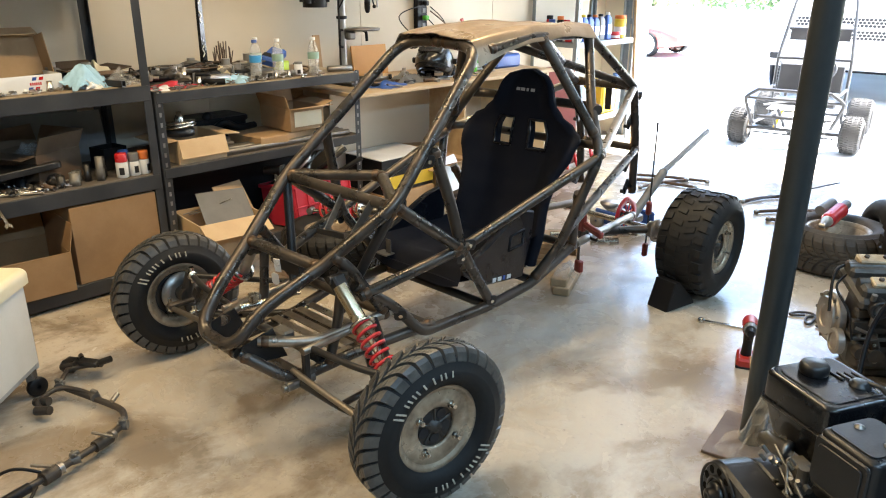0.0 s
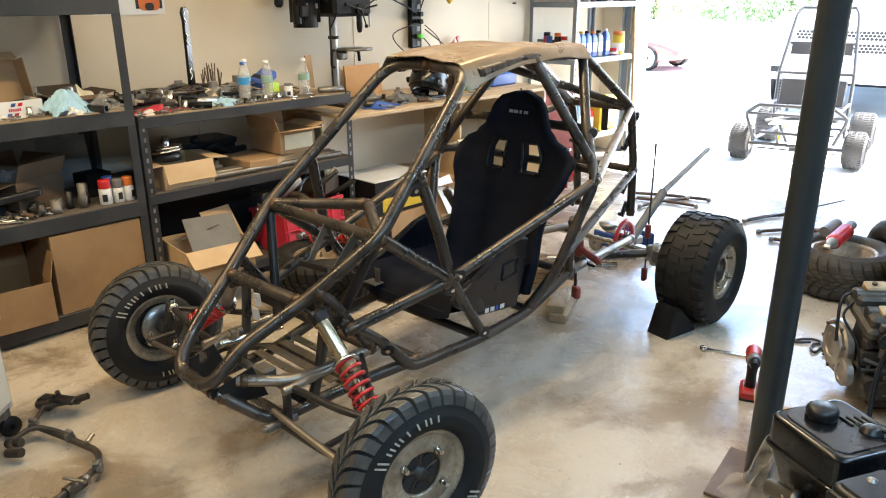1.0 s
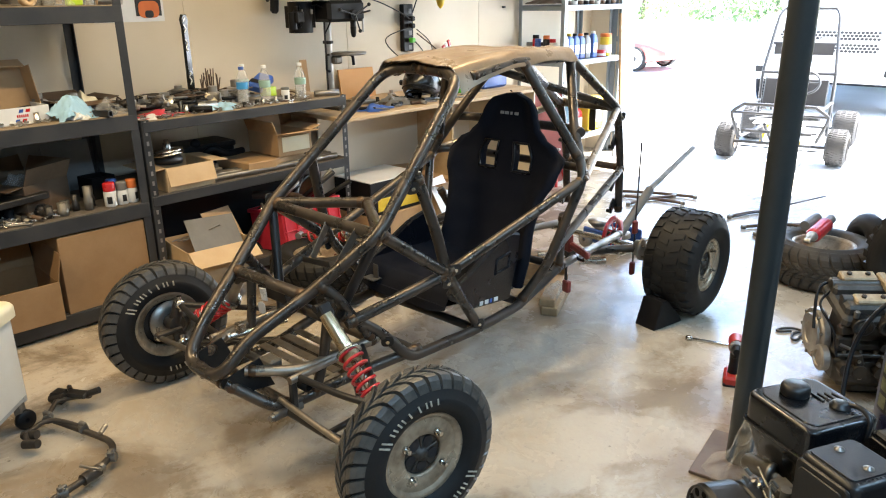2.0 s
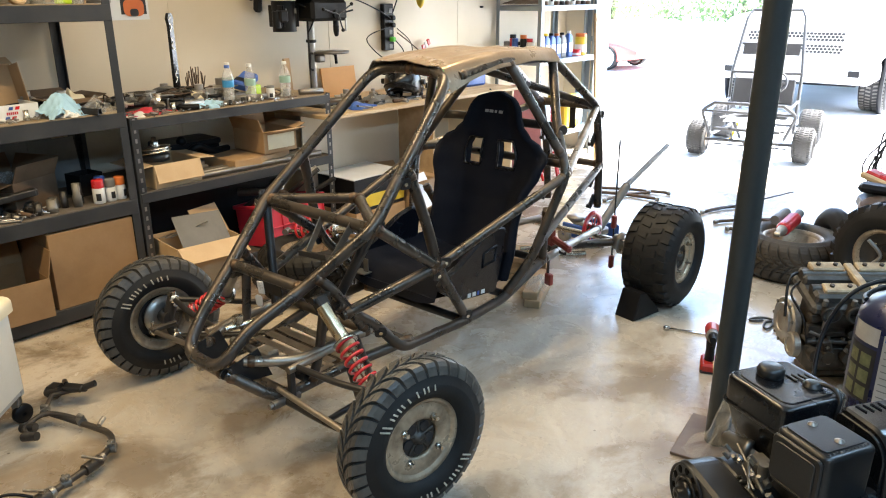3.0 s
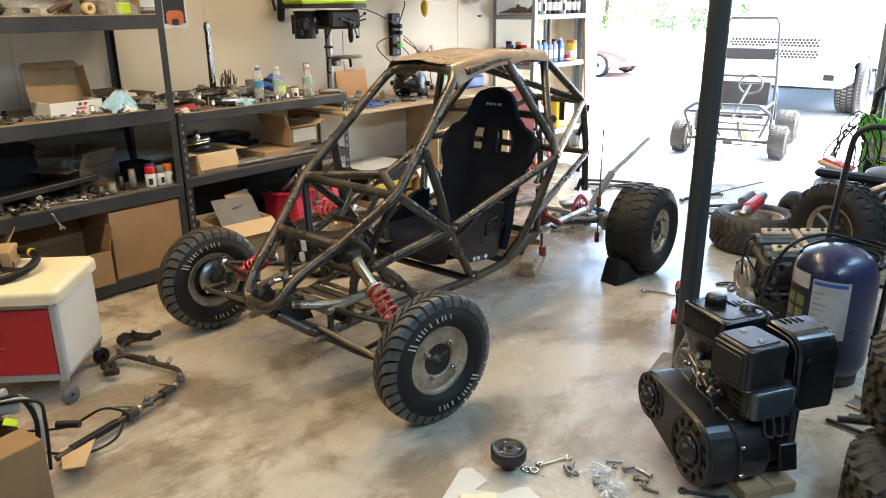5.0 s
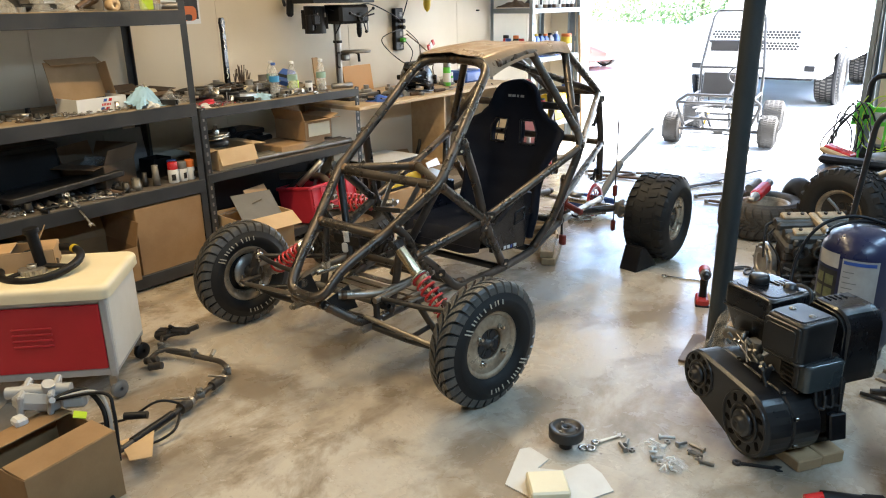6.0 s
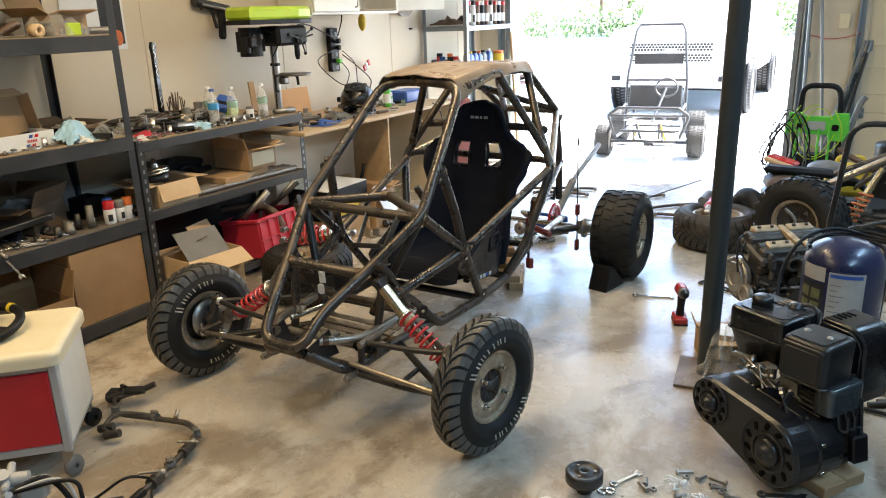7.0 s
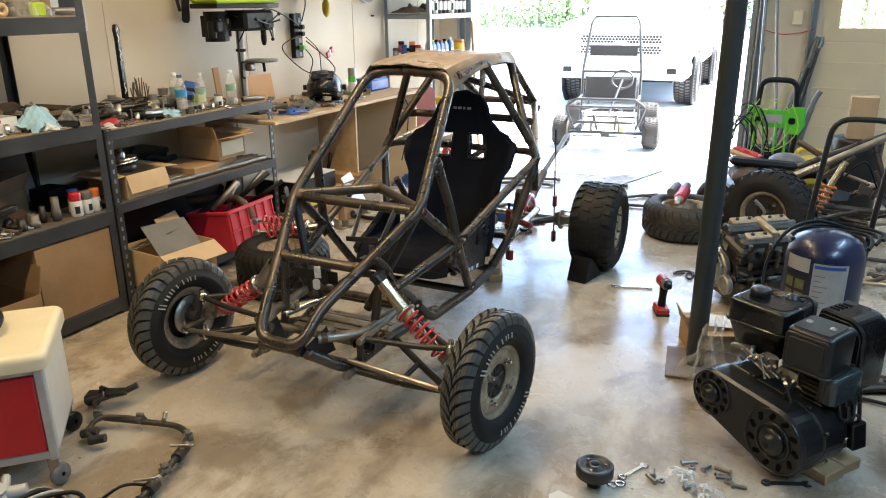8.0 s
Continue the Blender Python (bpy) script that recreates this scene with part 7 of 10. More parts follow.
cord([(-3.50, 4.60, 1.35), (-3.44, 4.40, 1.42), (-3.40, 4.10, 1.50), (-3.30, 3.80, 1.46)], 0.005, M_BLACK, "black cord from the drill press to the strip")
cord([(-3.50, 4.61, 1.30), (-3.46, 4.30, 1.22), (-3.40, 4.45, 1.05), (-3.25, 4.5, 0.99), (-3.12, 4.3, 0.95), (-3.05, 4.0, BT + 0.01), (-3.1, 3.8, BT + 0.01)], 0.004, M_BLACK, "thin black cord drooping onto the bench")
cord([(-3.50, 4.63, 1.20), (-3.49, 4.72, 1.10), (-3.47, 4.64, 0.98), (-3.45, 4.60, BT + 0.01)], 0.004, M_BLACK, "black cord hanging down the wall")
cord([(-3.50, 4.66, 1.25), (-3.45, 4.80, 1.14), (-3.42, 4.92, 1.03), (-3.40, 4.88, 0.95), (-3.3, 4.80, BT + 0.01)], 0.005, M_RUST, "brown cord looping from the strip")
cord([(-3.50, 4.62, 1.40), (-3.5, 4.68, 1.52), (-3.52, 4.70, 1.58)], 0.005, M_BLACK, "black cord up to the cupboard")
cord([(-3.50, 4.66, 1.28), (-3.47, 4.78, 1.17), (-3.44, 4.76, 1.02), (-3.3, 4.6, BT + 0.01)], 0.0035, M_BLACK, "thin looping black cord")
cord([(-2.86, 5.0, BT + 0.01), (-2.80, 5.04, 0.74), (-2.83, 5.08, 0.5), (-2.9, 5.1, 0.25)], 0.005, M_BLACK, "black cord hanging off the bench end")
wc = thing("wire_clips", pose(-3.53, 4.98, 1.12), "red and white clips on cords by the wall", "clips")
for k in range(3):
    part("clip", G().box((0.02, 0.03, 0.05), pose(0.01, 0.03 * k, 0.02 * k, 20, 0, 0), 0.005), M_RED if k != 1 else M_LABEL, wc)
# hanging yellow gun, wall-hung driver, poster, round thing by the cupboard
hg = thing("spray_gun", pose(-3.40, 4.82, 1.48), "yellow teardrop cup hanging under the cupboard", "spray gun")
part("cup", G().lathe([(0.003, -0.055), (0.022, -0.035), (0.032, 0.0), (0.032, 0.05), (0.015, 0.08)], 18), M_YELLOW, hg)
wg = thing("rivet_gun", pose(-3.56, 3.34, 1.56), "dark air tool with a grip hanging on the wall", "air tool")
part("barrel", G().box((0.05, 0.30, 0.055), pose(0.03, 0.01, 0.075, -10, 0, 0), 0.012).rod((0.03, -0.13, 0.11), (0.03, -0.08, 0.10), 0.036).rod((0.03, 0.13, 0.05), (0.03, 0.19, 0.04), 0.024), M_BLKSTEEL, wg)
part("slide", G().rod((0.062, -0.10, 0.085), (0.062, 0.14, 0.045), 0.008), M_STEEL, wg)
part("grip", G().box((0.042, 0.060, 0.19), pose(0.03, 0.085, -0.045, -6, 0, 0), 0.016), M_BLACK, wg)
part("lever", G().box((0.02, 0.022, 0.13), pose(0.034, 0.015, -0.005, 14, 0, 0), 0.006), M_BLKSTEEL, wg)
part("hook", G().rod((0.0, -0.1, 0.2), (0.03, -0.08, 0.05), 0.006), M_RUST, wg)
ps2 = thing("poster", pose(-3.566, 2.49, 1.396), "small poster of an orange-red vehicle pinned on the wall", "poster")
part("sheet", G().box((0.002, 0.40, 0.52), pose(0.001, 0.0, 0.26), 0), M_LABEL, ps2)
part("picture", G().box((0.002, 0.15, 0.30), pose(0.003, 0.11, 0.18), 0), M_INK, ps2)
part("picture", G().prism(rounded(0.12, 0.09, 0.03, 3), 0.002, pose(0.0045, 0.11, 0.065, 90, 0, 90), 0), M_ORANGE, ps2)
part("picture", G().prism(rounded(0.05, 0.04, 0.015, 3), 0.002, pose(0.0055, 0.11, 0.04, 90, 0, 90), 0), M_INK, ps2)
solo("round_pan", G().lathe([(0.001, 0), (0.17, 0.0), (0.19, 0.02), (0.19, 0.05), (0.185, 0.05), (0.18, 0.02), (0.001, 0.012)], 36, ALONG_X), M_STEEL, pose(-3.55, 5.62, 1.72), "round metal pan hung on the wall", "pan")
solo("coat_hook", G().rod((0, 0, 0), (0.03, 0, 0.0), 0.008), M_BLKSTEEL, pose(-3.57, 5.78, 1.42), "small dark hook on the wall", "hook")

# --- far shelf contents ---
S1, S2, S3 = 0.970, 1.430, 0.305
for k, (y, x, w, d, h, body, cap) in enumerate(((6.10, -3.14, 0.055, 0.07, 0.24, M_LABEL, M_RED), (6.19, -3.15, 0.06, 0.09, 0.22, M_BPLAST, M_YELLOW), (6.28, -3.15, 0.06, 0.09, 0.22, M_BPLAST, M_BLACK), (6.37, -3.15, 0.06, 0.09, 0.215, M_BPLAST, M_ORANGE), (6.46, -3.15, 0.06, 0.09, 0.22, M_GREY, M_BLACK), (6.56, -3.14, 0.06, 0.08, 0.23, M_BPLAST, M_LABEL), (6.64, -3.2, 0.06, 0.08, 0.21, M_LBLUE, M_LABEL))):
    jug(pose(x, y, S1, 0, 0, 90), d, w, h, body, cap, ("white spray bottle with a red trigger" if k == 0 else "upright plastic oil bottle on the shelf"))
can("parts_jar", pose(-3.15, 6.80, S1), 0.055, 0.20, M_YELLOW, M_ORANGE, "clear jar of yellow stuff with an orange lid", "shelf cans", 0.03)
can("tin", pose(-3.13, 6.68, S1), 0.05, 0.06, M_RED, M_RED, "low red tin on the shelf", "shelf cans", 0.01)
for k in range(7):
    can("spray_can", pose(-3.20 - 0.045 * k, 6.05 + 0.03 * (k % 2), S1), 0.030, 0.15 + 0.03 * (k % 3), (M_RED, M_LABEL, M_BLACK, M_LABEL, M_BPLAST, M_RED, M_STEEL)[k], (M_LABEL, M_RED, M_ORANGE, M_BLACK, M_BPLAST, M_BLACK, M_GREY)[k], "spray can in a crowded shelf row", "shelf cans", 0.03)
for k in range(9):
    can("spray_can", pose(-3.13, 6.12 + 0.09 * k, S2), 0.033, 0.22, (M_RUST, M_LABEL, M_RUST, M_BLACK)[k % 4], (M_RED, M_BLACK, M_RED, M_LABEL)[k % 4], "spray can on the upper shelf", "shelf cans", 0.035)
for k in range(3):
    solo("glove_bundle", m_cloth(0.24, 0.3, 0.09, 60 + k), (M_CARDD, M_BLKSTEEL, M_RUST)[k], pose(-3.33, 6.1 + 0.25 * k, S2 + 0.01, 0, 0, 40 * k), "heap of leather gloves and straps", "gloves", "gloves on the shelf")
jb = thing("detergent_box", pose(-3.20, 6.62, S3, 0, 0, 4), "big yellow detergent tub with a blue label", "tub")
part("tub", G().box((0.22, 0.30, 0.30), pose(0, 0, 0.15), 0.02), M_YELLOW, jb)
part("tub_label", G().box((0.003, 0.14, 0.16), pose(0.112, 0, 0.16), 0.0005), M_LABEL, jb)
for k, (y, body, cap, h) in enumerate(((6.12, M_LABEL, M_BPLAST, 0.26), (6.26, M_LBLUE, M_LABEL, 0.30), (6.40, M_RED, M_BLACK, 0.24), (6.84, M_LBLUE, M_BPLAST, 0.34))):
    jug(pose(-3.18, y, S3, 0, 0, 90), 0.11, 0.08, h, body, cap, "large plastic cleaner bottle on the low shelf")
solo("red_canister", G().box((0.2, 0.14, 0.30), pose(0, 0, 0.15), 0.03), M_RED, pose(-3.38, 6.2, S3), "red fuel canister on the low shelf", "canister")
for k, y in enumerate((5.62, 5.9)):
    js_ = thing("jack_stand", pose(-2.86, y, 0, 0, 0, 30 * k), "red ratchet jack stand on the floor", "jack stand", "jack stands")
    for a in range(4):
        c, s_ = math.cos(radians(45 + 90 * a)), math.sin(radians(45 + 90 * a))
        part("leg", G().rod((0.10 * c, 0.10 * s_, 0), (0.03 * c, 0.03 * s_, 0.22), 0.012), M_RED, js_)
    part("pillar", G().rod((0, 0, 0.15), (0, 0, 0.30), 0.02).box((0.09, 0.03, 0.02), pose(0, 0, 0.30), 0.005), M_STEEL, js_)
solo("creeper_board", G().prism(rounded(0.30, 0.80, 0.05, 4), 0.022, None, 0.004), mat("dusty_red_board", (0.30, 0.085, 0.075), 0.6, scale=4, col2=(0.20, 0.07, 0.06), bump=0.1), pose(-2.96, 5.62, 0.41, 82, 0, 62), "dusty red creeper board leaning upright", "creeper")
solo("broom_stick", G().rod((0, 0, 0.0), (-0.12, 0.06, 1.35), 0.014), M_WOOD, pose(-2.88, 6.72, 0), "wooden stick leaning on the far shelf", "stick")
solo("dark_canister", G().lathe([(0.11, 0), (0.12, 0.01), (0.12, 0.30), (0.10, 0.34), (0.03, 0.36), (0.03, 0.39), (0.001, 0.39)], 22), M_BLACK, pose(-3.2, 5.62, 0), "black canister on the floor by the far shelf", "canister")
solo("blue_cloth", m_cloth(0.26, 0.3, 0.14, 71), M_BPLAST, pose(-2.92, 5.3, 0), "blue cloth heap on the floor", "cloth")

# ---- right of the buggy: engines, tank, wrecked frame ----
en = thing("small_engine", pose(0.2, 2.2, 0, 0, 0, -37), "black single-cylinder engine with a belt drive cover on wood", "engine")


def two_circles(xa, za, ra, xb, zb, rb, n=18):
    """The outline of a belt round two pulleys, in x and z."""
    d = math.hypot(xb - xa, zb - za)
    th0 = math.degrees(math.atan2(zb - za, xb - xa))
    off = math.degrees(math.acos((ra - rb) / d))
    return arc(xb, zb, rb, th0 - off, th0 + off, n) + arc(xa, za, ra, th0 + off, th0 + 360 - off, n)


XZ = Matrix(((1, 0, 0, 0), (0, 0, -1, 0), (0, 1, 0, 0), (0, 0, 0, 1)))
outl = two_circles(0.127, 0.150, 0.118, -0.144, 0.196, 0.088)
cv = part("drive_cover", G().prism(outl, 0.105, pose(0, -0.035, 0) @ XZ, 0.012), M_ENGINE, en, "black moulded belt drive cover")
inner = two_circles(0.127, 0.150, 0.112, -0.144, 0.196, 0.082)
part("cover_back", G().prism(inner, 0.115, pose(0, 0.078, 0) @ XZ, 0.010), M_ENGINE, cv)
for cx_, cz_, r in ((0.127, 0.150, 0.118), (-0.144, 0.196, 0.088)):
    face = pose(cx_, -0.139, cz_, 90, 0, 0)
    part("cover_boss", G().lathe([(r * 0.40, 0), (r * 0.40, 0.012), (r * 0.34, 0.018), (r * 0.24, 0.018), (r * 0.22, 0.032), (r * 0.10, 0.035), (0.001, 0.024)], 24, face).lathe([(r * 0.58, 0), (r * 0.58, 0.007), (r * 0.49, 0.007), (r * 0.49, 0)], 30, face).lathe([(r * 0.97, 0), (r * 0.95, 0.007), (r * 0.91, 0.007), (r * 0.89, 0)], 40, face), M_ENGINE, cv)
    for k in range(11):
        a = 2 * math.pi * k / 11
        part("vent_slot", G().prism(rounded(0.017, r * 0.24, 0.006, 3), 0.002, pose(cx_ + 0.74 * r * math.cos(a), -0.1395, cz_ + 0.74 * r * math.sin(a)) @ Matrix.Rotation(-a + math.pi / 2 + 0.6, 4, "Y") @ XZ, 0), M_HOLE, cv)
for dx, dz in ((0.0, 0.0), (0.075, -0.014)):
    part("cover_rib", G().box((0.012, 0.13, 0.009), pose(-0.055 + dx, -0.02, 0.274 + dz, 0, 10, 0), 0.003), M_ENGINE, cv)
for x, z in ((0.235, 0.205), (0.245, 0.11), (0.16, 0.262), (-0.08, 0.272)):
    part("cover_bolt", G().rod((x, -0.036, z), (x, -0.022, z), 0.007, seg=6), M_CHROME, cv)
part("crankcase", G().box((0.24, 0.20, 0.24), pose(0.05, 0.14, 0.18), 0.03).box((0.12, 0.15, 0.10), pose(0.11, 0.10, 0.32), 0.02), M_ENGINE, en, "black cast crankcase")
for k in range(5):
    part("cooling_fin", G().box((0.09, 0.15, 0.006), pose(0.13, 0.09, 0.262 + 0.018 * k), 0.002), M_BLKSTEEL, en)
TURN = 9
TM = pose(-0.154, 0.135, 0, 0, 0, TURN)
tk = part("fuel_tank", soft_box(0.232, 0.222, 0.078, 0.028, 0.012, TM @ pose(0, 0, 0.426)), M_BLKGLOSS, en, "black pressed steel fuel tank")
part("tank_base", soft_box(0.228, 0.218, 0.110, 0.028, 0.004, TM @ pose(0, 0, 0.312), 0.76), M_BLKGLOSS, tk)
part("tank_seam", G().prism(rounded(0.246, 0.236, 0.032, 5), 0.007, TM @ pose(0, 0, 0.419), 0.002), M_BLKGLOSS, tk)
part("tank_panel", G().prism(rounded(0.19, 0.18, 0.03, 5), 0.004, TM @ pose(0, 0, 0.503), 0.002), M_BLKGLOSS, tk)
for k in range(4):
    part("tank_rib", G().box((0.045, 0.010, 0.005), TM @ pose(-0.012 + 0.006 * k, 0.028 + 0.018 * k, 0.509), 0.002), M_BLKGLOSS, tk)
part("fuel_cap", G().lathe([(0.034, 0), (0.037, 0.004), (0.037, 0.020), (0.033, 0.027), (0.028, 0.030), (0.001, 0.031)], 24, TM @ pose(-0.048, -0.012, 0.507)), M_ENGINE, tk)
part("tank_neck", G().lathe([(0.026, 0), (0.026, 0.006), (0.020, 0.008), (0.020, 0.013), (0.012, 0.016), (0.001, 0.016)], 18, TM @ pose(0.045, 0.045, 0.507)), M_ENGINE, tk)
part("fuel_line", G().tube(bent([TM @ Vector(q) for q in ((0.05, 0.06, 0.515), (0.085, 0.07, 0.522), (0.118, 0.07, 0.505), (0.124, 0.05, 0.43))], 0.02), 0.007, 8), M_ENGINE, tk)
FM = pose(0.105, 0.056, 0, 0, 0, TURN)
af = part("air_filter", soft_box(0.160, 0.162, 0.138, 0.022, 0.014, FM @ pose(0, 0, 0.374), 0.97), M_ENGINE, en, "black ribbed air filter box")
part("filter_lid", G().prism(rounded(0.128, 0.132, 0.016, 4), 0.004, FM @ pose(-0.006, 0, 0.5115), 0.001), M_ENGINE, af)
part("filter_base", G().prism(rounded(0.170, 0.168, 0.024, 4), 0.010, FM @ pose(0, 0, 0.366), 0.003), M_ENGINE, af)
part("filter_front", G().prism(rounded(0.148, 0.122, 0.014, 4), 0.010, FM @ pose(-0.002, -0.080, 0.440) @ XZ, 0.004).prism(rounded(0.120, 0.094, 0.012, 4), 0.005, FM @ pose(-0.002, -0.089, 0.440) @ XZ, 0.002), M_ENGINE, af)
for x in (-0.046, 0.034):
    part("filter_bolt", G().lathe([(0.012, 0), (0.012, 0.002), (0.007, 0.003), (0.007, 0.005), (0.001, 0.006)], 14, FM @ pose(x, 0.002, 0.5155)), M_STEEL, af)
for k in range(12):
    part("rib", G().box((0.020, 0.004, 0.006), FM @ pose(0.069, -0.060 + 0.011 * k, 0.507, 0, 32, 0), 0.001), M_ENGINE, af)
hood = [(0.004, 0.262), (0.168, 0.262), (0.172, 0.30)] + arc(0.102, 0.448, 0.070, -10, 84, 9) + [(0.016, 0.520), (0.006, 0.514), (0.0, 0.500)]
mf = part("muffler_guard", G().prism(hood, 0.152, pose(-0.012, 0.328, 0, 0, 0, 4) @ XZ, 0.008), M_BLKGLOSS, en, "black slotted muffler guard")
part("guard_flange", G().prism([(x * 0.93 + 0.006, 0.262 + (z - 0.262) * 0.95) for x, z in hood], 0.012, pose(-0.004, 0.178, 0, 0, 0, 4) @ XZ, 0.003), M_BLKGLOSS, mf)
for k in range(4):
    part("slot", G().prism(rounded(0.034, 0.006, 0.0028, 3), 0.0015, pose(0.032, 0.212 + 0.022 * k, 0.5202, 0, 0, 8), 0), M_HOLE, mf)
part("starter", G().lathe([(0.001, 0), (0.018, 0), (0.018, 0.008), (0.024, 0.008), (0.024, 0.070), (0.028, 0.070), (0.028, 0.084), (0.001, 0.084)], 20, aim(Vector((-0.202, -0.003, 0.32)), Vector((-0.122, 0.036, 0.32)))), M_STEEL, en, "bright starter solenoid")
part("carburettor", G().box((0.055, 0.05, 0.05), pose(-0.04, 0.0, 0.335), 0.008).rod((0.0, -0.02, 0.30), (0.0, -0.02, 0.37), 0.014).rod((-0.07, -0.01, 0.33), (0.03, -0.02, 0.325), 0.009), M_CASTD, en)
part("linkage", G().rod((-0.12, -0.018, 0.352), (0.05, -0.05, 0.322), 0.004).rod((-0.05, -0.03, 0.36), (0.0, -0.055, 0.30), 0.004).rod((-0.10, -0.03, 0.335), (0.02, -0.055, 0.312), 0.003).box((0.06, 0.004, 0.022), pose(-0.03, -0.035, 0.33, 0, 20, 0), 0.001), M_STEEL, en)
re_ = random.Random(44)
for k in range(14):
    x, y = re_.uniform(-0.10, 0.10), re_.uniform(-0.065, -0.01)
    z = 0.345 - 0.25 * max(0.0, x) + re_.uniform(-0.015, 0.015)
    part("small_bolt", G().rod((x, y, z), (x + re_.uniform(-0.012, 0.012), y - 0.012, z + 0.016), re_.uniform(0.004, 0.007), seg=6), (M_CHROME, M_CASTD, M_STEEL)[k % 3], en)
part("throttle_lever", G().box((0.008, 0.03, 0.085), pose(0.095, -0.05, 0.295, 0, 18, 0), 0.003).rod((0.085, -0.065, 0.335), (0.12, -0.06, 0.255), 0.005), M_BLKSTEEL, en)
part("head_cover", soft_box(0.052, 0.162, 0.092, 0.018, 0.010, pose(0.182, 0.088, 0.279, 0, 0, 5)), M_SLATE, en, "glossy dark slate valve cover")
part("head_rim", G().prism(rounded(0.026, 0.178, 0.010, 3), 0.094, pose(0.158, 0.090, 0.278, 0, 0, 5), 0.004), M_BLKSTEEL, en)
for k in range(3):
    part("cable", G().tube(bent([(0.200, 0.06 + 0.032 * k, 0.285), (0.215, 0.06 + 0.032 * k, 0.225), (0.225, 0.085 + 0.032 * k, 0.215), (0.215, 0.09 + 0.030 * k, 0.262)], 0.02), 0.0055, 6), M_BLKSTEEL, en)
part("control_box", G().box((0.030, 0.058, 0.098), pose(0.232, 0.136, 0.152, 6, -4, -10), 0.005).tube(bent([(0.228, 0.142, 0.20), (0.215, 0.155, 0.235), (0.20, 0.160, 0.31)], 0.02), 0.007, 8), M_ENGINE, en, "black hanging switch box")
for x in (-0.02, 0.14):
    part("foot", G().box((0.05, 0.20, 0.02), pose(x, 0.12, 0.052), 0.003), M_BLKSTEEL, en)
timber(pose(0.2, 2.2, 0, 0, 0, -37) @ pose(0.11, 0.15, 0), (0.24, 0.09, 0.042), "rough pine block under the engine")
timber(pose(0.2, 2.2, 0, 0, 0, -37) @ pose(0.115, 0.045, 0, 0, 0, 3), (0.25, 0.10, 0.042), "rough pine block under the engine")

# upright tank with label, hose and cart handle
tn = thing("pressure_tank", pose(0.33, 3.15, 0) @ Matrix.Diagonal((0.915, 0.915, 0.90, 1)), "navy blue upright pressure tank with white labels and a black handle", "tank")
part("shell", G().lathe([(0.10, 0.03), (0.15, 0.05), (0.172, 0.10), (0.175, 0.14), (0.175, 0.50), (0.168, 0.55), (0.14, 0.60), (0.09, 0.628), (0.03, 0.638), (0.001, 0.639)], 44), M_BLUE, tn)
for a0, a1, z0, z1, ma in ((-106, -56, 0.25, 0.52, M_TANKLABEL), (-152, -111, 0.465, 0.535, M_TANKLABEL), (-152, -111, 0.23, 0.45, M_INK)):
    lb_ = part("label", G().sheet(lambda u, v, a0=a0, a1=a1, z0=z0, z1=z1: (0.1768 * math.cos(radians(a0 + (a1 - a0) * u)), 0.1768 * math.sin(radians(a0 + (a1 - a0) * u)), z0 + (z1 - z0) * v), 12, 1), ma, tn)
    if ma is M_TANKLABEL and z0 < 0.4:
        for k in range(8):
            part("print_bar", G().sheet(lambda u, v, k=k: (0.178 * math.cos(radians(-103 + (10 + 5 * (k % 3)) * u)), 0.178 * math.sin(radians(-103 + (10 + 5 * (k % 3)) * u)), 0.275 + 0.026 * k + 0.004 * v), 5, 1), M_GREY, lb_)
        part("print_bar", G().sheet(lambda u, v: (0.178 * math.cos(radians(-104 + 44 * u)), 0.178 * math.sin(radians(-104 + 44 * u)), 0.495 + 0.016 * v), 10, 1), M_BPLAST, lb_)
    if ma is M_INK:
        for k in range(6):
            part("print_block", G().sheet(lambda u, v, k=k: (0.178 * math.cos(radians(-150 + 19 * (k % 2) + 15 * u)), 0.178 * math.sin(radians(-150 + 19 * (k % 2) + 15 * u)), 0.243 + 0.066 * (k // 2) + 0.05 * v), 4, 1), M_OLIVE, lb_)
part("skirt", G().lathe([(0.14, 0.0), (0.15, 0.0), (0.15, 0.06), (0.14, 0.06), (0.14, 0.0)], 30), M_BLKSTEEL, tn)
part("handle", G().tube(bent([(-0.115, 0.195, 0.06), (-0.095, 0.195, 0.60), (-0.048, 0.180, 1.155), (0.23, 0.180, 1.155), (0.185, 0.195, 0.60), (0.165, 0.195, 0.06)], 0.09), 0.014, 12), M_BLKSTEEL, tn)
for z in (0.16, 0.42):
    part("handle_brace", G().rod((-0.11, 0.196, z), (0.17, 0.196, z), 0.010), M_BLKSTEEL, tn)
for k in range(4):
    pts = [((0.150 + 0.012 * k) * math.cos(radians(a)) + 0.012 * k, (0.135 + 0.006 * k) * math.sin(radians(a)) + 0.035, 0.555 + 0.012 * k + 0.022 * math.sin(radians(a + 20 * k)) + 0.008 * math.sin(radians(3 * a + 50 * k))) for a in range(-25, 215, 12)]
    solo("air_hose", G().tube(pts, 0.0085, 8), M_BLACK, pose(0.33, 3.15, -0.045), "black air hose looped over the tank", "hose", "hose loops")
solo("air_hose", G().tube(smooth_line([(0.40, 3.27, 0.565), (0.27, 3.20, 0.60), (0.16, 3.10, 0.56), (0.10, 3.04, 0.42), (0.11, 2.95, 0.25), (0.15, 2.87, 0.10), (0.18, 2.80, 0.012)]), 0.0075, 8), M_BLACK, pose(0, 0, 0), "black air hose hanging down the tank", "hose", "hose loops")

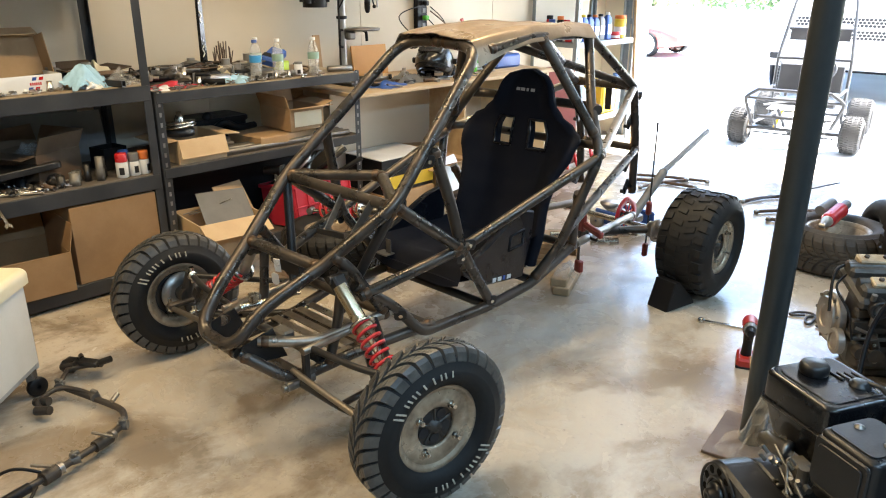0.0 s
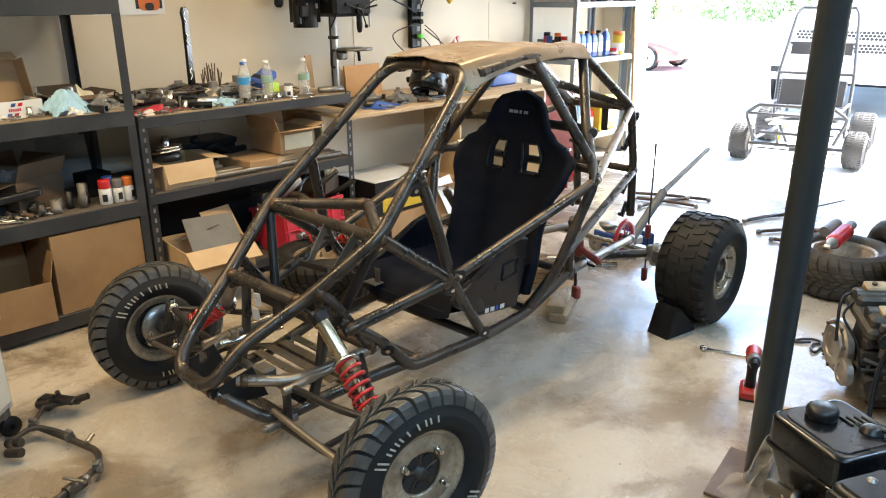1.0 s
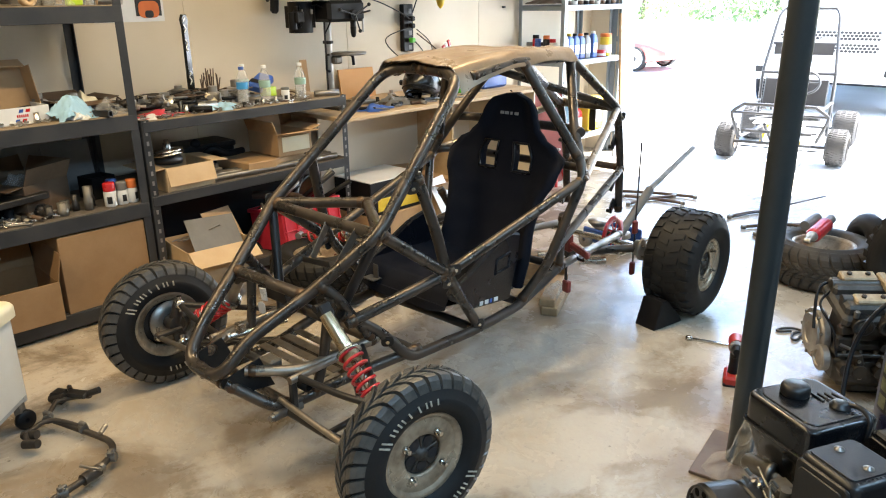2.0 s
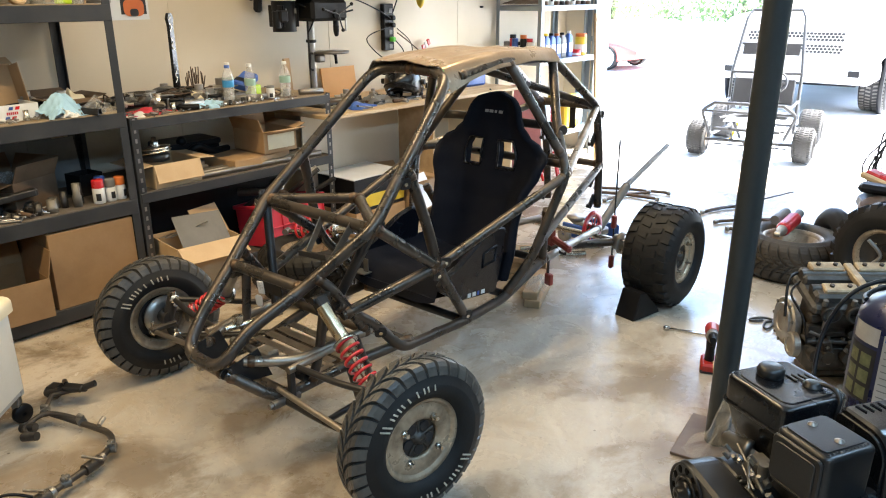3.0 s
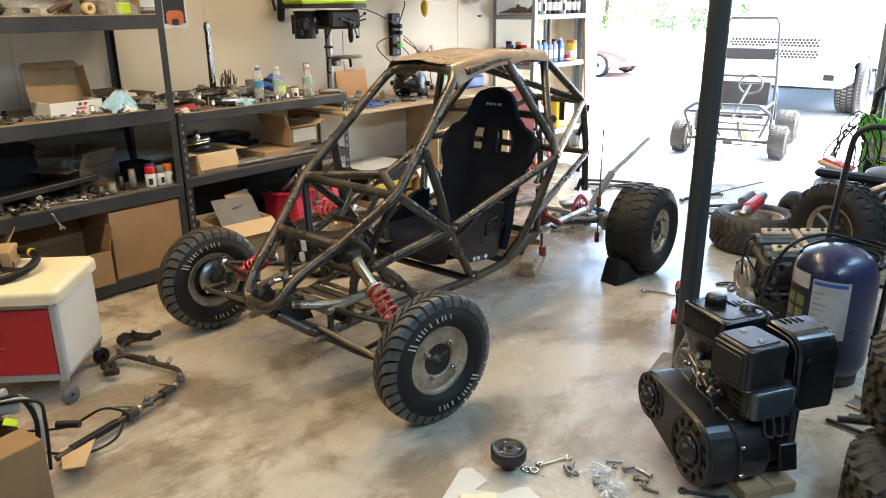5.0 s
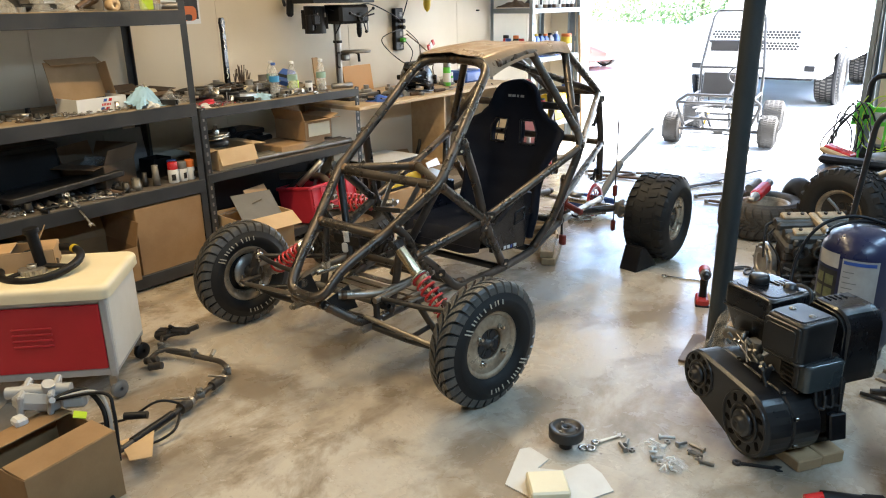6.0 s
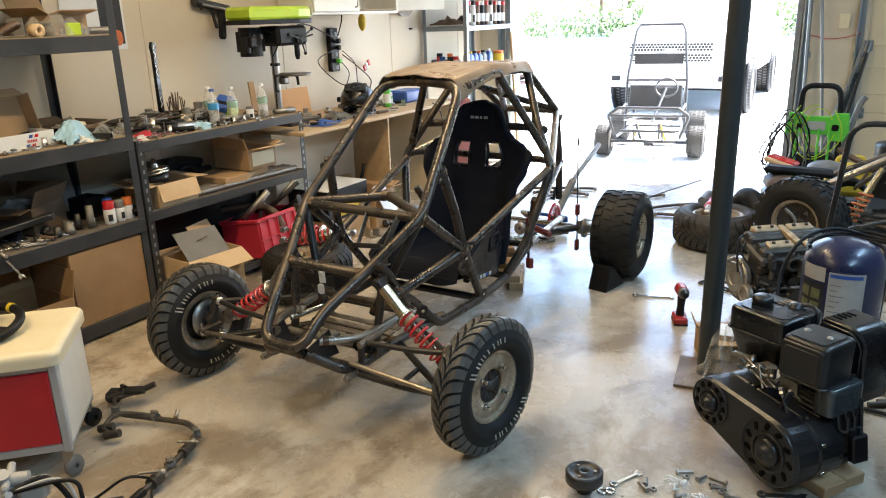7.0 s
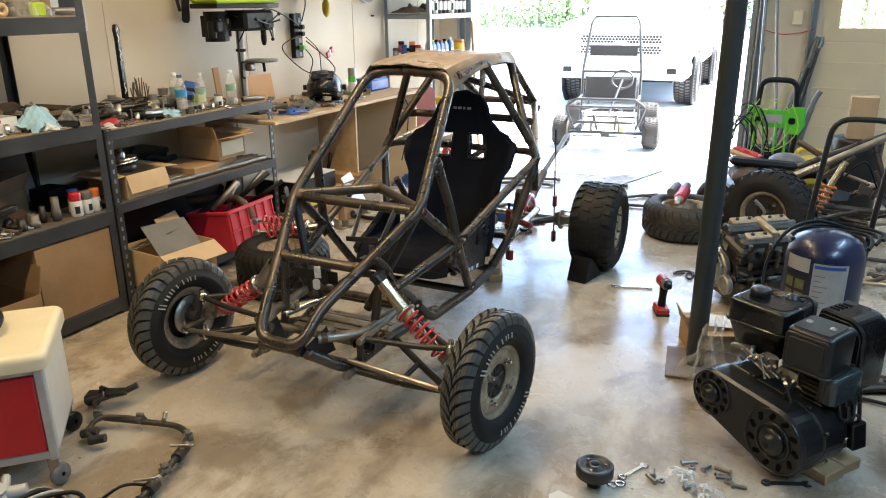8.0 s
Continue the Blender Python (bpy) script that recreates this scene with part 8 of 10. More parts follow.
# motorcycle engine on the floor
me = thing("motorcycle_engine", pose(0.06, 3.625, 0, 0, 0, 38) @ Matrix.Diagonal((0.98, 0.95, 0.93, 1)), "dark greasy four-cylinder motorcycle engine with tan cam caps", "engine")
part("crankcase", G().box((0.40, 0.32, 0.15), pose(0.0, 0.05, 0.125), 0.03).box((0.42, 0.34, 0.016), pose(0.0, 0.05, 0.205), 0.004).box((0.36, 0.26, 0.06), pose(0.0, 0.03, 0.235), 0.02).box((0.30, 0.24, 0.06), pose(0.02, 0.05, 0.03), 0.02), M_OILCAST, me)
for kx in range(7):
    part("case_bolt", G().rod((-0.18 + 0.06 * kx, -0.108, 0.196), (-0.18 + 0.06 * kx, -0.108, 0.226), 0.009, seg=6), M_CASTD, me)
part("gear_cover", G().prism(rounded(0.22, 0.17, 0.07, 5), 0.03, pose(0.07, -0.11, 0.12) @ XZ, 0.010), M_GREASE, me, "oily gear cover")
part("barrel_block", G().box((0.36, 0.18, 0.20), pose(0.0, 0.0, 0.29, 14, 0, 0), 0.03), M_GREASE, me)
for kx in range(4):
    part("intake_port", G().lathe([(0.026, 0), (0.036, 0), (0.036, 0.05), (0.040, 0.052), (0.040, 0.06), (0.028, 0.06), (0.026, 0.01), (0.001, 0.01)], 18, pose(-0.145 + 0.097 * kx, -0.10, 0.36, 100, 0, 0)), M_GREASE if kx % 2 else M_BLKSTEEL, me, "open intake port")
    part("head_stud", G().rod((-0.17 + 0.113 * kx, -0.135, 0.385), (-0.17 + 0.113 * kx, -0.142, 0.412), 0.011, seg=6), M_CASTD, me)
for k in range(3):
    part("stud", G().rod((-0.15 + 0.15 * k, -0.125, 0.27), (-0.15 + 0.15 * k, -0.14, 0.37), 0.012), M_CASTD, me)
part("head", G().box((0.42, 0.25, 0.05), pose(0.0, -0.01, 0.385, 14, 0, 0), 0.014).box((0.40, 0.09, 0.05), pose(0.0, -0.075, 0.41, 14, 0, 0), 0.012).box((0.40, 0.09, 0.05), pose(0.0, 0.055, 0.443, 14, 0, 0), 0.012).rod((-0.20, -0.06, 0.43), (0.20, -0.06, 0.43), 0.020, seg=14).rod((-0.20, 0.05, 0.455), (0.20, 0.05, 0.455), 0.020, seg=14), M_OILCAST, me, "greasy cylinder head")
for ix in range(2):
    for iy in range(2):
        cp = part("cam_cap", G().box((0.135, 0.058, 0.046), pose(-0.095 + 0.19 * ix, -0.08 + 0.15 * iy, 0.430 + 0.042 * iy, 16, 0, 0), 0.006), M_CAPS, me, "tan machined cam cap")
        for kx in (-0.035, 0.035):
            part("cap_bolt", G().rod((-0.095 + 0.19 * ix + kx, -0.085 + 0.15 * iy, 0.450 + 0.042 * iy), (-0.095 + 0.19 * ix + kx, -0.088 + 0.15 * iy, 0.461 + 0.042 * iy), 0.010, seg=6), M_GREASE, cp)
part("cam_bridge", G().box((0.035, 0.19, 0.035), pose(0.0, 0.0, 0.462, 12, 0, 0), 0.006), M_CAPS, me)
part("clutch_cover", G().lathe([(0.085, 0), (0.112, 0.004), (0.112, 0.028), (0.104, 0.036), (0.086, 0.037), (0.082, 0.046), (0.050, 0.048), (0.046, 0.042), (0.001, 0.042)], 40, pose(-0.205, 0.06, 0.225, 0, -90, 0), False), M_ALU, me, "round dull clutch cover")
part("clutch_boss", G().lathe([(0.055, 0), (0.055, 0.024), (0.048, 0.030), (0.034, 0.031), (0.032, 0.025), (0.001, 0.025)], 30, pose(-0.225, -0.06, 0.165, 0, -90, 0), False), M_ALU, me)
for k in range(9):
    a = 2 * math.pi * k / 9
    part("cover_bolt", G().rod((-0.235, 0.06 + 0.100 * math.cos(a), 0.225 + 0.100 * math.sin(a)), (-0.247, 0.06 + 0.100 * math.cos(a), 0.225 + 0.100 * math.sin(a)), 0.008, seg=6), M_CASTD, me)
part("oil_filter", G().lathe([(0.04, 0), (0.042, 0.05), (0.03, 0.06), (0.001, 0.06)], 20, pose(0.06, -0.13, 0.10, 90, 0, 0)), M_BLACK, me)
re_ = random.Random(12)
for k in range(34):
    x, z = re_.uniform(-0.19, 0.19), re_.uniform(0.06, 0.37)
    y = -0.13 if z < 0.22 else -0.095
    if k % 3 == 0:
        g = G().box((re_.uniform(0.03, 0.08), 0.04, re_.uniform(0.02, 0.06)), pose(x, y, z, 0, re_.uniform(-20, 20), 0), 0.006)
    elif k % 3 == 1:
        g = G().rod((x, y + 0.01, z), (x, y - 0.03, z), re_.uniform(0.012, 0.03), seg=14)
    else:
        g = G().rod((x, y - 0.015, z), (x + re_.uniform(-0.08, 0.08), y - 0.015, z + re_.uniform(-0.06, 0.06)), 0.009, seg=8)
    part("casting_detail", g, (M_GREASE, M_GREASE, M_ALU)[k % 3], me)
part("loom", G().tube(smooth_line([(-0.2, 0.05, 0.42), (-0.25, 0.0, 0.38), (-0.22, -0.08, 0.30), (-0.21, -0.12, 0.20)]), 0.005, 8).tube(smooth_line([(-0.15, 0.1, 0.45), (-0.24, 0.06, 0.43), (-0.27, -0.02, 0.28)]), 0.006, 8), M_BLACK, me)
for x in (-0.14, 0.16):
    part("side_bolt", G().rod((x, -0.13, 0.2), (x, -0.16, 0.2), 0.008), M_CHROME, me)
for k in range(3):
    solo("chain_links", G().tube(smooth_line([(0.05 * math.cos(a), 0.04 * math.sin(a * 1.3), 0.008) for a in [k + i * 0.8 for i in range(7)]]), 0.006, 6), M_GREASE, pose(-0.36 + 0.05 * k, 3.94 - 0.03 * k, 0, 0, 0, 50 * k), "rusty chain piece on the floor", "chain", "chain pieces")

# lying wheel with a shock on it, standing knobbly wheel
wheel("spare_tyre", pose(-0.49, 4.755, 0.118, 0, -90, 30), 0.285, 0.108, 0.155, "chevron", "grey worn tyre lying flat with a tan rim", "spare wheels", None, 1, rim_mat=M_RIM, tyre_mat=M_MUDTYRE, dish=0.1)
ss = thing("sleeved_shock", pose(-0.523, 4.58, 0.262, 0, -6, 89), "red ribbed sleeve shock lying on the grey tyre", "shock absorber", "loose shocks")
part("sleeve", G().lathe([(0.030, 0.06)] + [(0.041 if k % 2 else 0.035, 0.065 + 0.0125 * k) for k in range(16)] + [(0.034, 0.27)], 22, ALONG_X), M_RED, ss, "red ribbed sleeve")
part("damper_end", G().lathe([(0.010, -0.01), (0.016, 0.0), (0.020, 0.03), (0.030, 0.05), (0.030, 0.065)], 18, ALONG_X).rod((-0.012, -0.015, 0), (-0.012, 0.015, 0), 0.014), M_STEEL, ss)
part("reservoir", G().rod((0.16, 0.075, 0.01), (0.30, 0.06, 0.015), 0.028, seg=18).rod((0.26, 0.0, 0.0), (0.345, 0.0, 0.005), 0.026, seg=16), M_GREY, ss, "grey reservoir")
wheel("knobbly_tyre", pose(0.035, 4.50, 0.278, 0, 0, -112), 0.278, 0.092, 0.139, "lugs", "black knobbly wheel standing against the wreck", "spare wheels", None, 1, tyre_mat=M_WORN, dish=0.2, lug_n=24, lug_h=0.009, face_mat=M_GREASE)
solo("bent_rod", G().tube(smooth_line([(0, 0, 0), (0.04, -0.02, 0.13), (0.08, -0.02, 0.20), (0.02, -0.03, 0.27)]), 0.009, 8), M_STEEL, pose(-0.06, 4.36, 0.12), "bent steel rod by the standing wheel", "rod")

# dark quad wreck behind the wheels
qd = thing("quad_wreck", pose(-0.12, 5.18, 0), "dark stripped quad bike with red and white plastic on top", "quad bike")
part("body_mass", G().box((0.36, 0.50, 0.22), pose(0.05, 0, 0.22, 0, 0, 20), 0.05).box((0.20, 0.30, 0.12), pose(-0.02, -0.08, 0.36, 6, 8, 30), 0.04), M_BLKSTEEL, qd)
part("tank_lump", G().ball(0.11, pose(-0.02, -0.12, 0.37), 16, 10, 0.6), M_RUST, qd)
part("seat_pad", G().box((0.44, 0.12, 0.05), pose(0.06, -0.02, 0.455, 0, 3, 8), 0.02), M_BLACK, qd)
part("plastic_guard", G().box((0.20, 0.09, 0.03), pose(-0.06, 0.10, 0.50, 0, 12, -20), 0.010), M_RED, qd, "faded red plastic guard")
part("plastic_guard", G().box((0.22, 0.05, 0.034), pose(-0.08, 0.06, 0.485, 0, 12, -20), 0.010), M_CARD2, qd, "pale plastic guard")
part("tyre_part", G().tube([(0.02 * 0, 0.13 * math.cos(a), 0.15 + 0.13 * math.sin(a)) for a in [2 * math.pi * k / 24 for k in range(24)]], 0.06, 10, closed=True, m=pose(-0.22, -0.15, 0, 0, 0, 40)), M_RUBBER, qd)
part("fuel_tank", G().ball(0.12, pose(0.20, 0.22, 0.44), 18, 10, 0.45), M_GREY, qd)
for k in range(6):
    a = k * 1.1
    part("bar", G().rod((-0.2 + 0.08 * k, -0.2 + 0.03 * k, 0.10), (-0.1 + 0.06 * k, 0.2, 0.32 - 0.02 * k), 0.014), M_BLKSTEEL, qd)
part("lime_strip", G().box((0.02, 0.12, 0.05), pose(-0.23, -0.30, 0.18, 20, 0, 30), 0.006), M_LIME, qd)

# second frame: a wrecked tube chassis with an orange shock
wf = thing("tube_wreck", pose(0.62, 4.75, 0), "bare tube chassis wreck with orange springs", "chassis")
for a, b, r, ma in (((-0.50, -0.05, 0.46), (0.25, -0.02, 0.90), 0.022, M_TUBE_B), ((-0.46, 0.25, 0.48), (0.30, 0.30, 0.86), 0.020, M_TUBE), ((-0.06, -0.03, 0.70), (0.10, -0.10, 0.28), 0.020, M_TUBE), ((-0.40, 0.0, 0.30), (0.45, -0.05, 0.28), 0.020, M_TUBE), ((-0.30, 0.1, 0.24), (0.5, 0.3, 0.20), 0.018, M_RUST), ((-0.32, -0.1, 0.20), (0.1, -0.35, 0.22), 0.016, M_RUST), ((-0.2, 0.2, 0.30), (0.4, 0.1, 0.62), 0.018, M_TUBE), ((0.10, -0.05, 0.80), (0.32, -0.12, 0.36), 0.020, M_TUBE), ((-0.15, -0.02, 0.62), (-0.32, 0.02, 0.46), 0.014, M_RUST), ((-0.10, -0.15, 0.24), (0.4, -0.25, 0.34), 0.018, M_STEEL), ((-0.5, -0.2, 0.16), (0.0, -0.30, 0.15), 0.016, M_CARD2), ((0.0, 0.3, 0.3), (0.2, 0.3, 0.8), 0.016, M_TUBE)):
    part("tube", G().rod(a, b, r), ma, wf)
pts = []
A_, B_ = Vector((-0.34, -0.12, 0.27)), Vector((-0.26, -0.08, 0.45))
ax_ = (B_ - A_).normalized()
u_ = ax_.orthogonal().normalized()
w_ = ax_.cross(u_)
for k in range(80):
    an = 2 * math.pi * k / 13
    pts.append(A_ + (B_ - A_) * (k / 79) + u_ * 0.036 * math.cos(an) + w_ * 0.036 * math.sin(an))
sh_ = part("shock", G().rod(A_, B_ + ax_ * 0.16, 0.020), M_GOLD, wf, "tan shock body")
part("coil_spring", G().tube(pts, 0.0068, 7), M_ORANGE, sh_, "orange coil spring")
pts = [p + Vector((0.52, 0.05, 0.02)) for p in pts]
part("coil_spring", G().tube(pts, 0.0068, 7), M_ORANGE, wf, "orange coil spring")
part("transaxle", G().box((0.28, 0.24, 0.16), pose(0.16, 0.1, 0.38, 10, 0, 20), 0.04), M_BLKSTEEL, wf)
part("black_tin", G().lathe([(0.10, 0), (0.11, 0.02), (0.11, 0.10), (0.08, 0.12)], 22, pose(-0.36, 0.16, 0.34, 50, 0, 0)), M_BLACK, wf)
for k in range(16):
    p = Vector((rng.uniform(-0.30, 0.45), rng.uniform(-0.20, 0.40), rng.uniform(0.16, 0.55)))
    q = p + Vector((rng.uniform(-0.35, 0.40), rng.uniform(-0.25, 0.25), rng.uniform(-0.14, 0.16)))
    part("tube", G().rod(p, q, rng.choice((0.010, 0.013, 0.016, 0.020)), seg=10), (M_TUBE, M_RUST, M_TUBE_B, M_BLKSTEEL)[k % 4], wf)
for k in range(5):
    part("bracket", G().prism([(-0.05, -0.03), (0.05, -0.02), (0.06, 0.03), (-0.03, 0.05)], 0.006, pose(-0.2 + 0.13 * k, 0.0 + 0.05 * (k % 3), 0.36 + 0.04 * (k % 2), 60, 20 * k, 30 * k), 0.001), (M_BLKSTEEL, M_RUST)[k % 2], wf)
for k in range(3):
    part("wire", G().tube(smooth_line([(-0.2 + 0.2 * k, -0.1, 0.5), (-0.1 + 0.2 * k, -0.16, 0.62 - 0.05 * k), (0.0 + 0.2 * k, -0.1, 0.45), (0.1 + 0.18 * k, 0.05, 0.55)]), 0.006, 6), M_BLACK, wf)
for k in range(10):
    solo("suspension_link", G().rod((0, 0, 0), (rng.uniform(0.3, 0.55), 0, rng.uniform(0, 0.06)), 0.013).ball(0.022, pose(0, 0, 0)), (M_RUST, M_STEEL, M_CARD2, M_TUBE)[k % 4], pose(0.35 + rng.uniform(-0.1, 0.5), 4.05 + 0.08 * k, 0.025, 0, 0, rng.uniform(-30, 60)), "loose steel suspension link on the floor", "link", "loose links")
solo("brown_box", G().box((0.17, 0.16, 0.29), pose(0, 0, 0.145), 0.003), M_CARD, pose(0.52, 5.62, 0.60), "plain brown carton standing on a drum", "box")
solo("steel_drum", G().lathe([(0.16, 0), (0.165, 0.01), (0.165, 0.58), (0.16, 0.60), (0.001, 0.60)], 28), M_BLKSTEEL, pose(0.52, 5.62, 0), "dark steel drum behind the wreck", "drum")
solo("yellow_case", G().box((0.30, 0.20, 0.22), pose(0, 0, 0.11), 0.04).tube(bent([(-0.09, 0, 0.20), (-0.08, 0, 0.27), (0.08, 0, 0.27), (0.09, 0, 0.20)], 0.03), 0.016, 8), M_YELLOW, pose(0.22, 5.62, 0.22, 0, 0, 10), "yellow plastic case with a handle", "case")
solo("grey_crate", G().box((0.34, 0.26, 0.22), pose(0, 0, 0.11), 0.01), M_GREY, pose(0.22, 5.62, 0, 0, 0, 8), "grey crate on the floor", "crate")

# green pressure washer cart with cables
pw = thing("pressure_washer", pose(-0.065, 6.20, 0, 0, 0, 0), "pressure washer with a bright green bracket and black handle", "pressure washer")
part("handle", G().tube(bent([(-0.16, 0, 0.10), (-0.15, 0.03, 0.55), (-0.13, 0.06, 0.92), (0.13, 0.06, 0.92), (0.16, 0.03, 0.55), (0.17, 0, 0.10)], 0.08), 0.022, 12), M_BLACK, pw)
br = G().prism([(-0.228, -0.054), (-0.204, 0.119), (-0.120, 0.119), (-0.096, 0.092), (0.096, 0.092), (0.120, 0.119), (0.216, 0.119), (0.228, -0.022), (0.192, -0.097), (0.108, -0.097), (0.072, -0.049), (-0.072, -0.049), (-0.108, -0.032)], 0.045, pose(0, 0.02, 0.60) @ XZ, 0.008)
b_ = part("bracket", br, M_GREEN, pw, "bright green moulded bracket")
part("bracket_plate", G().box((0.13, 0.006, 0.07), pose(-0.005, -0.028, 0.62), 0.002), M_TRIMGREY, b_)
for x in (-0.125, 0.13):
    part("bracket_slot", G().prism(rounded(0.05, 0.05, 0.015, 3), 0.004, pose(x, -0.026, 0.61) @ XZ, 0), M_BLACK, b_)
part("machine_body", G().box((0.34, 0.24, 0.30), pose(0, 0.05, 0.24), 0.05), M_BLACK, pw)
for k in range(4):
    part("leg", G().tube(smooth_line([(-0.12 + 0.07 * k, -0.03, 0.60), (-0.14 + 0.08 * k, -0.05, 0.42), (-0.12 + 0.07 * k, -0.06, 0.22)]), 0.010, 6), M_GREEN, pw)
for k in range(3):
    pts = [((0.10 + 0.035 * k) * math.cos(a) + 0.012 * math.sin(3 * a + k), -0.05 - 0.012 * k, 0.60 + (0.15 + 0.05 * k) * math.sin(a) + 0.02 * math.sin(2 * a + 2 * k)) for a in [0.4 + k + 4.6 * i / 20 for i in range(21)]]
    part("hose", G().tube(pts, 0.0042, 6), M_LIME, pw, "yellow-green hose loop")
rc_ = random.Random(31)
for k in range(9):
    w, h, lean = rc_.uniform(0.05, 0.13), rc_.uniform(0.16, 0.27), rc_.uniform(-0.06, 0.05)
    pts = [(w * math.cos(a) * (1.2 - 0.45 * math.sin(a)) + lean * math.sin(a) + 0.012 * math.sin(3 * a + k), 0.02 * math.sin(a + k), 0.37 + h * math.sin(a)) for a in [2 * math.pi * i / 26 for i in range(26)]]
    solo("cable_loop", G().tube(pts, rc_.uniform(0.004, 0.007), 6, closed=True), (M_BLACK, M_BLACK, M_GREY)[k % 3], pose(-0.28 + rc_.uniform(-0.03, 0.05), 6.02 + 0.014 * k, 0.10 + rc_.uniform(-0.03, 0.03), 0, 0, rc_.uniform(-10, 70)), "black cable hanging in a loose coil", "cable", "cable coils")
# long things leaning by the door jamb
for k, (x0, x1, z1, r, ma) in enumerate(((-0.22, -0.30, 1.75, 0.016, M_GALV), (-0.02, -0.25, 1.95, 0.012, M_GALV), (-0.12, 0.16, 1.22, 0.014, M_GREY), (-0.18, 0.13, 1.08, 0.013, M_GALV), (0.0, 0.18, 1.12, 0.012, M_BLKSTEEL), (-0.06, 0.12, 0.95, 0.015, M_POLE), (-0.02, 0.20, 1.20, 0.016, M_GALV), (-0.12, 0.08, 0.86, 0.018, M_GREY))):
    solo("steel_pole", G().rod((x0, 0, 0), (x1, 0.22, z1), r), ma, pose(0, 6.86 + 0.015 * k, 0), "long metal bar leaning beside the door", "bar", "leaning bars")
solo("pry_bar", G().tube(smooth_line([(0, 0, 0), (0.05, 0.02, 0.4), (0.12, 0.06, 0.75), (0.16, 0.08, 0.84)]), 0.022, 8), M_GREY, pose(0.08, 6.2, 0), "grey handle leaning against bars", "handle bar")
solo("wall_box", G().box((0.08, 0.05, 0.12), pose(0, 0, 0), 0.004), M_CREAM, pose(-0.02, 7.17, 1.38), "small tan box on the wall", "wall box")
solo("red_wire", G().tube(smooth_line([(-0.2, 0, 0.02), (-0.05, -0.01, -0.015), (0.1, -0.01, 0.0), (0.2, 0, 0.03)]), 0.004, 6), M_RED, pose(-0.08, 7.18, 1.25), "thin red wire across the wall", "wire")

# tyre at the right edge, carry case on the floor
for x, y, z, rz, R, label in ((0.925, 2.20, 0.142, 35, 0.295, "knobbly dusty tyre lying at the bottom of a stack"), (0.905, 2.385, 0.422, 70, 0.290, "knobbly black tyre lying on another tyre"), (0.935, 2.42, 0.690, 15, 0.285, "knobbly dusty tyre on top of a stack")):
    wheel("knobbly_tyre", pose(x, y, z, 0, -90, rz), R, 0.132, 0.15, "knobs", label, "stacked tyres", None, 1, tyre_mat=M_MUDTYRE, lug_n=30, lug_h=0.017, spokes=False)
solo("tool_tray", G().box((0.16, 0.07, 0.012), pose(0, 0, 0.008), 0.003).box((0.16, 0.006, 0.03), pose(0, 0.034, 0.015), 0.002), M_ALU, pose(0.57, 2.93, 0, 0, 0, -14), "bright metal strip lying by the tank", "metal strip")
for k in range(6):
    solo("steel_rod", G().rod((0, 0, 0.012), (0.26 + 0.05 * (k % 3), 0, 0.014 + 0.02 * (k % 2)), 0.008 + 0.003 * (k % 3)), (M_BLKSTEEL, M_GREASE, M_RUST)[k % 3], pose(0.46 + 0.03 * k, 2.74 + 0.038 * k, 0, 0, 0, -8 + 7 * ((k * 5) % 6)), "dark steel rod on the floor", "rod", "floor rods")

# red drill and spanner
dr = thing("cordless_drill", pose(-0.372, 3.30, 0, 0, 0, 112) @ Matrix.Diagonal((0.88, 0.88, 0.95, 1)), "red and black cordless drill standing on its battery", "drill")
part("battery", G().box((0.125, 0.075, 0.045), pose(0, 0, 0.0225), 0.010), M_DRILL, dr)
part("battery_base", G().box((0.128, 0.078, 0.014), pose(0, 0, 0.007), 0.004), M_BLACK, dr)
part("grip", G().tube([(0.0, 0, 0.045), (-0.012, 0, 0.10), (-0.028, 0, 0.155)], [0.024, 0.021, 0.024], 14), M_BLACK, dr)
part("grip_side", G().tube([(0.012, 0, 0.05), (0.0, 0, 0.10), (-0.012, 0, 0.15)], [0.019, 0.018, 0.022], 12), M_DRILL, dr)
part("motor_body", G().rod((0.045, 0, 0.178), (-0.07, 0, 0.192), 0.034, 0.033, 20), M_DRILL, dr)
part("gearcase", G().rod((-0.07, 0, 0.192), (-0.105, 0, 0.197), 0.031, 0.026, 20), M_GREY, dr)
part("chuck", G().rod((-0.105, 0, 0.197), (-0.15, 0, 0.203), 0.022, 0.014, 16), M_BLACK, dr)
part("trigger", G().box((0.015, 0.018, 0.03), pose(-0.045, 0, 0.145), 0.004), M_BLACK, dr)
solo("long_spanner", m_spanner(0.215), M_CHROME, pose(-0.588, 3.585, 0.001, 0, 0, 20) @ Matrix.Diagonal((1, 1.3, 1.4, 1)), "long plated combination spanner on the floor", "spanner")
carton(pose(-0.10, 3.02, 0, 0, 0, 22), 0.24, 0.16, 0.10, "low open carton behind the post", (60, 20, 90, 90), M_CARD)
solo("pale_card", G().box((0.20, 0.14, 0.004), pose(0, 0, 0), 0.001), M_LABEL, pose(-0.05, 3.02, 0.125, 0, 6, 25), "pale card lying on the carton", "card")
def bag_at(u, v):
    """An empty bag slumped against the post: wide at the floor, drawn up to one corner."""
    w = 0.20 * (1 - 0.72 * v) + 0.012 * math.sin(9 * v + 5 * u)
    return ((u - 0.5) * w + 0.09 * v, 0.05 * v + 0.022 * math.sin(13 * u + 9 * v) + 0.014 * math.sin(29 * u - 17 * v) + 0.008 * math.sin(23 * v + 11 * u), 0.012 + 0.24 * v + 0.012 * math.sin(17 * u))


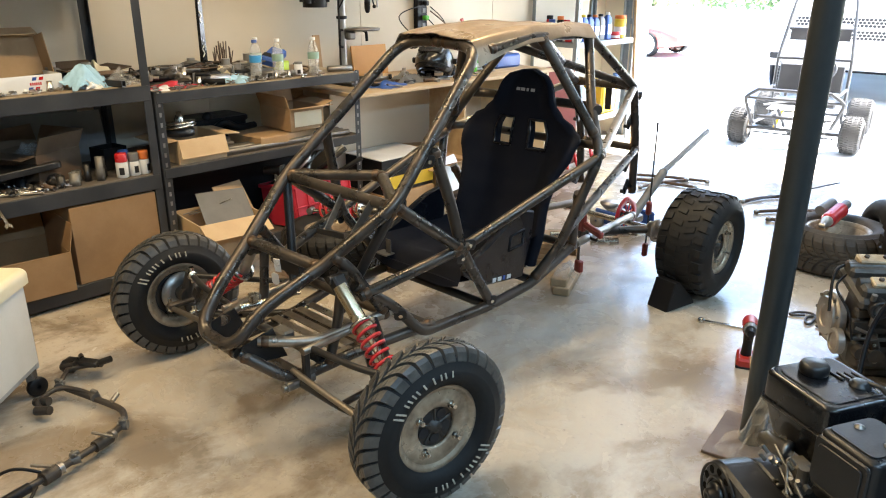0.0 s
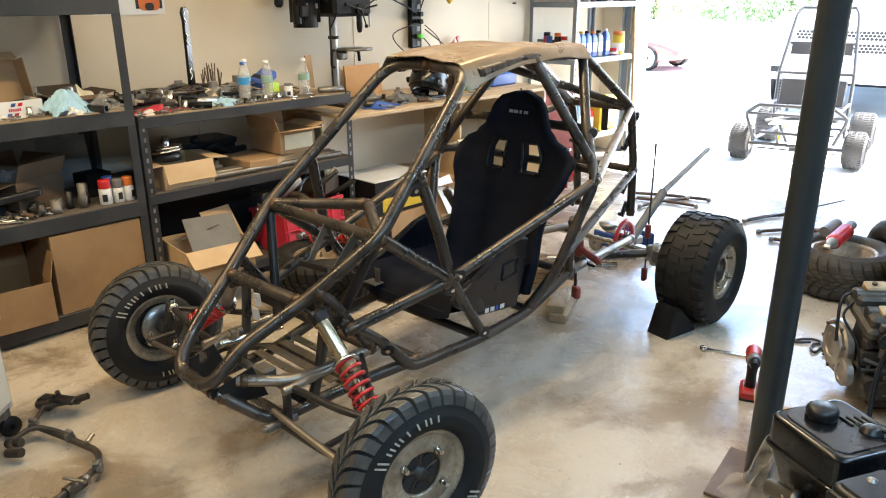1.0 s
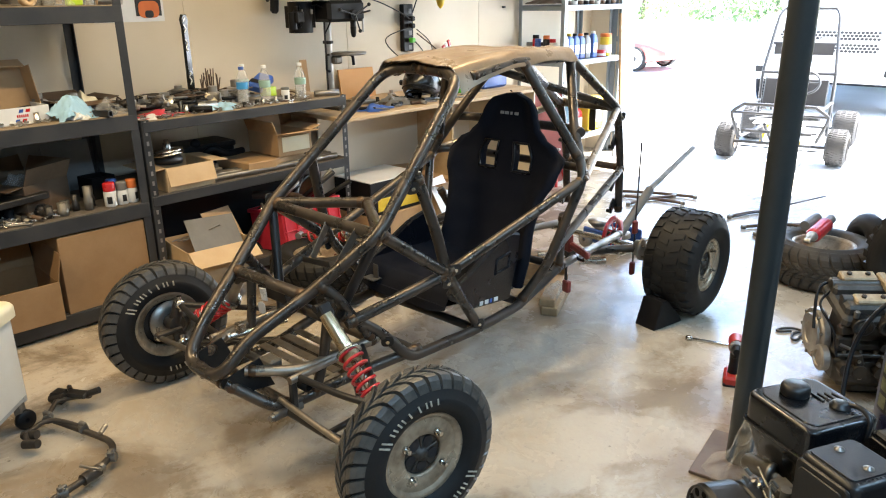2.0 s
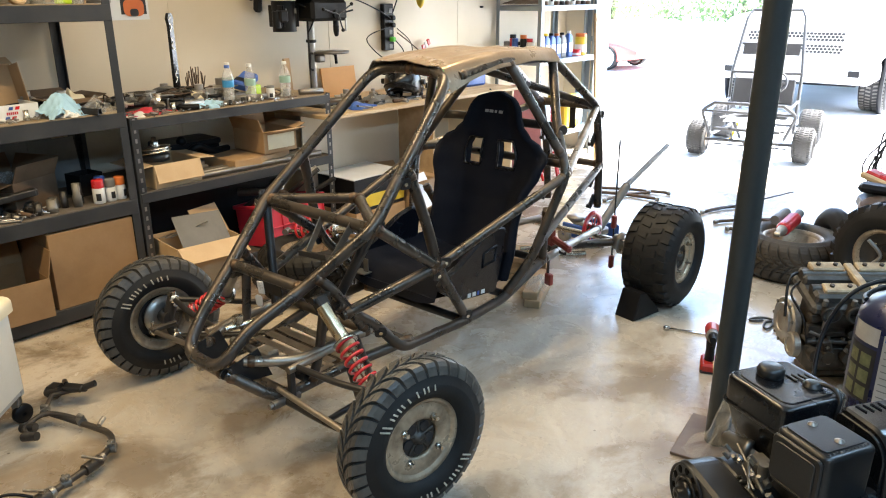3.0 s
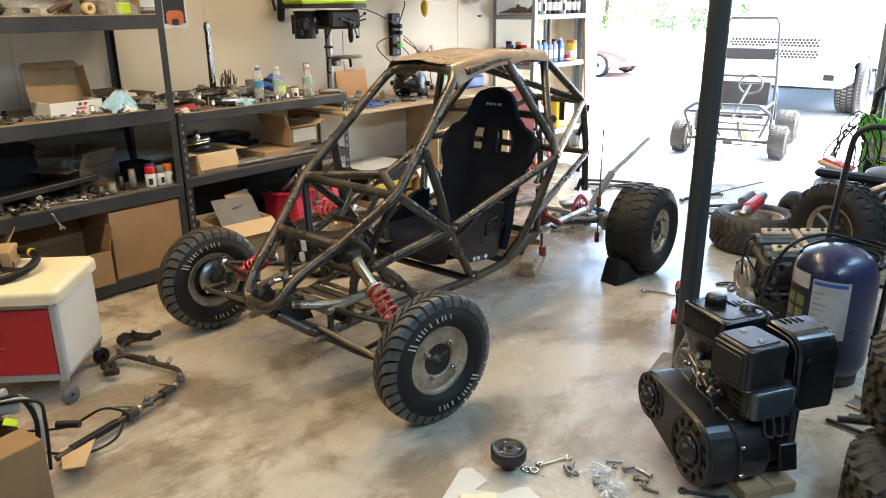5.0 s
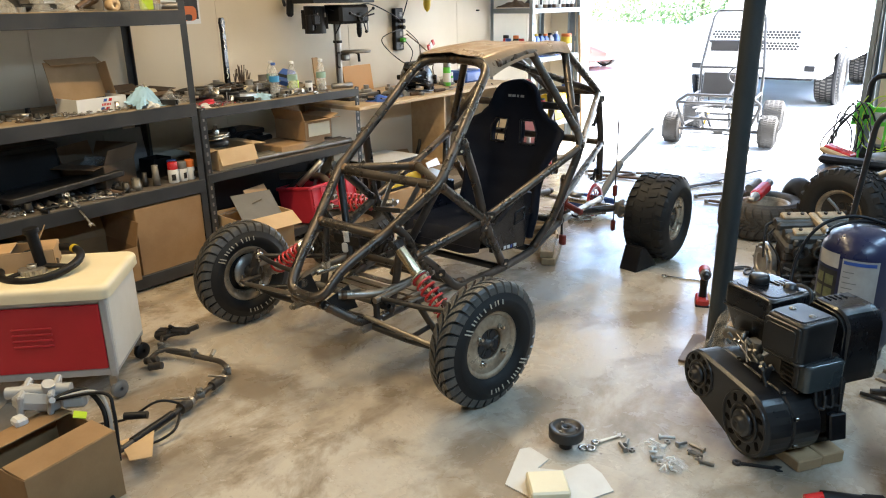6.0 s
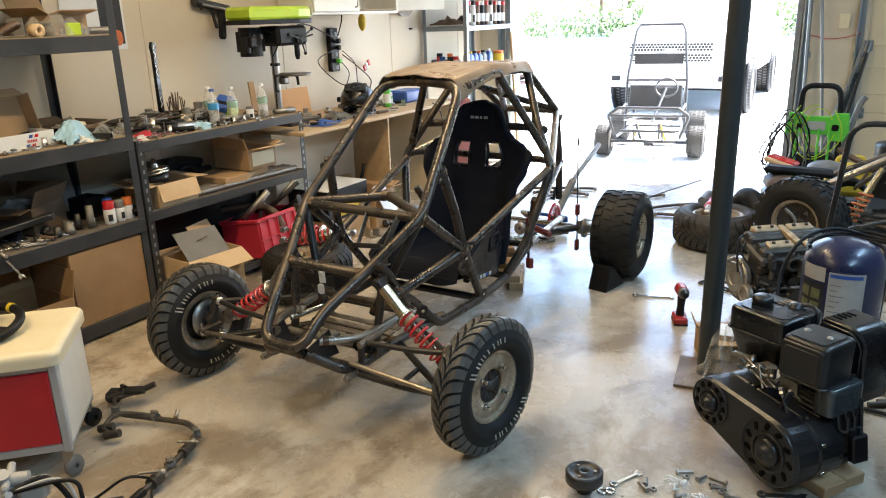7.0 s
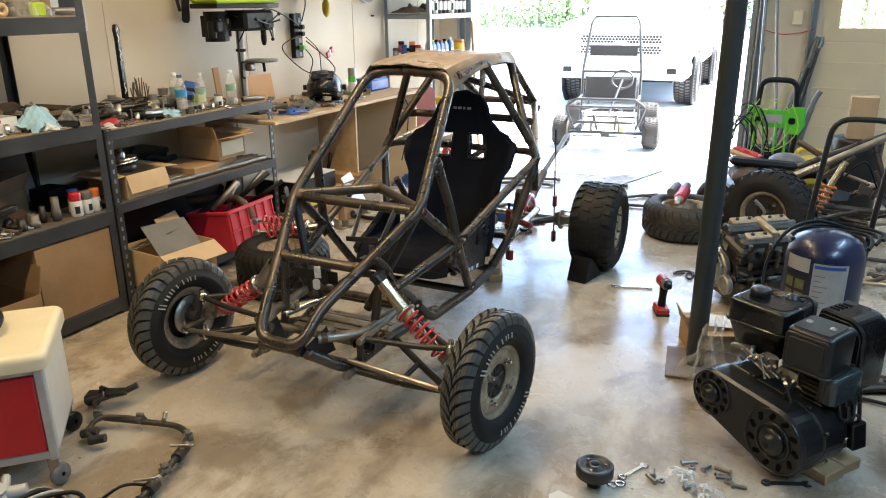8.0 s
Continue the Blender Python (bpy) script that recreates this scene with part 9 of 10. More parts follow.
solo("plastic_bag", G().sheet(bag_at, 30, 26), M_BAG, pose(-0.10, 2.63, 0, 0, 0, 24), "crumpled clear plastic bag slumped at the post", "bag", "bags on the floor")
solo("plastic_bag", m_cloth(0.09, 0.15, 0.07, 83), M_BAG, pose(-1.345, 3.44, 0.086, 0, 0, 25), "clear plastic bag draped on the pine bearer", "bag", "bags on the floor")
# floor jack with its long grey handle
fj = thing("floor_jack", pose(-1.60, 4.50, 0, 0, 0, -8), "blue floor jack with a long grey handle", "jack")
part("frame_side", G().box((0.30, 0.02, 0.09), pose(-0.05, 0.10, 0.075), 0.01), M_BPLAST, fj)
part("frame_side", G().box((0.30, 0.02, 0.09), pose(-0.05, -0.10, 0.075), 0.01), M_BPLAST, fj)
part("pad", G().lathe([(0.03, 0.10), (0.06, 0.13), (0.06, 0.145), (0.001, 0.145)], 18, pose(-0.17, 0, 0)).box((0.24, 0.08, 0.05), pose(-0.05, 0, 0.09), 0.01), M_STEEL, fj)
for y in (-0.12, 0.12):
    part("wheel", G().lathe([(0.01, -0.02), (0.045, -0.02), (0.045, 0.02), (0.01, 0.02)], 18, pose(-0.16, y, 0.045, 90, 0, 0)), M_STEEL, fj)
h0, h1, h2 = Vector((0.125, -0.14, 0.16)), Vector((0.135, 0.10, 0.39)), Vector((0.02, 0.70, 0.545))
part("handle", G().rod(h0, h1, 0.026, seg=16), M_GREY, fj, "grey sleeve of the handle")
part("handle_bar", G().rod(h1, h2, 0.017, seg=14), M_GREY, fj)
# links and bars lying in the light near the door
for k, (xa, ya, xb, yb) in enumerate(((-2.30, 5.72, -1.76, 5.93), (-2.05, 5.42, -1.90, 5.86), (-2.20, 5.60, -1.75, 5.70), (-1.34, 5.58, -1.16, 5.95), (-1.17, 5.40, -0.86, 5.72), (-1.05, 5.30, -0.62, 5.30), (-0.95, 5.66, -0.55, 5.52))):
    L = math.hypot(xb - xa, yb - ya)
    ar = thing("suspension_link", pose(xa, ya, 0.016, 0, 0, math.degrees(math.atan2(yb - ya, xb - xa))), "dark steel suspension arm lying on the floor", "suspension arm", "suspension arms")
    part("tube", G().tube(bent([(0, 0, 0), (L * 0.5, 0.03, 0.0), (L, 0, 0)], 0.1), 0.012, 8), M_RUST, ar)
    for x in (0, L):
        part("eye", G().lathe([(0.008, -0.012), (0.018, -0.012), (0.018, 0.012), (0.008, 0.012), (0.008, -0.012)], 12, pose(x, 0, 0)), M_STEEL, ar)
solo("thin_rod", G().rod((-1.33, 5.60, 0.006), (-0.92, 6.25, 0.10), 0.005, seg=6), M_BLKSTEEL, pose(0, 0, 0), "thin long rod lying at the doorway", "rod")

# ---- floor, camera side ----
# red and white tool cart, turned to the room
ct = thing("tool_cart", pose(-1.919, 0.960, 0, 0, 0, 45), "white rolling cart with a red louvred front and cream top", "cart")
# local: x to the right along the red front's far side, y back
CW, CD = 0.74, 0.385
part("side_panel", G().box((0.02, CD - 0.020, 0.315), pose(0.005, CD / 2 + 0.012, 0.285), 0.004), M_WHITE, ct)
part("front_panel", G().box((CW - 0.03, 0.012, 0.275), pose(-CW / 2 + 0.0, -0.004, 0.28), 0.004), M_CARTRED, ct, "red enamel louvred front panel")
part("back_panel", G().box((CW - 0.06, 0.012, 0.30), pose(-CW / 2, CD - 0.01, 0.285), 0.003), M_WHITE, ct)
part("side_panel", G().box((0.02, CD - 0.05, 0.30), pose(-CW, CD / 2, 0.285), 0.004), M_WHITE, ct)
fr = G()
for x in (0.0, -CW):
    for y in (0.006, CD - 0.006):
        fr.box((0.026, 0.026, 0.34), pose(x, y, 0.275), 0.003)
for z in (0.125, 0.435):
    fr.box((CW, 0.020, 0.030), pose(-CW / 2, 0.006, z), 0.003).box((CW, 0.020, 0.030), pose(-CW / 2, CD - 0.006, z), 0.003).box((0.018, CD - 0.03, 0.030), pose(0.002, CD / 2, z), 0.003)
part("frame", fr, M_TRIMGREY, ct, "grey metal cart frame")
part("bottom", G().box((CW - 0.03, CD - 0.03, 0.012), pose(-CW / 2, CD / 2, 0.1135), 0.002), M_TRIMGREY, ct)
part("top", soft_box(CW + 0.07, CD + 0.06, 0.055, 0.035, 0.024, pose(-CW / 2, CD / 2, 0.446)), M_CREAM, ct, "cream padded top with rounded edges")
for k in range(4):
    part("louvre", G().box((0.15, 0.010, 0.012), pose(-0.275, -0.011, 0.33 - 0.024 * k, 30, 0, 0), 0.003), M_CARTRED, ct)
for x in (-0.01, -CW + 0.01):
    for y in (0.015, CD - 0.02):
        cs = part("caster_fork", G().box((0.03, 0.035, 0.05), pose(x, y, 0.085), 0.004), M_STEEL, ct)
        part("caster_wheel", G().lathe([(0.008, -0.013), (0.034, -0.013), (0.038, -0.006), (0.038, 0.006), (0.034, 0.013), (0.008, 0.013)], 20, pose(x + 0.014, y, 0.038, 90, 0, 55)), M_GREY if y < 0.1 else M_BLACK, cs)
# steering wheel and carton on the cart
cm = pose(-1.919, 0.960, 0, 0, 0, 45)
sw = thing("padded_steering_wheel", cm @ pose(-0.28, 0.20, 0.528, 7, -6, 10), "black padded steering wheel with a yellow mark on the cart", "steering wheel")
part("rim", G().tube([(0.15 * math.cos(2 * math.pi * k / 36), 0.15 * math.sin(2 * math.pi * k / 36), 0.0) for k in range(36)], 0.0165, 10, closed=True), M_BLACK, sw)
part("rim_mark", G().tube([(0.15 * math.cos(a), 0.15 * math.sin(a), 0.0) for a in (0.62, 0.68, 0.74)], 0.0188, 10), M_YELLOW, sw)
for a in (90, 210, 330):
    part("spoke", G().box((0.14, 0.03, 0.006), pose(0, 0, -0.01, 0, 0, a) @ pose(0.075, 0, 0.005), 0.002), M_BLACK, sw)
part("column", G().rod((0, 0, -0.02), (0.0, 0.02, 0.13), 0.022).rod((0.0, 0.02, 0.13), (0, 0.022, 0.15), 0.030), M_BLACK, sw)
carton(cm @ pose(-0.36, 0.26, 0.497, 0, 0, 12), 0.24, 0.15, 0.085, "small closed brown carton on the cart top", (-89, -88, None, None), M_CARD)
scatter(-2.38, -2.22, 0.80, 1.0, 0.498, 6, [0, 5, 6, 9, 12], 1.0, 81)
# bent tie rod linkage on the floor
lk = thing("steering_linkage", pose(0, 0, 0), "rusty bent steering linkage lying on the floor", "linkage")
part("main_rod", G().tube(bent([(-1.52, 0.74, 0.030), (-1.585, 1.02, 0.035), (-1.655, 1.255, 0.035), (-1.715, 1.345, 0.035), (-1.80, 1.375, 0.032), (-1.90, 1.352, 0.030), (-2.09, 1.292, 0.035)], 0.06), 0.0115, 12), M_GREASE, lk)
part("sleeve", G().rod((-1.535, 0.80, 0.031), (-1.578, 0.99, 0.034), 0.0165, seg=16), M_BLACK, lk)
for p, q, r, ma in (((-1.586, 1.03, 0.036), (-1.60, 1.075, 0.036), 0.023, M_GREASE), ((-1.602, 1.08, 0.036), (-1.606, 1.095, 0.036), 0.020, M_STEEL), ((-1.64, 1.21, 0.036), (-1.66, 1.27, 0.036), 0.020, M_GREASE), ((-1.662, 1.272, 0.036), (-1.668, 1.285, 0.036), 0.018, M_STEEL)):
    part("coupling", G().rod(p, q, r, seg=16), ma, lk)
for p, q, r in (((-1.57, 1.06, 0.075), (-1.63, 1.02, 0.07), 0.006), ((-1.60, 1.26, 0.07), (-1.67, 1.22, 0.072), 0.006), ((-1.85, 1.36, 0.05), (-1.87, 1.39, 0.06), 0.010)):
    part("clamp_bolt", G().rod(p, q, r * 0.9), M_STEEL, lk)
part("arm", G().tube(bent([(-1.90, 1.352, 0.03), (-2.0, 1.33, 0.04), (-2.10, 1.27, 0.05), (-2.05, 1.17, 0.04), (-1.985, 1.18, 0.03)], 0.05), 0.0095, 10).tube([(-2.10, 1.27, 0.05), (-2.20, 1.34, 0.05), (-2.17, 1.44, 0.05)], 0.0095, 10), M_GREASE, lk)
for p in ((-1.985, 1.18, 0.03), (-2.05, 1.20, 0.03), (-2.17, 1.44, 0.045), (-2.22, 1.36, 0.045)):
    part("joint_end", G().rod((p[0] - 0.03, p[1] - 0.02, p[2]), (p[0] + 0.02, p[1] + 0.01, p[2] + 0.01), 0.016, seg=14), M_GREASE, lk)
for p, a in (((-1.70, 1.33, 0.035), 40), ((-1.95, 1.34, 0.038), 100), ((-2.10, 1.275, 0.05), 120), ((-1.62, 1.14, 0.036), 15)):
    part("collar", G().rod((p[0] - 0.016 * math.sin(radians(a)), p[1] - 0.016 * math.cos(radians(a)), p[2]), (p[0] + 0.016 * math.sin(radians(a)), p[1] + 0.016 * math.cos(radians(a)), p[2]), 0.017, seg=12).box((0.016, 0.03, 0.022), pose(p[0], p[1], p[2] + 0.016, 0, 0, a), 0.003).rod((p[0] - 0.018, p[1], p[2] + 0.02), (p[0] + 0.018, p[1], p[2] + 0.02), 0.005, seg=8), M_CASTD, lk)
part("bracket", G().box((0.08, 0.035, 0.02), pose(-2.16, 1.41, 0.07, 14, 0, 30), 0.004).rod((-2.13, 1.44, 0.07), (-2.10, 1.47, 0.085), 0.013, seg=12).rod((-2.20, 1.40, 0.075), (-2.24, 1.41, 0.07), 0.010, seg=10).box((0.06, 0.06, 0.05), pose(-2.24, 1.37, 0.045, 0, 0, 30), 0.010), M_BLKSTEEL, lk)
part("brake_cable", G().tube(smooth_line([(-1.59, 1.03, 0.06), (-1.62, 0.96, 0.09), (-1.70, 0.86, 0.03), (-1.82, 0.74, 0.02)]), 0.005, 6).tube(smooth_line([(-1.54, 1.0, 0.05), (-1.48, 0.93, 0.03), (-1.50, 0.83, 0.015), (-1.62, 0.74, 0.012)]), 0.005, 6), M_BLACK, lk)
# carton with handlebar parts, close to the camera side
carton(pose(-1.455, 0.475, 0, 0, 0, 8), 0.32, 0.30, 0.235, "large brown carton full of handlebar parts", (-86, -84, None, None), M_CARDM)
solo("cardboard_scrap", G().prism([(-0.10, -0.06), (0.12, -0.04), (0.16, 0.03), (-0.08, 0.06)], 0.004, None, 0.0005), M_CARD2, pose(-1.49, 0.80, 0.035, 8, -10, -25), "torn carton flap near the floor", "carton flap")
hbar = thing("handlebar", pose(-1.54, 0.545, 0.25, 0, 0, 20), "silver handlebar clamp with black grip and cables in the carton", "handlebar")
part("clamp", G().box((0.15, 0.10, 0.07), pose(-0.08, 0.05, 0.035, 8, 10, 30), 0.022).rod((-0.16, 0.0, 0.065), (0.02, 0.09, 0.065), 0.020, seg=16).rod((-0.05, 0.06, 0.05), (-0.03, 0.05, 0.095), 0.020, seg=14).box((0.02, 0.12, 0.085), pose(-0.12, 0.03, 0.04, 8, 10, 30), 0.006).box((0.02, 0.12, 0.085), pose(-0.04, 0.075, 0.04, 8, 10, 30), 0.006).rod((0.0, 0.02, 0.05), (0.03, 0.0, 0.07), 0.010, seg=10), M_TRIMGREY, hbar)
part("clamp_block", G().box((0.08, 0.07, 0.05), pose(0.03, 0.09, 0.03, 0, 0, 30), 0.012), M_TRIMGREY, hbar)
part("grip", G().rod((0.19, 0.12, -0.03), (0.26, 0.15, -0.03), 0.013), M_BLACK, hbar)
for k in range(3):
    part("cable", G().tube(smooth_line([(0.0, 0.03, 0.05), (0.06 + 0.04 * k, 0.10, 0.06), (0.14 + 0.02 * k, 0.09, 0.0), (0.16 + 0.02 * k, 0.06, -0.10 - 0.03 * k)]), 0.006 if k else 0.009, 6), M_TRIMGREY if k == 1 else M_BLACK, hbar)
part("green_tag", G().box((0.04, 0.035, 0.004), pose(0.10, 0.03, 0.012, 10, 20, 40), 0.001), M_LIME, hbar)
solo("white_block", G().box((0.05, 0.04, 0.03), pose(0, 0, 0.015), 0.008), M_LABEL, pose(-1.60, 0.48, 0.235), "small white plastic block in the carton", "block")
solo("black_wiring", m_cloth(0.20, 0.22, 0.09, 92), M_BLACK, pose(-1.28, 0.50, 0, 0, 0, 0), "tangle of black wiring on the floor", "wiring")
# Dark sheet that deepens the shade beneath the cart.
solo("brown_mat", G().box((0.22, 0.30, 0.004), pose(0, 0, 0.002), 0.001), M_GREY, pose(-2.07, 0.62, 0, 0, 0, 40), "flat dark mat laid under the cart as shade", "mat")
# small pulley standing on its hub
pl = thing("drive_pulley", pose(-0.30, 1.735, 0, 0, 0, 0), "black two-part pulley standing on its hub", "pulley")
part("hub", G().lathe([(0.022, 0), (0.024, 0.002), (0.024, 0.04), (0.001, 0.04)], 18), M_BLKSTEEL, pl)
part("sheave", G().lathe([(0.02, 0.038), (0.056, 0.040), (0.062, 0.044), (0.062, 0.078), (0.058, 0.082), (0.05, 0.082), (0.046, 0.076), (0.024, 0.076), (0.022, 0.082), (0.012, 0.082), (0.011, 0.06)], 32), M_BLKSTEEL, pl)
for k in range(3):
    a = 2.1 * k + 0.4
    part("bolt_head", G().rod((0.036 * math.cos(a), 0.036 * math.sin(a), 0.076), (0.036 * math.cos(a), 0.036 * math.sin(a), 0.081), 0.005, seg=6), M_STEEL, pl)
# small hardware on the floor
solo("small_spanner", m_spanner(0.13), M_CHROME, pose(-0.198, 1.86, 0.001, 0, 0, 62), "small plated spanner on the floor", "spanner")
for k, (x, y) in enumerate(((-0.245, 1.765), (-0.222, 1.775))):
    solo("washer", G().lathe([(0.009, 0), (0.019, 0), (0.019, 0.003), (0.009, 0.003), (0.009, 0)], 20), M_CHROME, pose(x, y, 0.001 + 0.003 * k), "plated steel washer on the floor", "washer", "floor hardware")
for k, (x, y, a) in enumerate(((-0.13, 1.86, 100), (-0.118, 1.83, 140), (-0.05, 1.98, 30), (0.02, 1.97, 60), (0.07, 1.95, 10), (0.10, 1.99, 170), (-0.02, 1.84, 45), (0.12, 1.92, 5))):
    solo("floor_bolt", m_bolt(0.035 + 0.008 * (k % 3), 0.006), M_STEEL, pose(x, y, 0.001, 0, 0, a), "loose steel bolt on the floor", "bolt", "floor hardware")
    if k % 2 == 0:
        solo("floor_nut", m_nut(), M_STEEL, pose(x + 0.03, y - 0.012, 0.001), "loose steel nut on the floor", "nut", "floor hardware")
for k, (x, y, s) in enumerate(((-0.045, 1.905, 0.11), (0.045, 1.845, 0.10))):
    solo("parts_bag", m_cloth(s * 0.85, s * 0.75, 0.028, 95 + k), M_BAG, pose(x, y, 0.001, 0, 0, 40 * k), "small clear bag of white fittings", "bag", "bags on the floor")
    pile(x - 0.03, x + 0.03, y - 0.03, y + 0.03, 0.002, 9, 97 + k, M_LABEL, "white fittings in a clear bag")
solo("black_spanner", m_spanner(0.15), M_BLKSTEEL, pose(0.275, 2.012, 0.001, 0, 0, 22), "dark combination spanner on the floor", "spanner")
solo("flat_bar", G().box((0.05, 0.012, 0.006), pose(0, 0, 0.003), 0.001), M_BLKSTEEL, pose(0.08, 1.965, 0, 0, 0, -8), "short dark bar on the floor", "bar")
solo("plastic_guard", G().prism([(-0.169, 0.119), (-0.146, 0.151), (-0.057, 0.128), (-0.06, 0.06), (0.02, 0.10), (0.042, 0.161), (0.067, 0.186), (0.126, 0.163), (0.20, 0.10), (0.10, -0.10), (-0.10, -0.08)], 0.004, None, 0.0008), M_BAGW, pose(-0.25, 1.50, 0.001, 0, 0, 0), "milky plastic guard with two ears on the floor", "plastic guard")
solo("foam_block", G().box((0.125, 0.12, 0.05), pose(0, 0, 0.025), 0.006), M_CREAM, pose(-0.21, 1.455, 0.006, 0, 0, 41), "cream foam block on the plastic guard", "foam block")
pt = thing("power_tool", pose(0.50, 1.885, 0, 0, 0, 30), "red and black power tool lying on the floor", "power tool")
part("body", G().rod((0, 0, 0.04), (0.12, 0, 0.04), 0.035, 0.028).box((0.08, 0.06, 0.05), pose(0.15, 0, 0.04), 0.012), M_BLACK, pt)
part("nose", G().rod((-0.05, 0, 0.04), (0, 0, 0.04), 0.018, 0.03), M_RED, pt)

# ---- outside the open bay ----
ka = thing("go_kart", pose(-1.885, 8.04, -0.07, 0, 0, 10.5), "black tube go-kart with knobbly tyres parked outside", "go-kart")
KT = 0.0155


def ktube(pts, r=KT, ma=None, name="kart_tube"):
    part(name, G().tube(bent(pts, 0.05), r, 10), ma or M_KART, ka)


for s in (-1, 1):
    ktube([(s * 0.31, -0.32, 0.585), (s * 0.43, -0.30, 0.50), (s * 0.34, -0.28, 0.26), (s * 0.30, 0.95, 0.22)])
    ktube([(s * 0.31, -0.32, 0.585), (s * 0.33, 0.1, 0.52), (s * 0.34, 0.62, 0.52)])
    ktube([(s * 0.34, 0.62, 0.18), (s * 0.34, 0.62, 0.80), (s * 0.28, 0.85, 1.36), (s * 0.24, 0.90, 1.42)])
    ktube([(s * 0.34, 0.62, 0.80), (s * 0.30, 1.15, 0.60), (s * 0.30, 1.2, 0.25)])
    ktube([(s * 0.12, -0.28, 0.40), (s * 0.10, 0.05, 0.20)])
ktube([(-0.31, -0.32, 0.585), (0.31, -0.32, 0.585)])
ktube([(-0.43, -0.30, 0.50), (0.43, -0.30, 0.50)], 0.012)
ktube([(-0.30, -0.29, 0.33), (0.30, -0.29, 0.33)])
ktube([(-0.30, -0.28, 0.22), (0.30, -0.28, 0.22)])
ktube([(-0.26, -0.30, 0.44), (-0.05, 0.20, 0.44)], 0.011)
ktube([(0.20, -0.30, 0.46), (0.05, 0.30, 0.44)], 0.011)
ktube([(-0.32, -0.05, 0.30), (0.32, -0.05, 0.30)], 0.011)
ktube([(-0.15, -0.30, 0.34), (-0.15, -0.05, 0.17)], 0.011)
ktube([(0.15, -0.30, 0.34), (0.15, -0.05, 0.17)], 0.011)
ktube([(-0.24, 0.90, 1.42), (0.24, 0.90, 1.42)])
ktube([(-0.34, 0.62, 0.80), (0.34, 0.62, 0.80)])
ktube([(-0.30, 0.8, 1.08), (0.30, 0.8, 1.08)])
part("front_axle", G().rod((-0.44, 0, 0.17), (0.44, 0, 0.17), 0.016).rod((-0.36, -0.06, 0.14), (0.36, -0.06, 0.14), 0.008).box((0.10, 0.07, 0.06), pose(0, -0.04, 0.16), 0.01), M_KART, ka)
part("front_plate", G().box((0.46, 0.30, 0.008), pose(0, -0.10, 0.40), 0.002), M_WHITE, ka, "pale sheet over the nose")
part("seat_back", G().box((0.60, 0.03, 0.26), pose(0, 0.56, 0.62, -12, 0, 0), 0.01), M_KART, ka)
part("seat_base", G().box((0.60, 0.34, 0.05), pose(0, 0.40, 0.40), 0.015), M_KART, ka)
part("upper_panel", G().box((0.56, 0.012, 0.12), pose(0, 0.78, 1.03, -12, 0, 0), 0.003), M_KART, ka, "black panel on the roll bar")
part("steering_wheel", G().tube([(0.15 + 0.115 * math.cos(a), 0.10 + 0.05 * math.sin(a), 0.76 + 0.095 * math.sin(a)) for a in [2 * math.pi * k / 28 for k in range(28)]], 0.011, 8, closed=True).rod((0.15, 0.10, 0.76), (0.04, -0.2, 0.42), 0.014).rod((0.04, 0.10, 0.76), (0.26, 0.10, 0.76), 0.009), M_KART, ka)
for s in (-1, 1):
    part("damper", G().rod((s * 0.18, -0.02, 0.18), (s * 0.12, -0.05, 0.36), 0.014), M_YELLOW, ka, "yellow damper")
for m, r, h in ((pose(-0.50, 0, 0.183), 0.178, 0.085), (pose(0.50, 0, 0.183), 0.178, 0.085), (pose(-0.46, 1.15, 0.195), 0.190, 0.11), (pose(0.46, 1.15, 0.195), 0.190, 0.11)):
    wheel("kart_wheel", m, r + 0.005, h, 0.085, "lugs", "grey dusty knobbly go-kart tyre", "kart wheels", None, 1 if m.translation.x > 0 else -1, tyre_mat=M_DUSTTYRE, parent=ka, lug_n=44, lug_h=0.006)
part("rear_axle", G().rod((-0.46, 1.15, 0.185), (0.46, 1.15, 0.185), 0.016), M_KART, ka)


# white pickup, nose to the door
tr_ = thing("pickup_truck", pose(-2.52, 11.30, -0.07, 0, 0, 2.5) @ Matrix.Diagonal((1.03, 1.03, 1.03, 1)), "white pickup truck with a black mesh grille", "truck")


def body_section(y, w, z0, z1, r=0.10):
    n = 4
    pts = []
    for cx_, cz_, a in ((w - r, z1 - r, 0), (-w + r, z1 - r, 90), (-w + r * 0.6, z0 + r * 0.6, 180), (w - r * 0.6, z0 + r * 0.6, 270)):
        rr = r if a < 180 else r * 0.6
        for k in range(n + 1):
            b = radians(a + 90 * k / n)
            pts.append((cx_ + rr * math.cos(b), y, cz_ + rr * math.sin(b)))
    return pts


def loft(secs):
    n = len(secs[0])
    g = G()
    vs = [p for s in secs for p in s]
    fs = [(i * n + k, i * n + (k + 1) % n, (i + 1) * n + (k + 1) % n, (i + 1) * n + k) for i in range(len(secs) - 1) for k in range(n)]
    g.add(vs, fs, True)
    g.add(secs[0], [list(range(n))], False)
    g.add(secs[-1], [list(range(n))[::-1]], False)
    return g


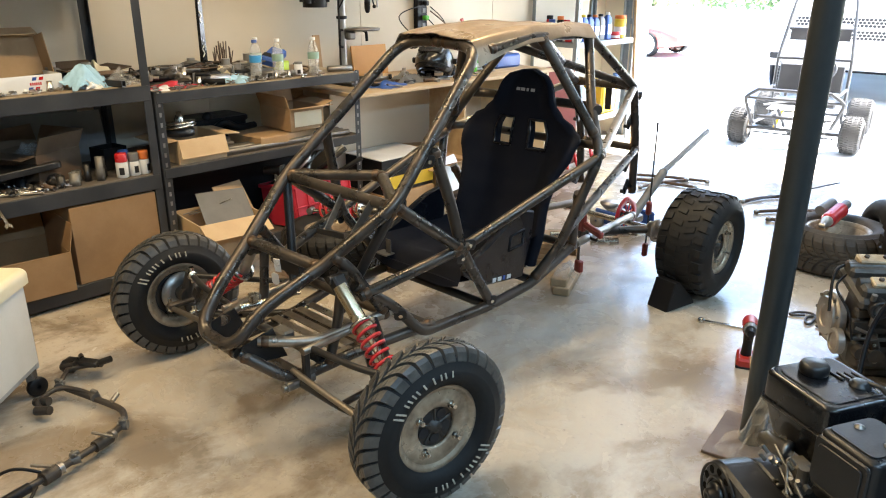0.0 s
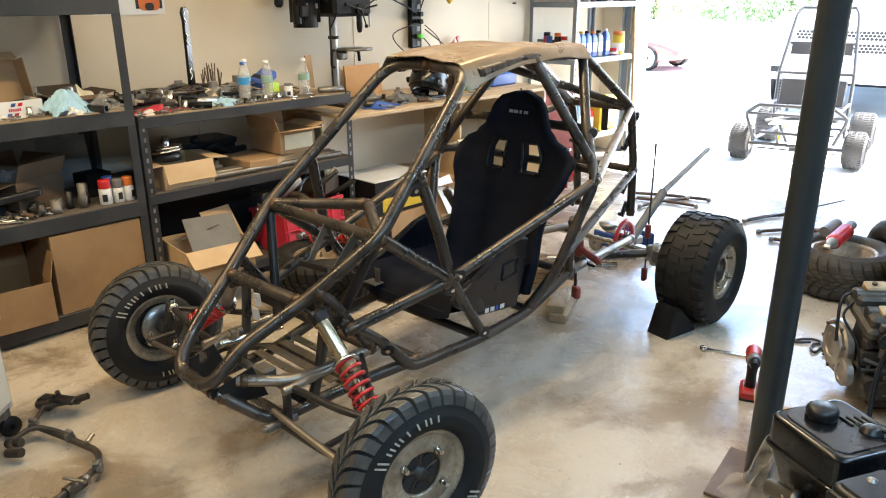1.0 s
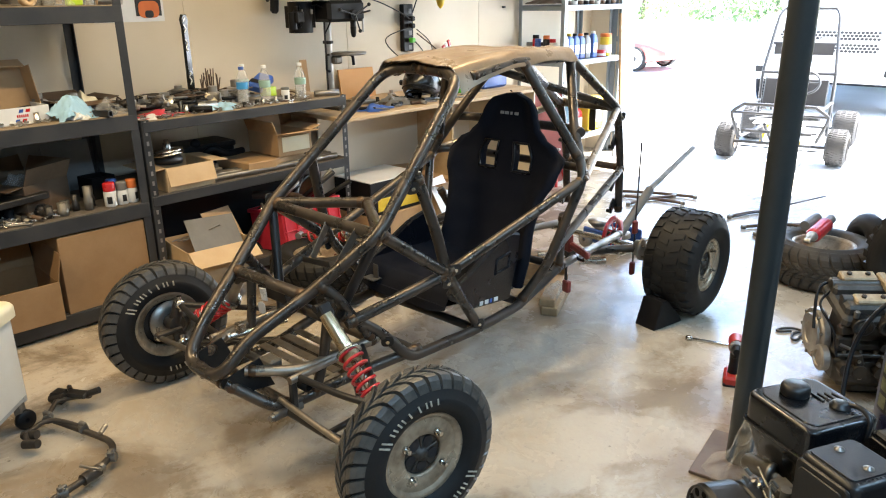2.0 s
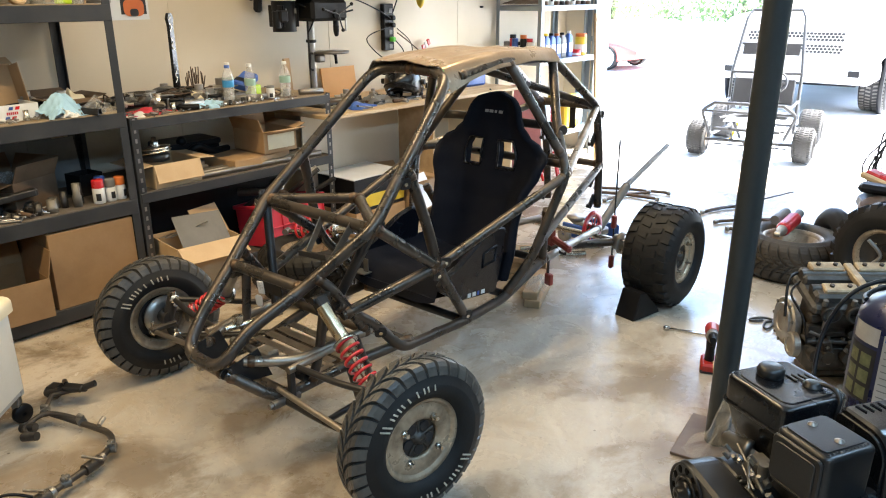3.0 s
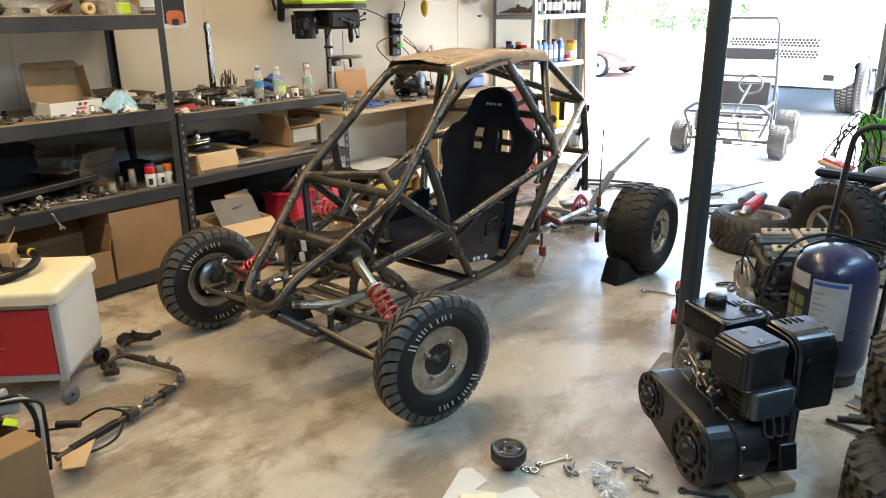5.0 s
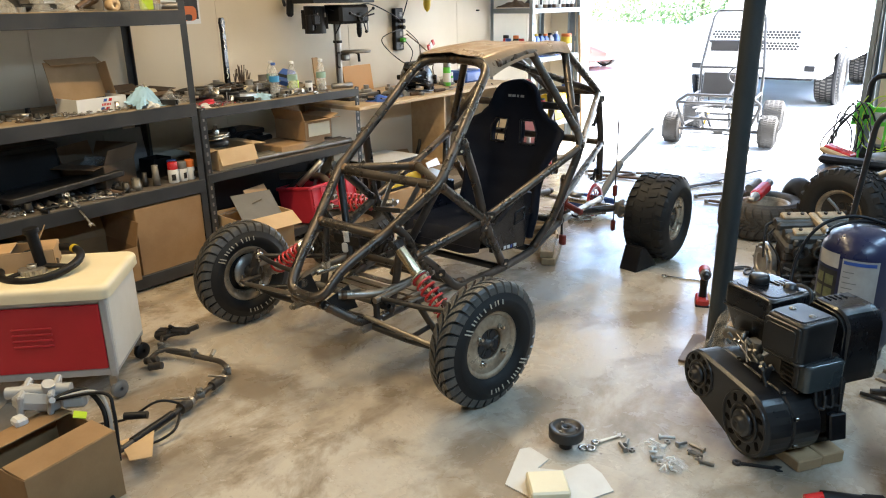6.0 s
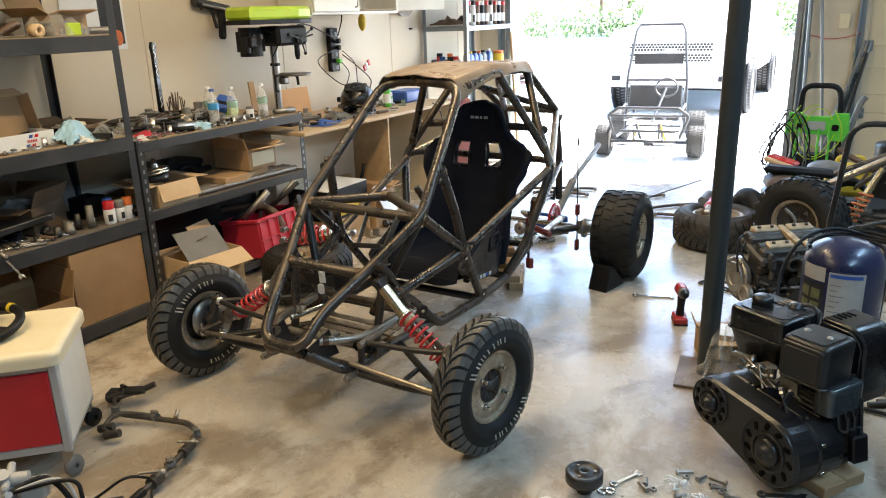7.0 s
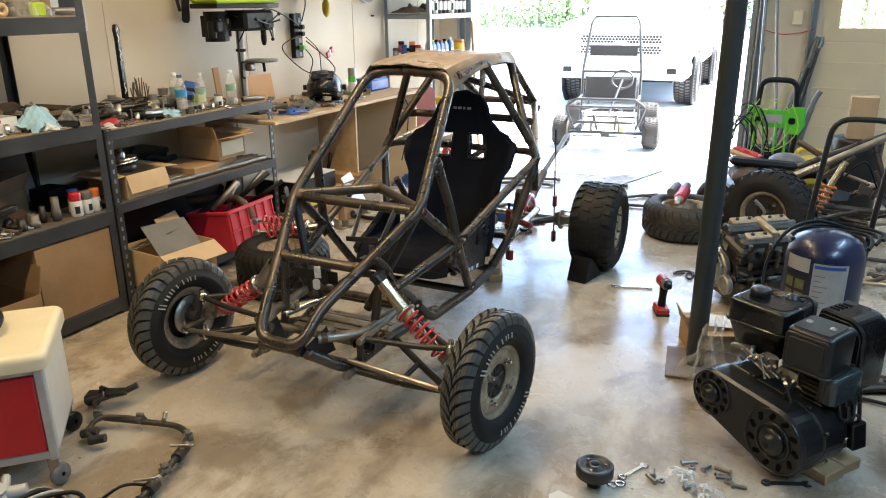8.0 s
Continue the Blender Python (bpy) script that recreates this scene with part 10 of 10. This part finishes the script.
part("body", loft([body_section(0.0, 0.90, 0.62, 1.16, 0.12), body_section(0.10, 0.97, 0.58, 1.22, 0.12), body_section(0.35, 1.0, 0.72, 1.26, 0.12), body_section(1.5, 1.0, 0.72, 1.32, 0.10), body_section(2.2, 1.0, 0.55, 1.33, 0.08), body_section(5.5, 1.0, 0.55, 1.32, 0.08)]), M_CAR_W, tr_)
part("bumper", loft([body_section(-0.14, 0.82, 0.46, 0.68, 0.07), body_section(-0.06, 0.95, 0.44, 0.70, 0.07), body_section(0.25, 1.0, 0.48, 0.72, 0.07)]), M_CAR_W, tr_)
part("underside", G().box((1.5, 4.6, 0.25), pose(0, 2.6, 0.50), 0.03), M_BLACK, tr_)
part("cab", loft([body_section(1.42, 0.88, 1.25, 1.36, 0.05), body_section(2.1, 0.80, 1.25, 1.90, 0.14), body_section(3.6, 0.80, 1.25, 1.92, 0.14), body_section(3.95, 0.86, 1.25, 1.36, 0.05)]), M_CAR_W, tr_)
part("windscreen", G().add([(-0.78, 1.52, 1.42), (0.78, 1.52, 1.42), (0.70, 2.02, 1.84), (-0.70, 2.02, 1.84)], [(0, 1, 2, 3)]), M_CARGLASS, tr_)
for s in (-1, 1):
    part("side_window", G().box((0.01, 1.3, 0.36), pose(s * 0.835, 2.85, 1.60, 0, -s * 7, 0), 0.004), M_CARGLASS, tr_)
    part("mirror", G().box((0.14, 0.12, 0.24), pose(s * 1.12, 1.75, 1.45), 0.04), M_CAR_W, tr_)
    part("headlamp", G().box((0.26, 0.12, 0.20), pose(s * 0.79, 0.03, 1.02), 0.03), M_TRIMGREY, tr_, "clear headlamp unit")
    part("fog_lamp", G().box((0.14, 0.03, 0.09), pose(s * 0.76, -0.13, 0.58), 0.01), M_BLACK, tr_)
gr = part("grille", G().box((1.24, 0.03, 0.29), pose(0, -0.015, 0.94), 0.02), M_WHITE, tr_, "pale mesh grille")
part("grille_bar", G().box((1.24, 0.03, 0.022), pose(0, -0.035, 0.94), 0.006).prism(rounded(0.20, 0.12, 0.05, 4), 0.02, pose(0, -0.035, 0.94, 90, 0, 0), 0), M_TRIMGREY, gr)
for row, z in enumerate((0.827, 0.864, 0.901, 0.978, 1.015, 1.052)):
    for k in range(25):
        part("mesh_hole", G().prism(rounded(0.041, 0.034, 0.014, 2), 0.003, pose(-0.58 + 0.0465 * k + (0.023 if row % 2 else 0), -0.031, z, 90, 0, 0), 0), M_INK, gr)
for s in (-1, 1):
    for y in (0.95, 4.15):
        part("arch", G().lathe([(0.40, -0.02), (0.47, -0.02), (0.47, 0.03), (0.40, 0.03), (0.40, -0.02)], 28, pose(s * 0.985, y, 0.42, 0, 90, 0)).lathe([(0.001, 0), (0.44, 0)], 28, pose(s * 1.003, y, 0.42, 0, 90, 0)), M_BLACK, tr_)
        wheel("truck_wheel", pose(s * 0.885, y, 0.40, 0, 0, 0), 0.40, 0.16, 0.235, "lugs", "road tyre of the pickup on an alloy rim", "truck wheels", None, s, dish=0.8, parent=tr_, lug_n=48, lug_h=0.003)

# low red car further off
rc = thing("red_car", pose(-8.55, 16.1, -0.07, 0, 0, 90) @ Matrix.Diagonal((0.86, 0.86, 0.86, 1)), "low red sports car with white wheels parked far outside", "car")
part("body", loft([body_section(-1.9, 0.70, 0.30, 0.52, 0.08), body_section(-1.5, 0.85, 0.22, 0.68, 0.10), body_section(-0.5, 0.88, 0.20, 0.82, 0.12), body_section(1.2, 0.88, 0.20, 0.86, 0.12), body_section(1.9, 0.80, 0.30, 0.78, 0.10)]), M_CAR_R, rc)
part("cabin", loft([body_section(-0.6, 0.70, 0.75, 0.86, 0.04), body_section(0.0, 0.60, 0.75, 1.18, 0.12), body_section(0.6, 0.60, 0.75, 1.16, 0.12), body_section(1.2, 0.70, 0.75, 0.88, 0.04)]), M_CARGLASS, rc)
for s in (-1, 1):
    for y in (-1.15, 1.15):
        wheel("car_wheel", pose(s * 0.80, y, 0.31), 0.31, 0.10, 0.265, "none", "white alloy wheel of the red car", "car wheels", None, s, rim_mat=M_CAR_W, dish=0.85, parent=rc)


# trees along the far edge
def tree(m, h, spread, seed):
    r = random.Random(seed)
    th = thing("tree", m, "leafy green tree behind the driveway", "tree", "far trees")
    tg = G().tube([(0, 0, 0), (0.1, 0, h * 0.3), (0.0, 0.1, h * 0.55), (0.1, 0.1, h * 0.8)], [0.16, 0.12, 0.08, 0.03], 8)
    tips = []
    for k in range(11):
        a, z0 = r.uniform(0, 6.28), h * r.uniform(0.25, 0.7)
        L = spread * r.uniform(0.5, 1.0)
        tip = (L * math.cos(a), L * math.sin(a), z0 + h * r.uniform(0.05, 0.3))
        tg.tube([(0.05, 0.05, z0), (tip[0] * 0.5, tip[1] * 0.5, (z0 + tip[2]) / 2 + 0.1), tip], [0.05, 0.035, 0.015], 6)
        tips += [Vector(tip), Vector(tip) * 0.75 + Vector((0, 0, 0.2 * h * 0.3))]
    tips.append(Vector((0.1, 0.1, h * 0.85)))
    part("trunk", tg, M_BARK, th)
    g = G()
    for tp in tips:
        for _ in range(90):
            c = tp + Vector((r.gauss(0, 1), r.gauss(0, 1), r.gauss(0, 0.7))) * spread * 0.24
            s = r.uniform(0.14, 0.34)
            g.add([(-s, 0, 0), (0, -s * 0.5, 0.02), (s, 0, 0), (0, s * 0.5, 0.02)], [(0, 1, 2, 3)], False, Matrix.Translation(c) @ Euler((r.uniform(-1, 1), r.uniform(-1, 1), r.uniform(0, 6))).to_matrix().to_4x4())
    tagged(part("crown", g, M_LEAF, th), kind="stuff")


rt = random.Random(5)
for k in range(12):
    x = -46 + 4.4 * k + rt.uniform(-0.8, 0.8)
    tree(pose(x, 50 + rt.uniform(-3, 6), -0.07, 0, 0, rt.uniform(0, 360)), rt.uniform(7.5, 11.0), rt.uniform(3.0, 4.2), 100 + k)
# undergrowth: clumps of bush with gaps between them
g = G()
for k in range(120):
    cx_, cy_ = rt.uniform(-44, 8), rt.uniform(43, 50)
    wide, tall = rt.uniform(0.7, 1.8), rt.uniform(0.8, 2.4)
    for _ in range(110):
        x, y, z = cx_ + rt.gauss(0, 0.55) * wide, cy_ + rt.gauss(0, 0.4) * wide, abs(rt.gauss(0.45, 0.5)) * tall + 0.04
        s = rt.uniform(0.08, 0.20)
        g.add([(-s, 0, 0), (0, -s * 0.5, 0.02), (s, 0, 0), (0, s * 0.5, 0.02)], [(0, 1, 2, 3)], False, Matrix.Translation((x, y, z)) @ Euler((rt.uniform(-1.2, 1.2), rt.uniform(-1.2, 1.2), rt.uniform(0, 6))).to_matrix().to_4x4())
solo("undergrowth", g, M_LEAF, pose(0, 0, 0), "low green undergrowth under the trees", "plants", kind="stuff")
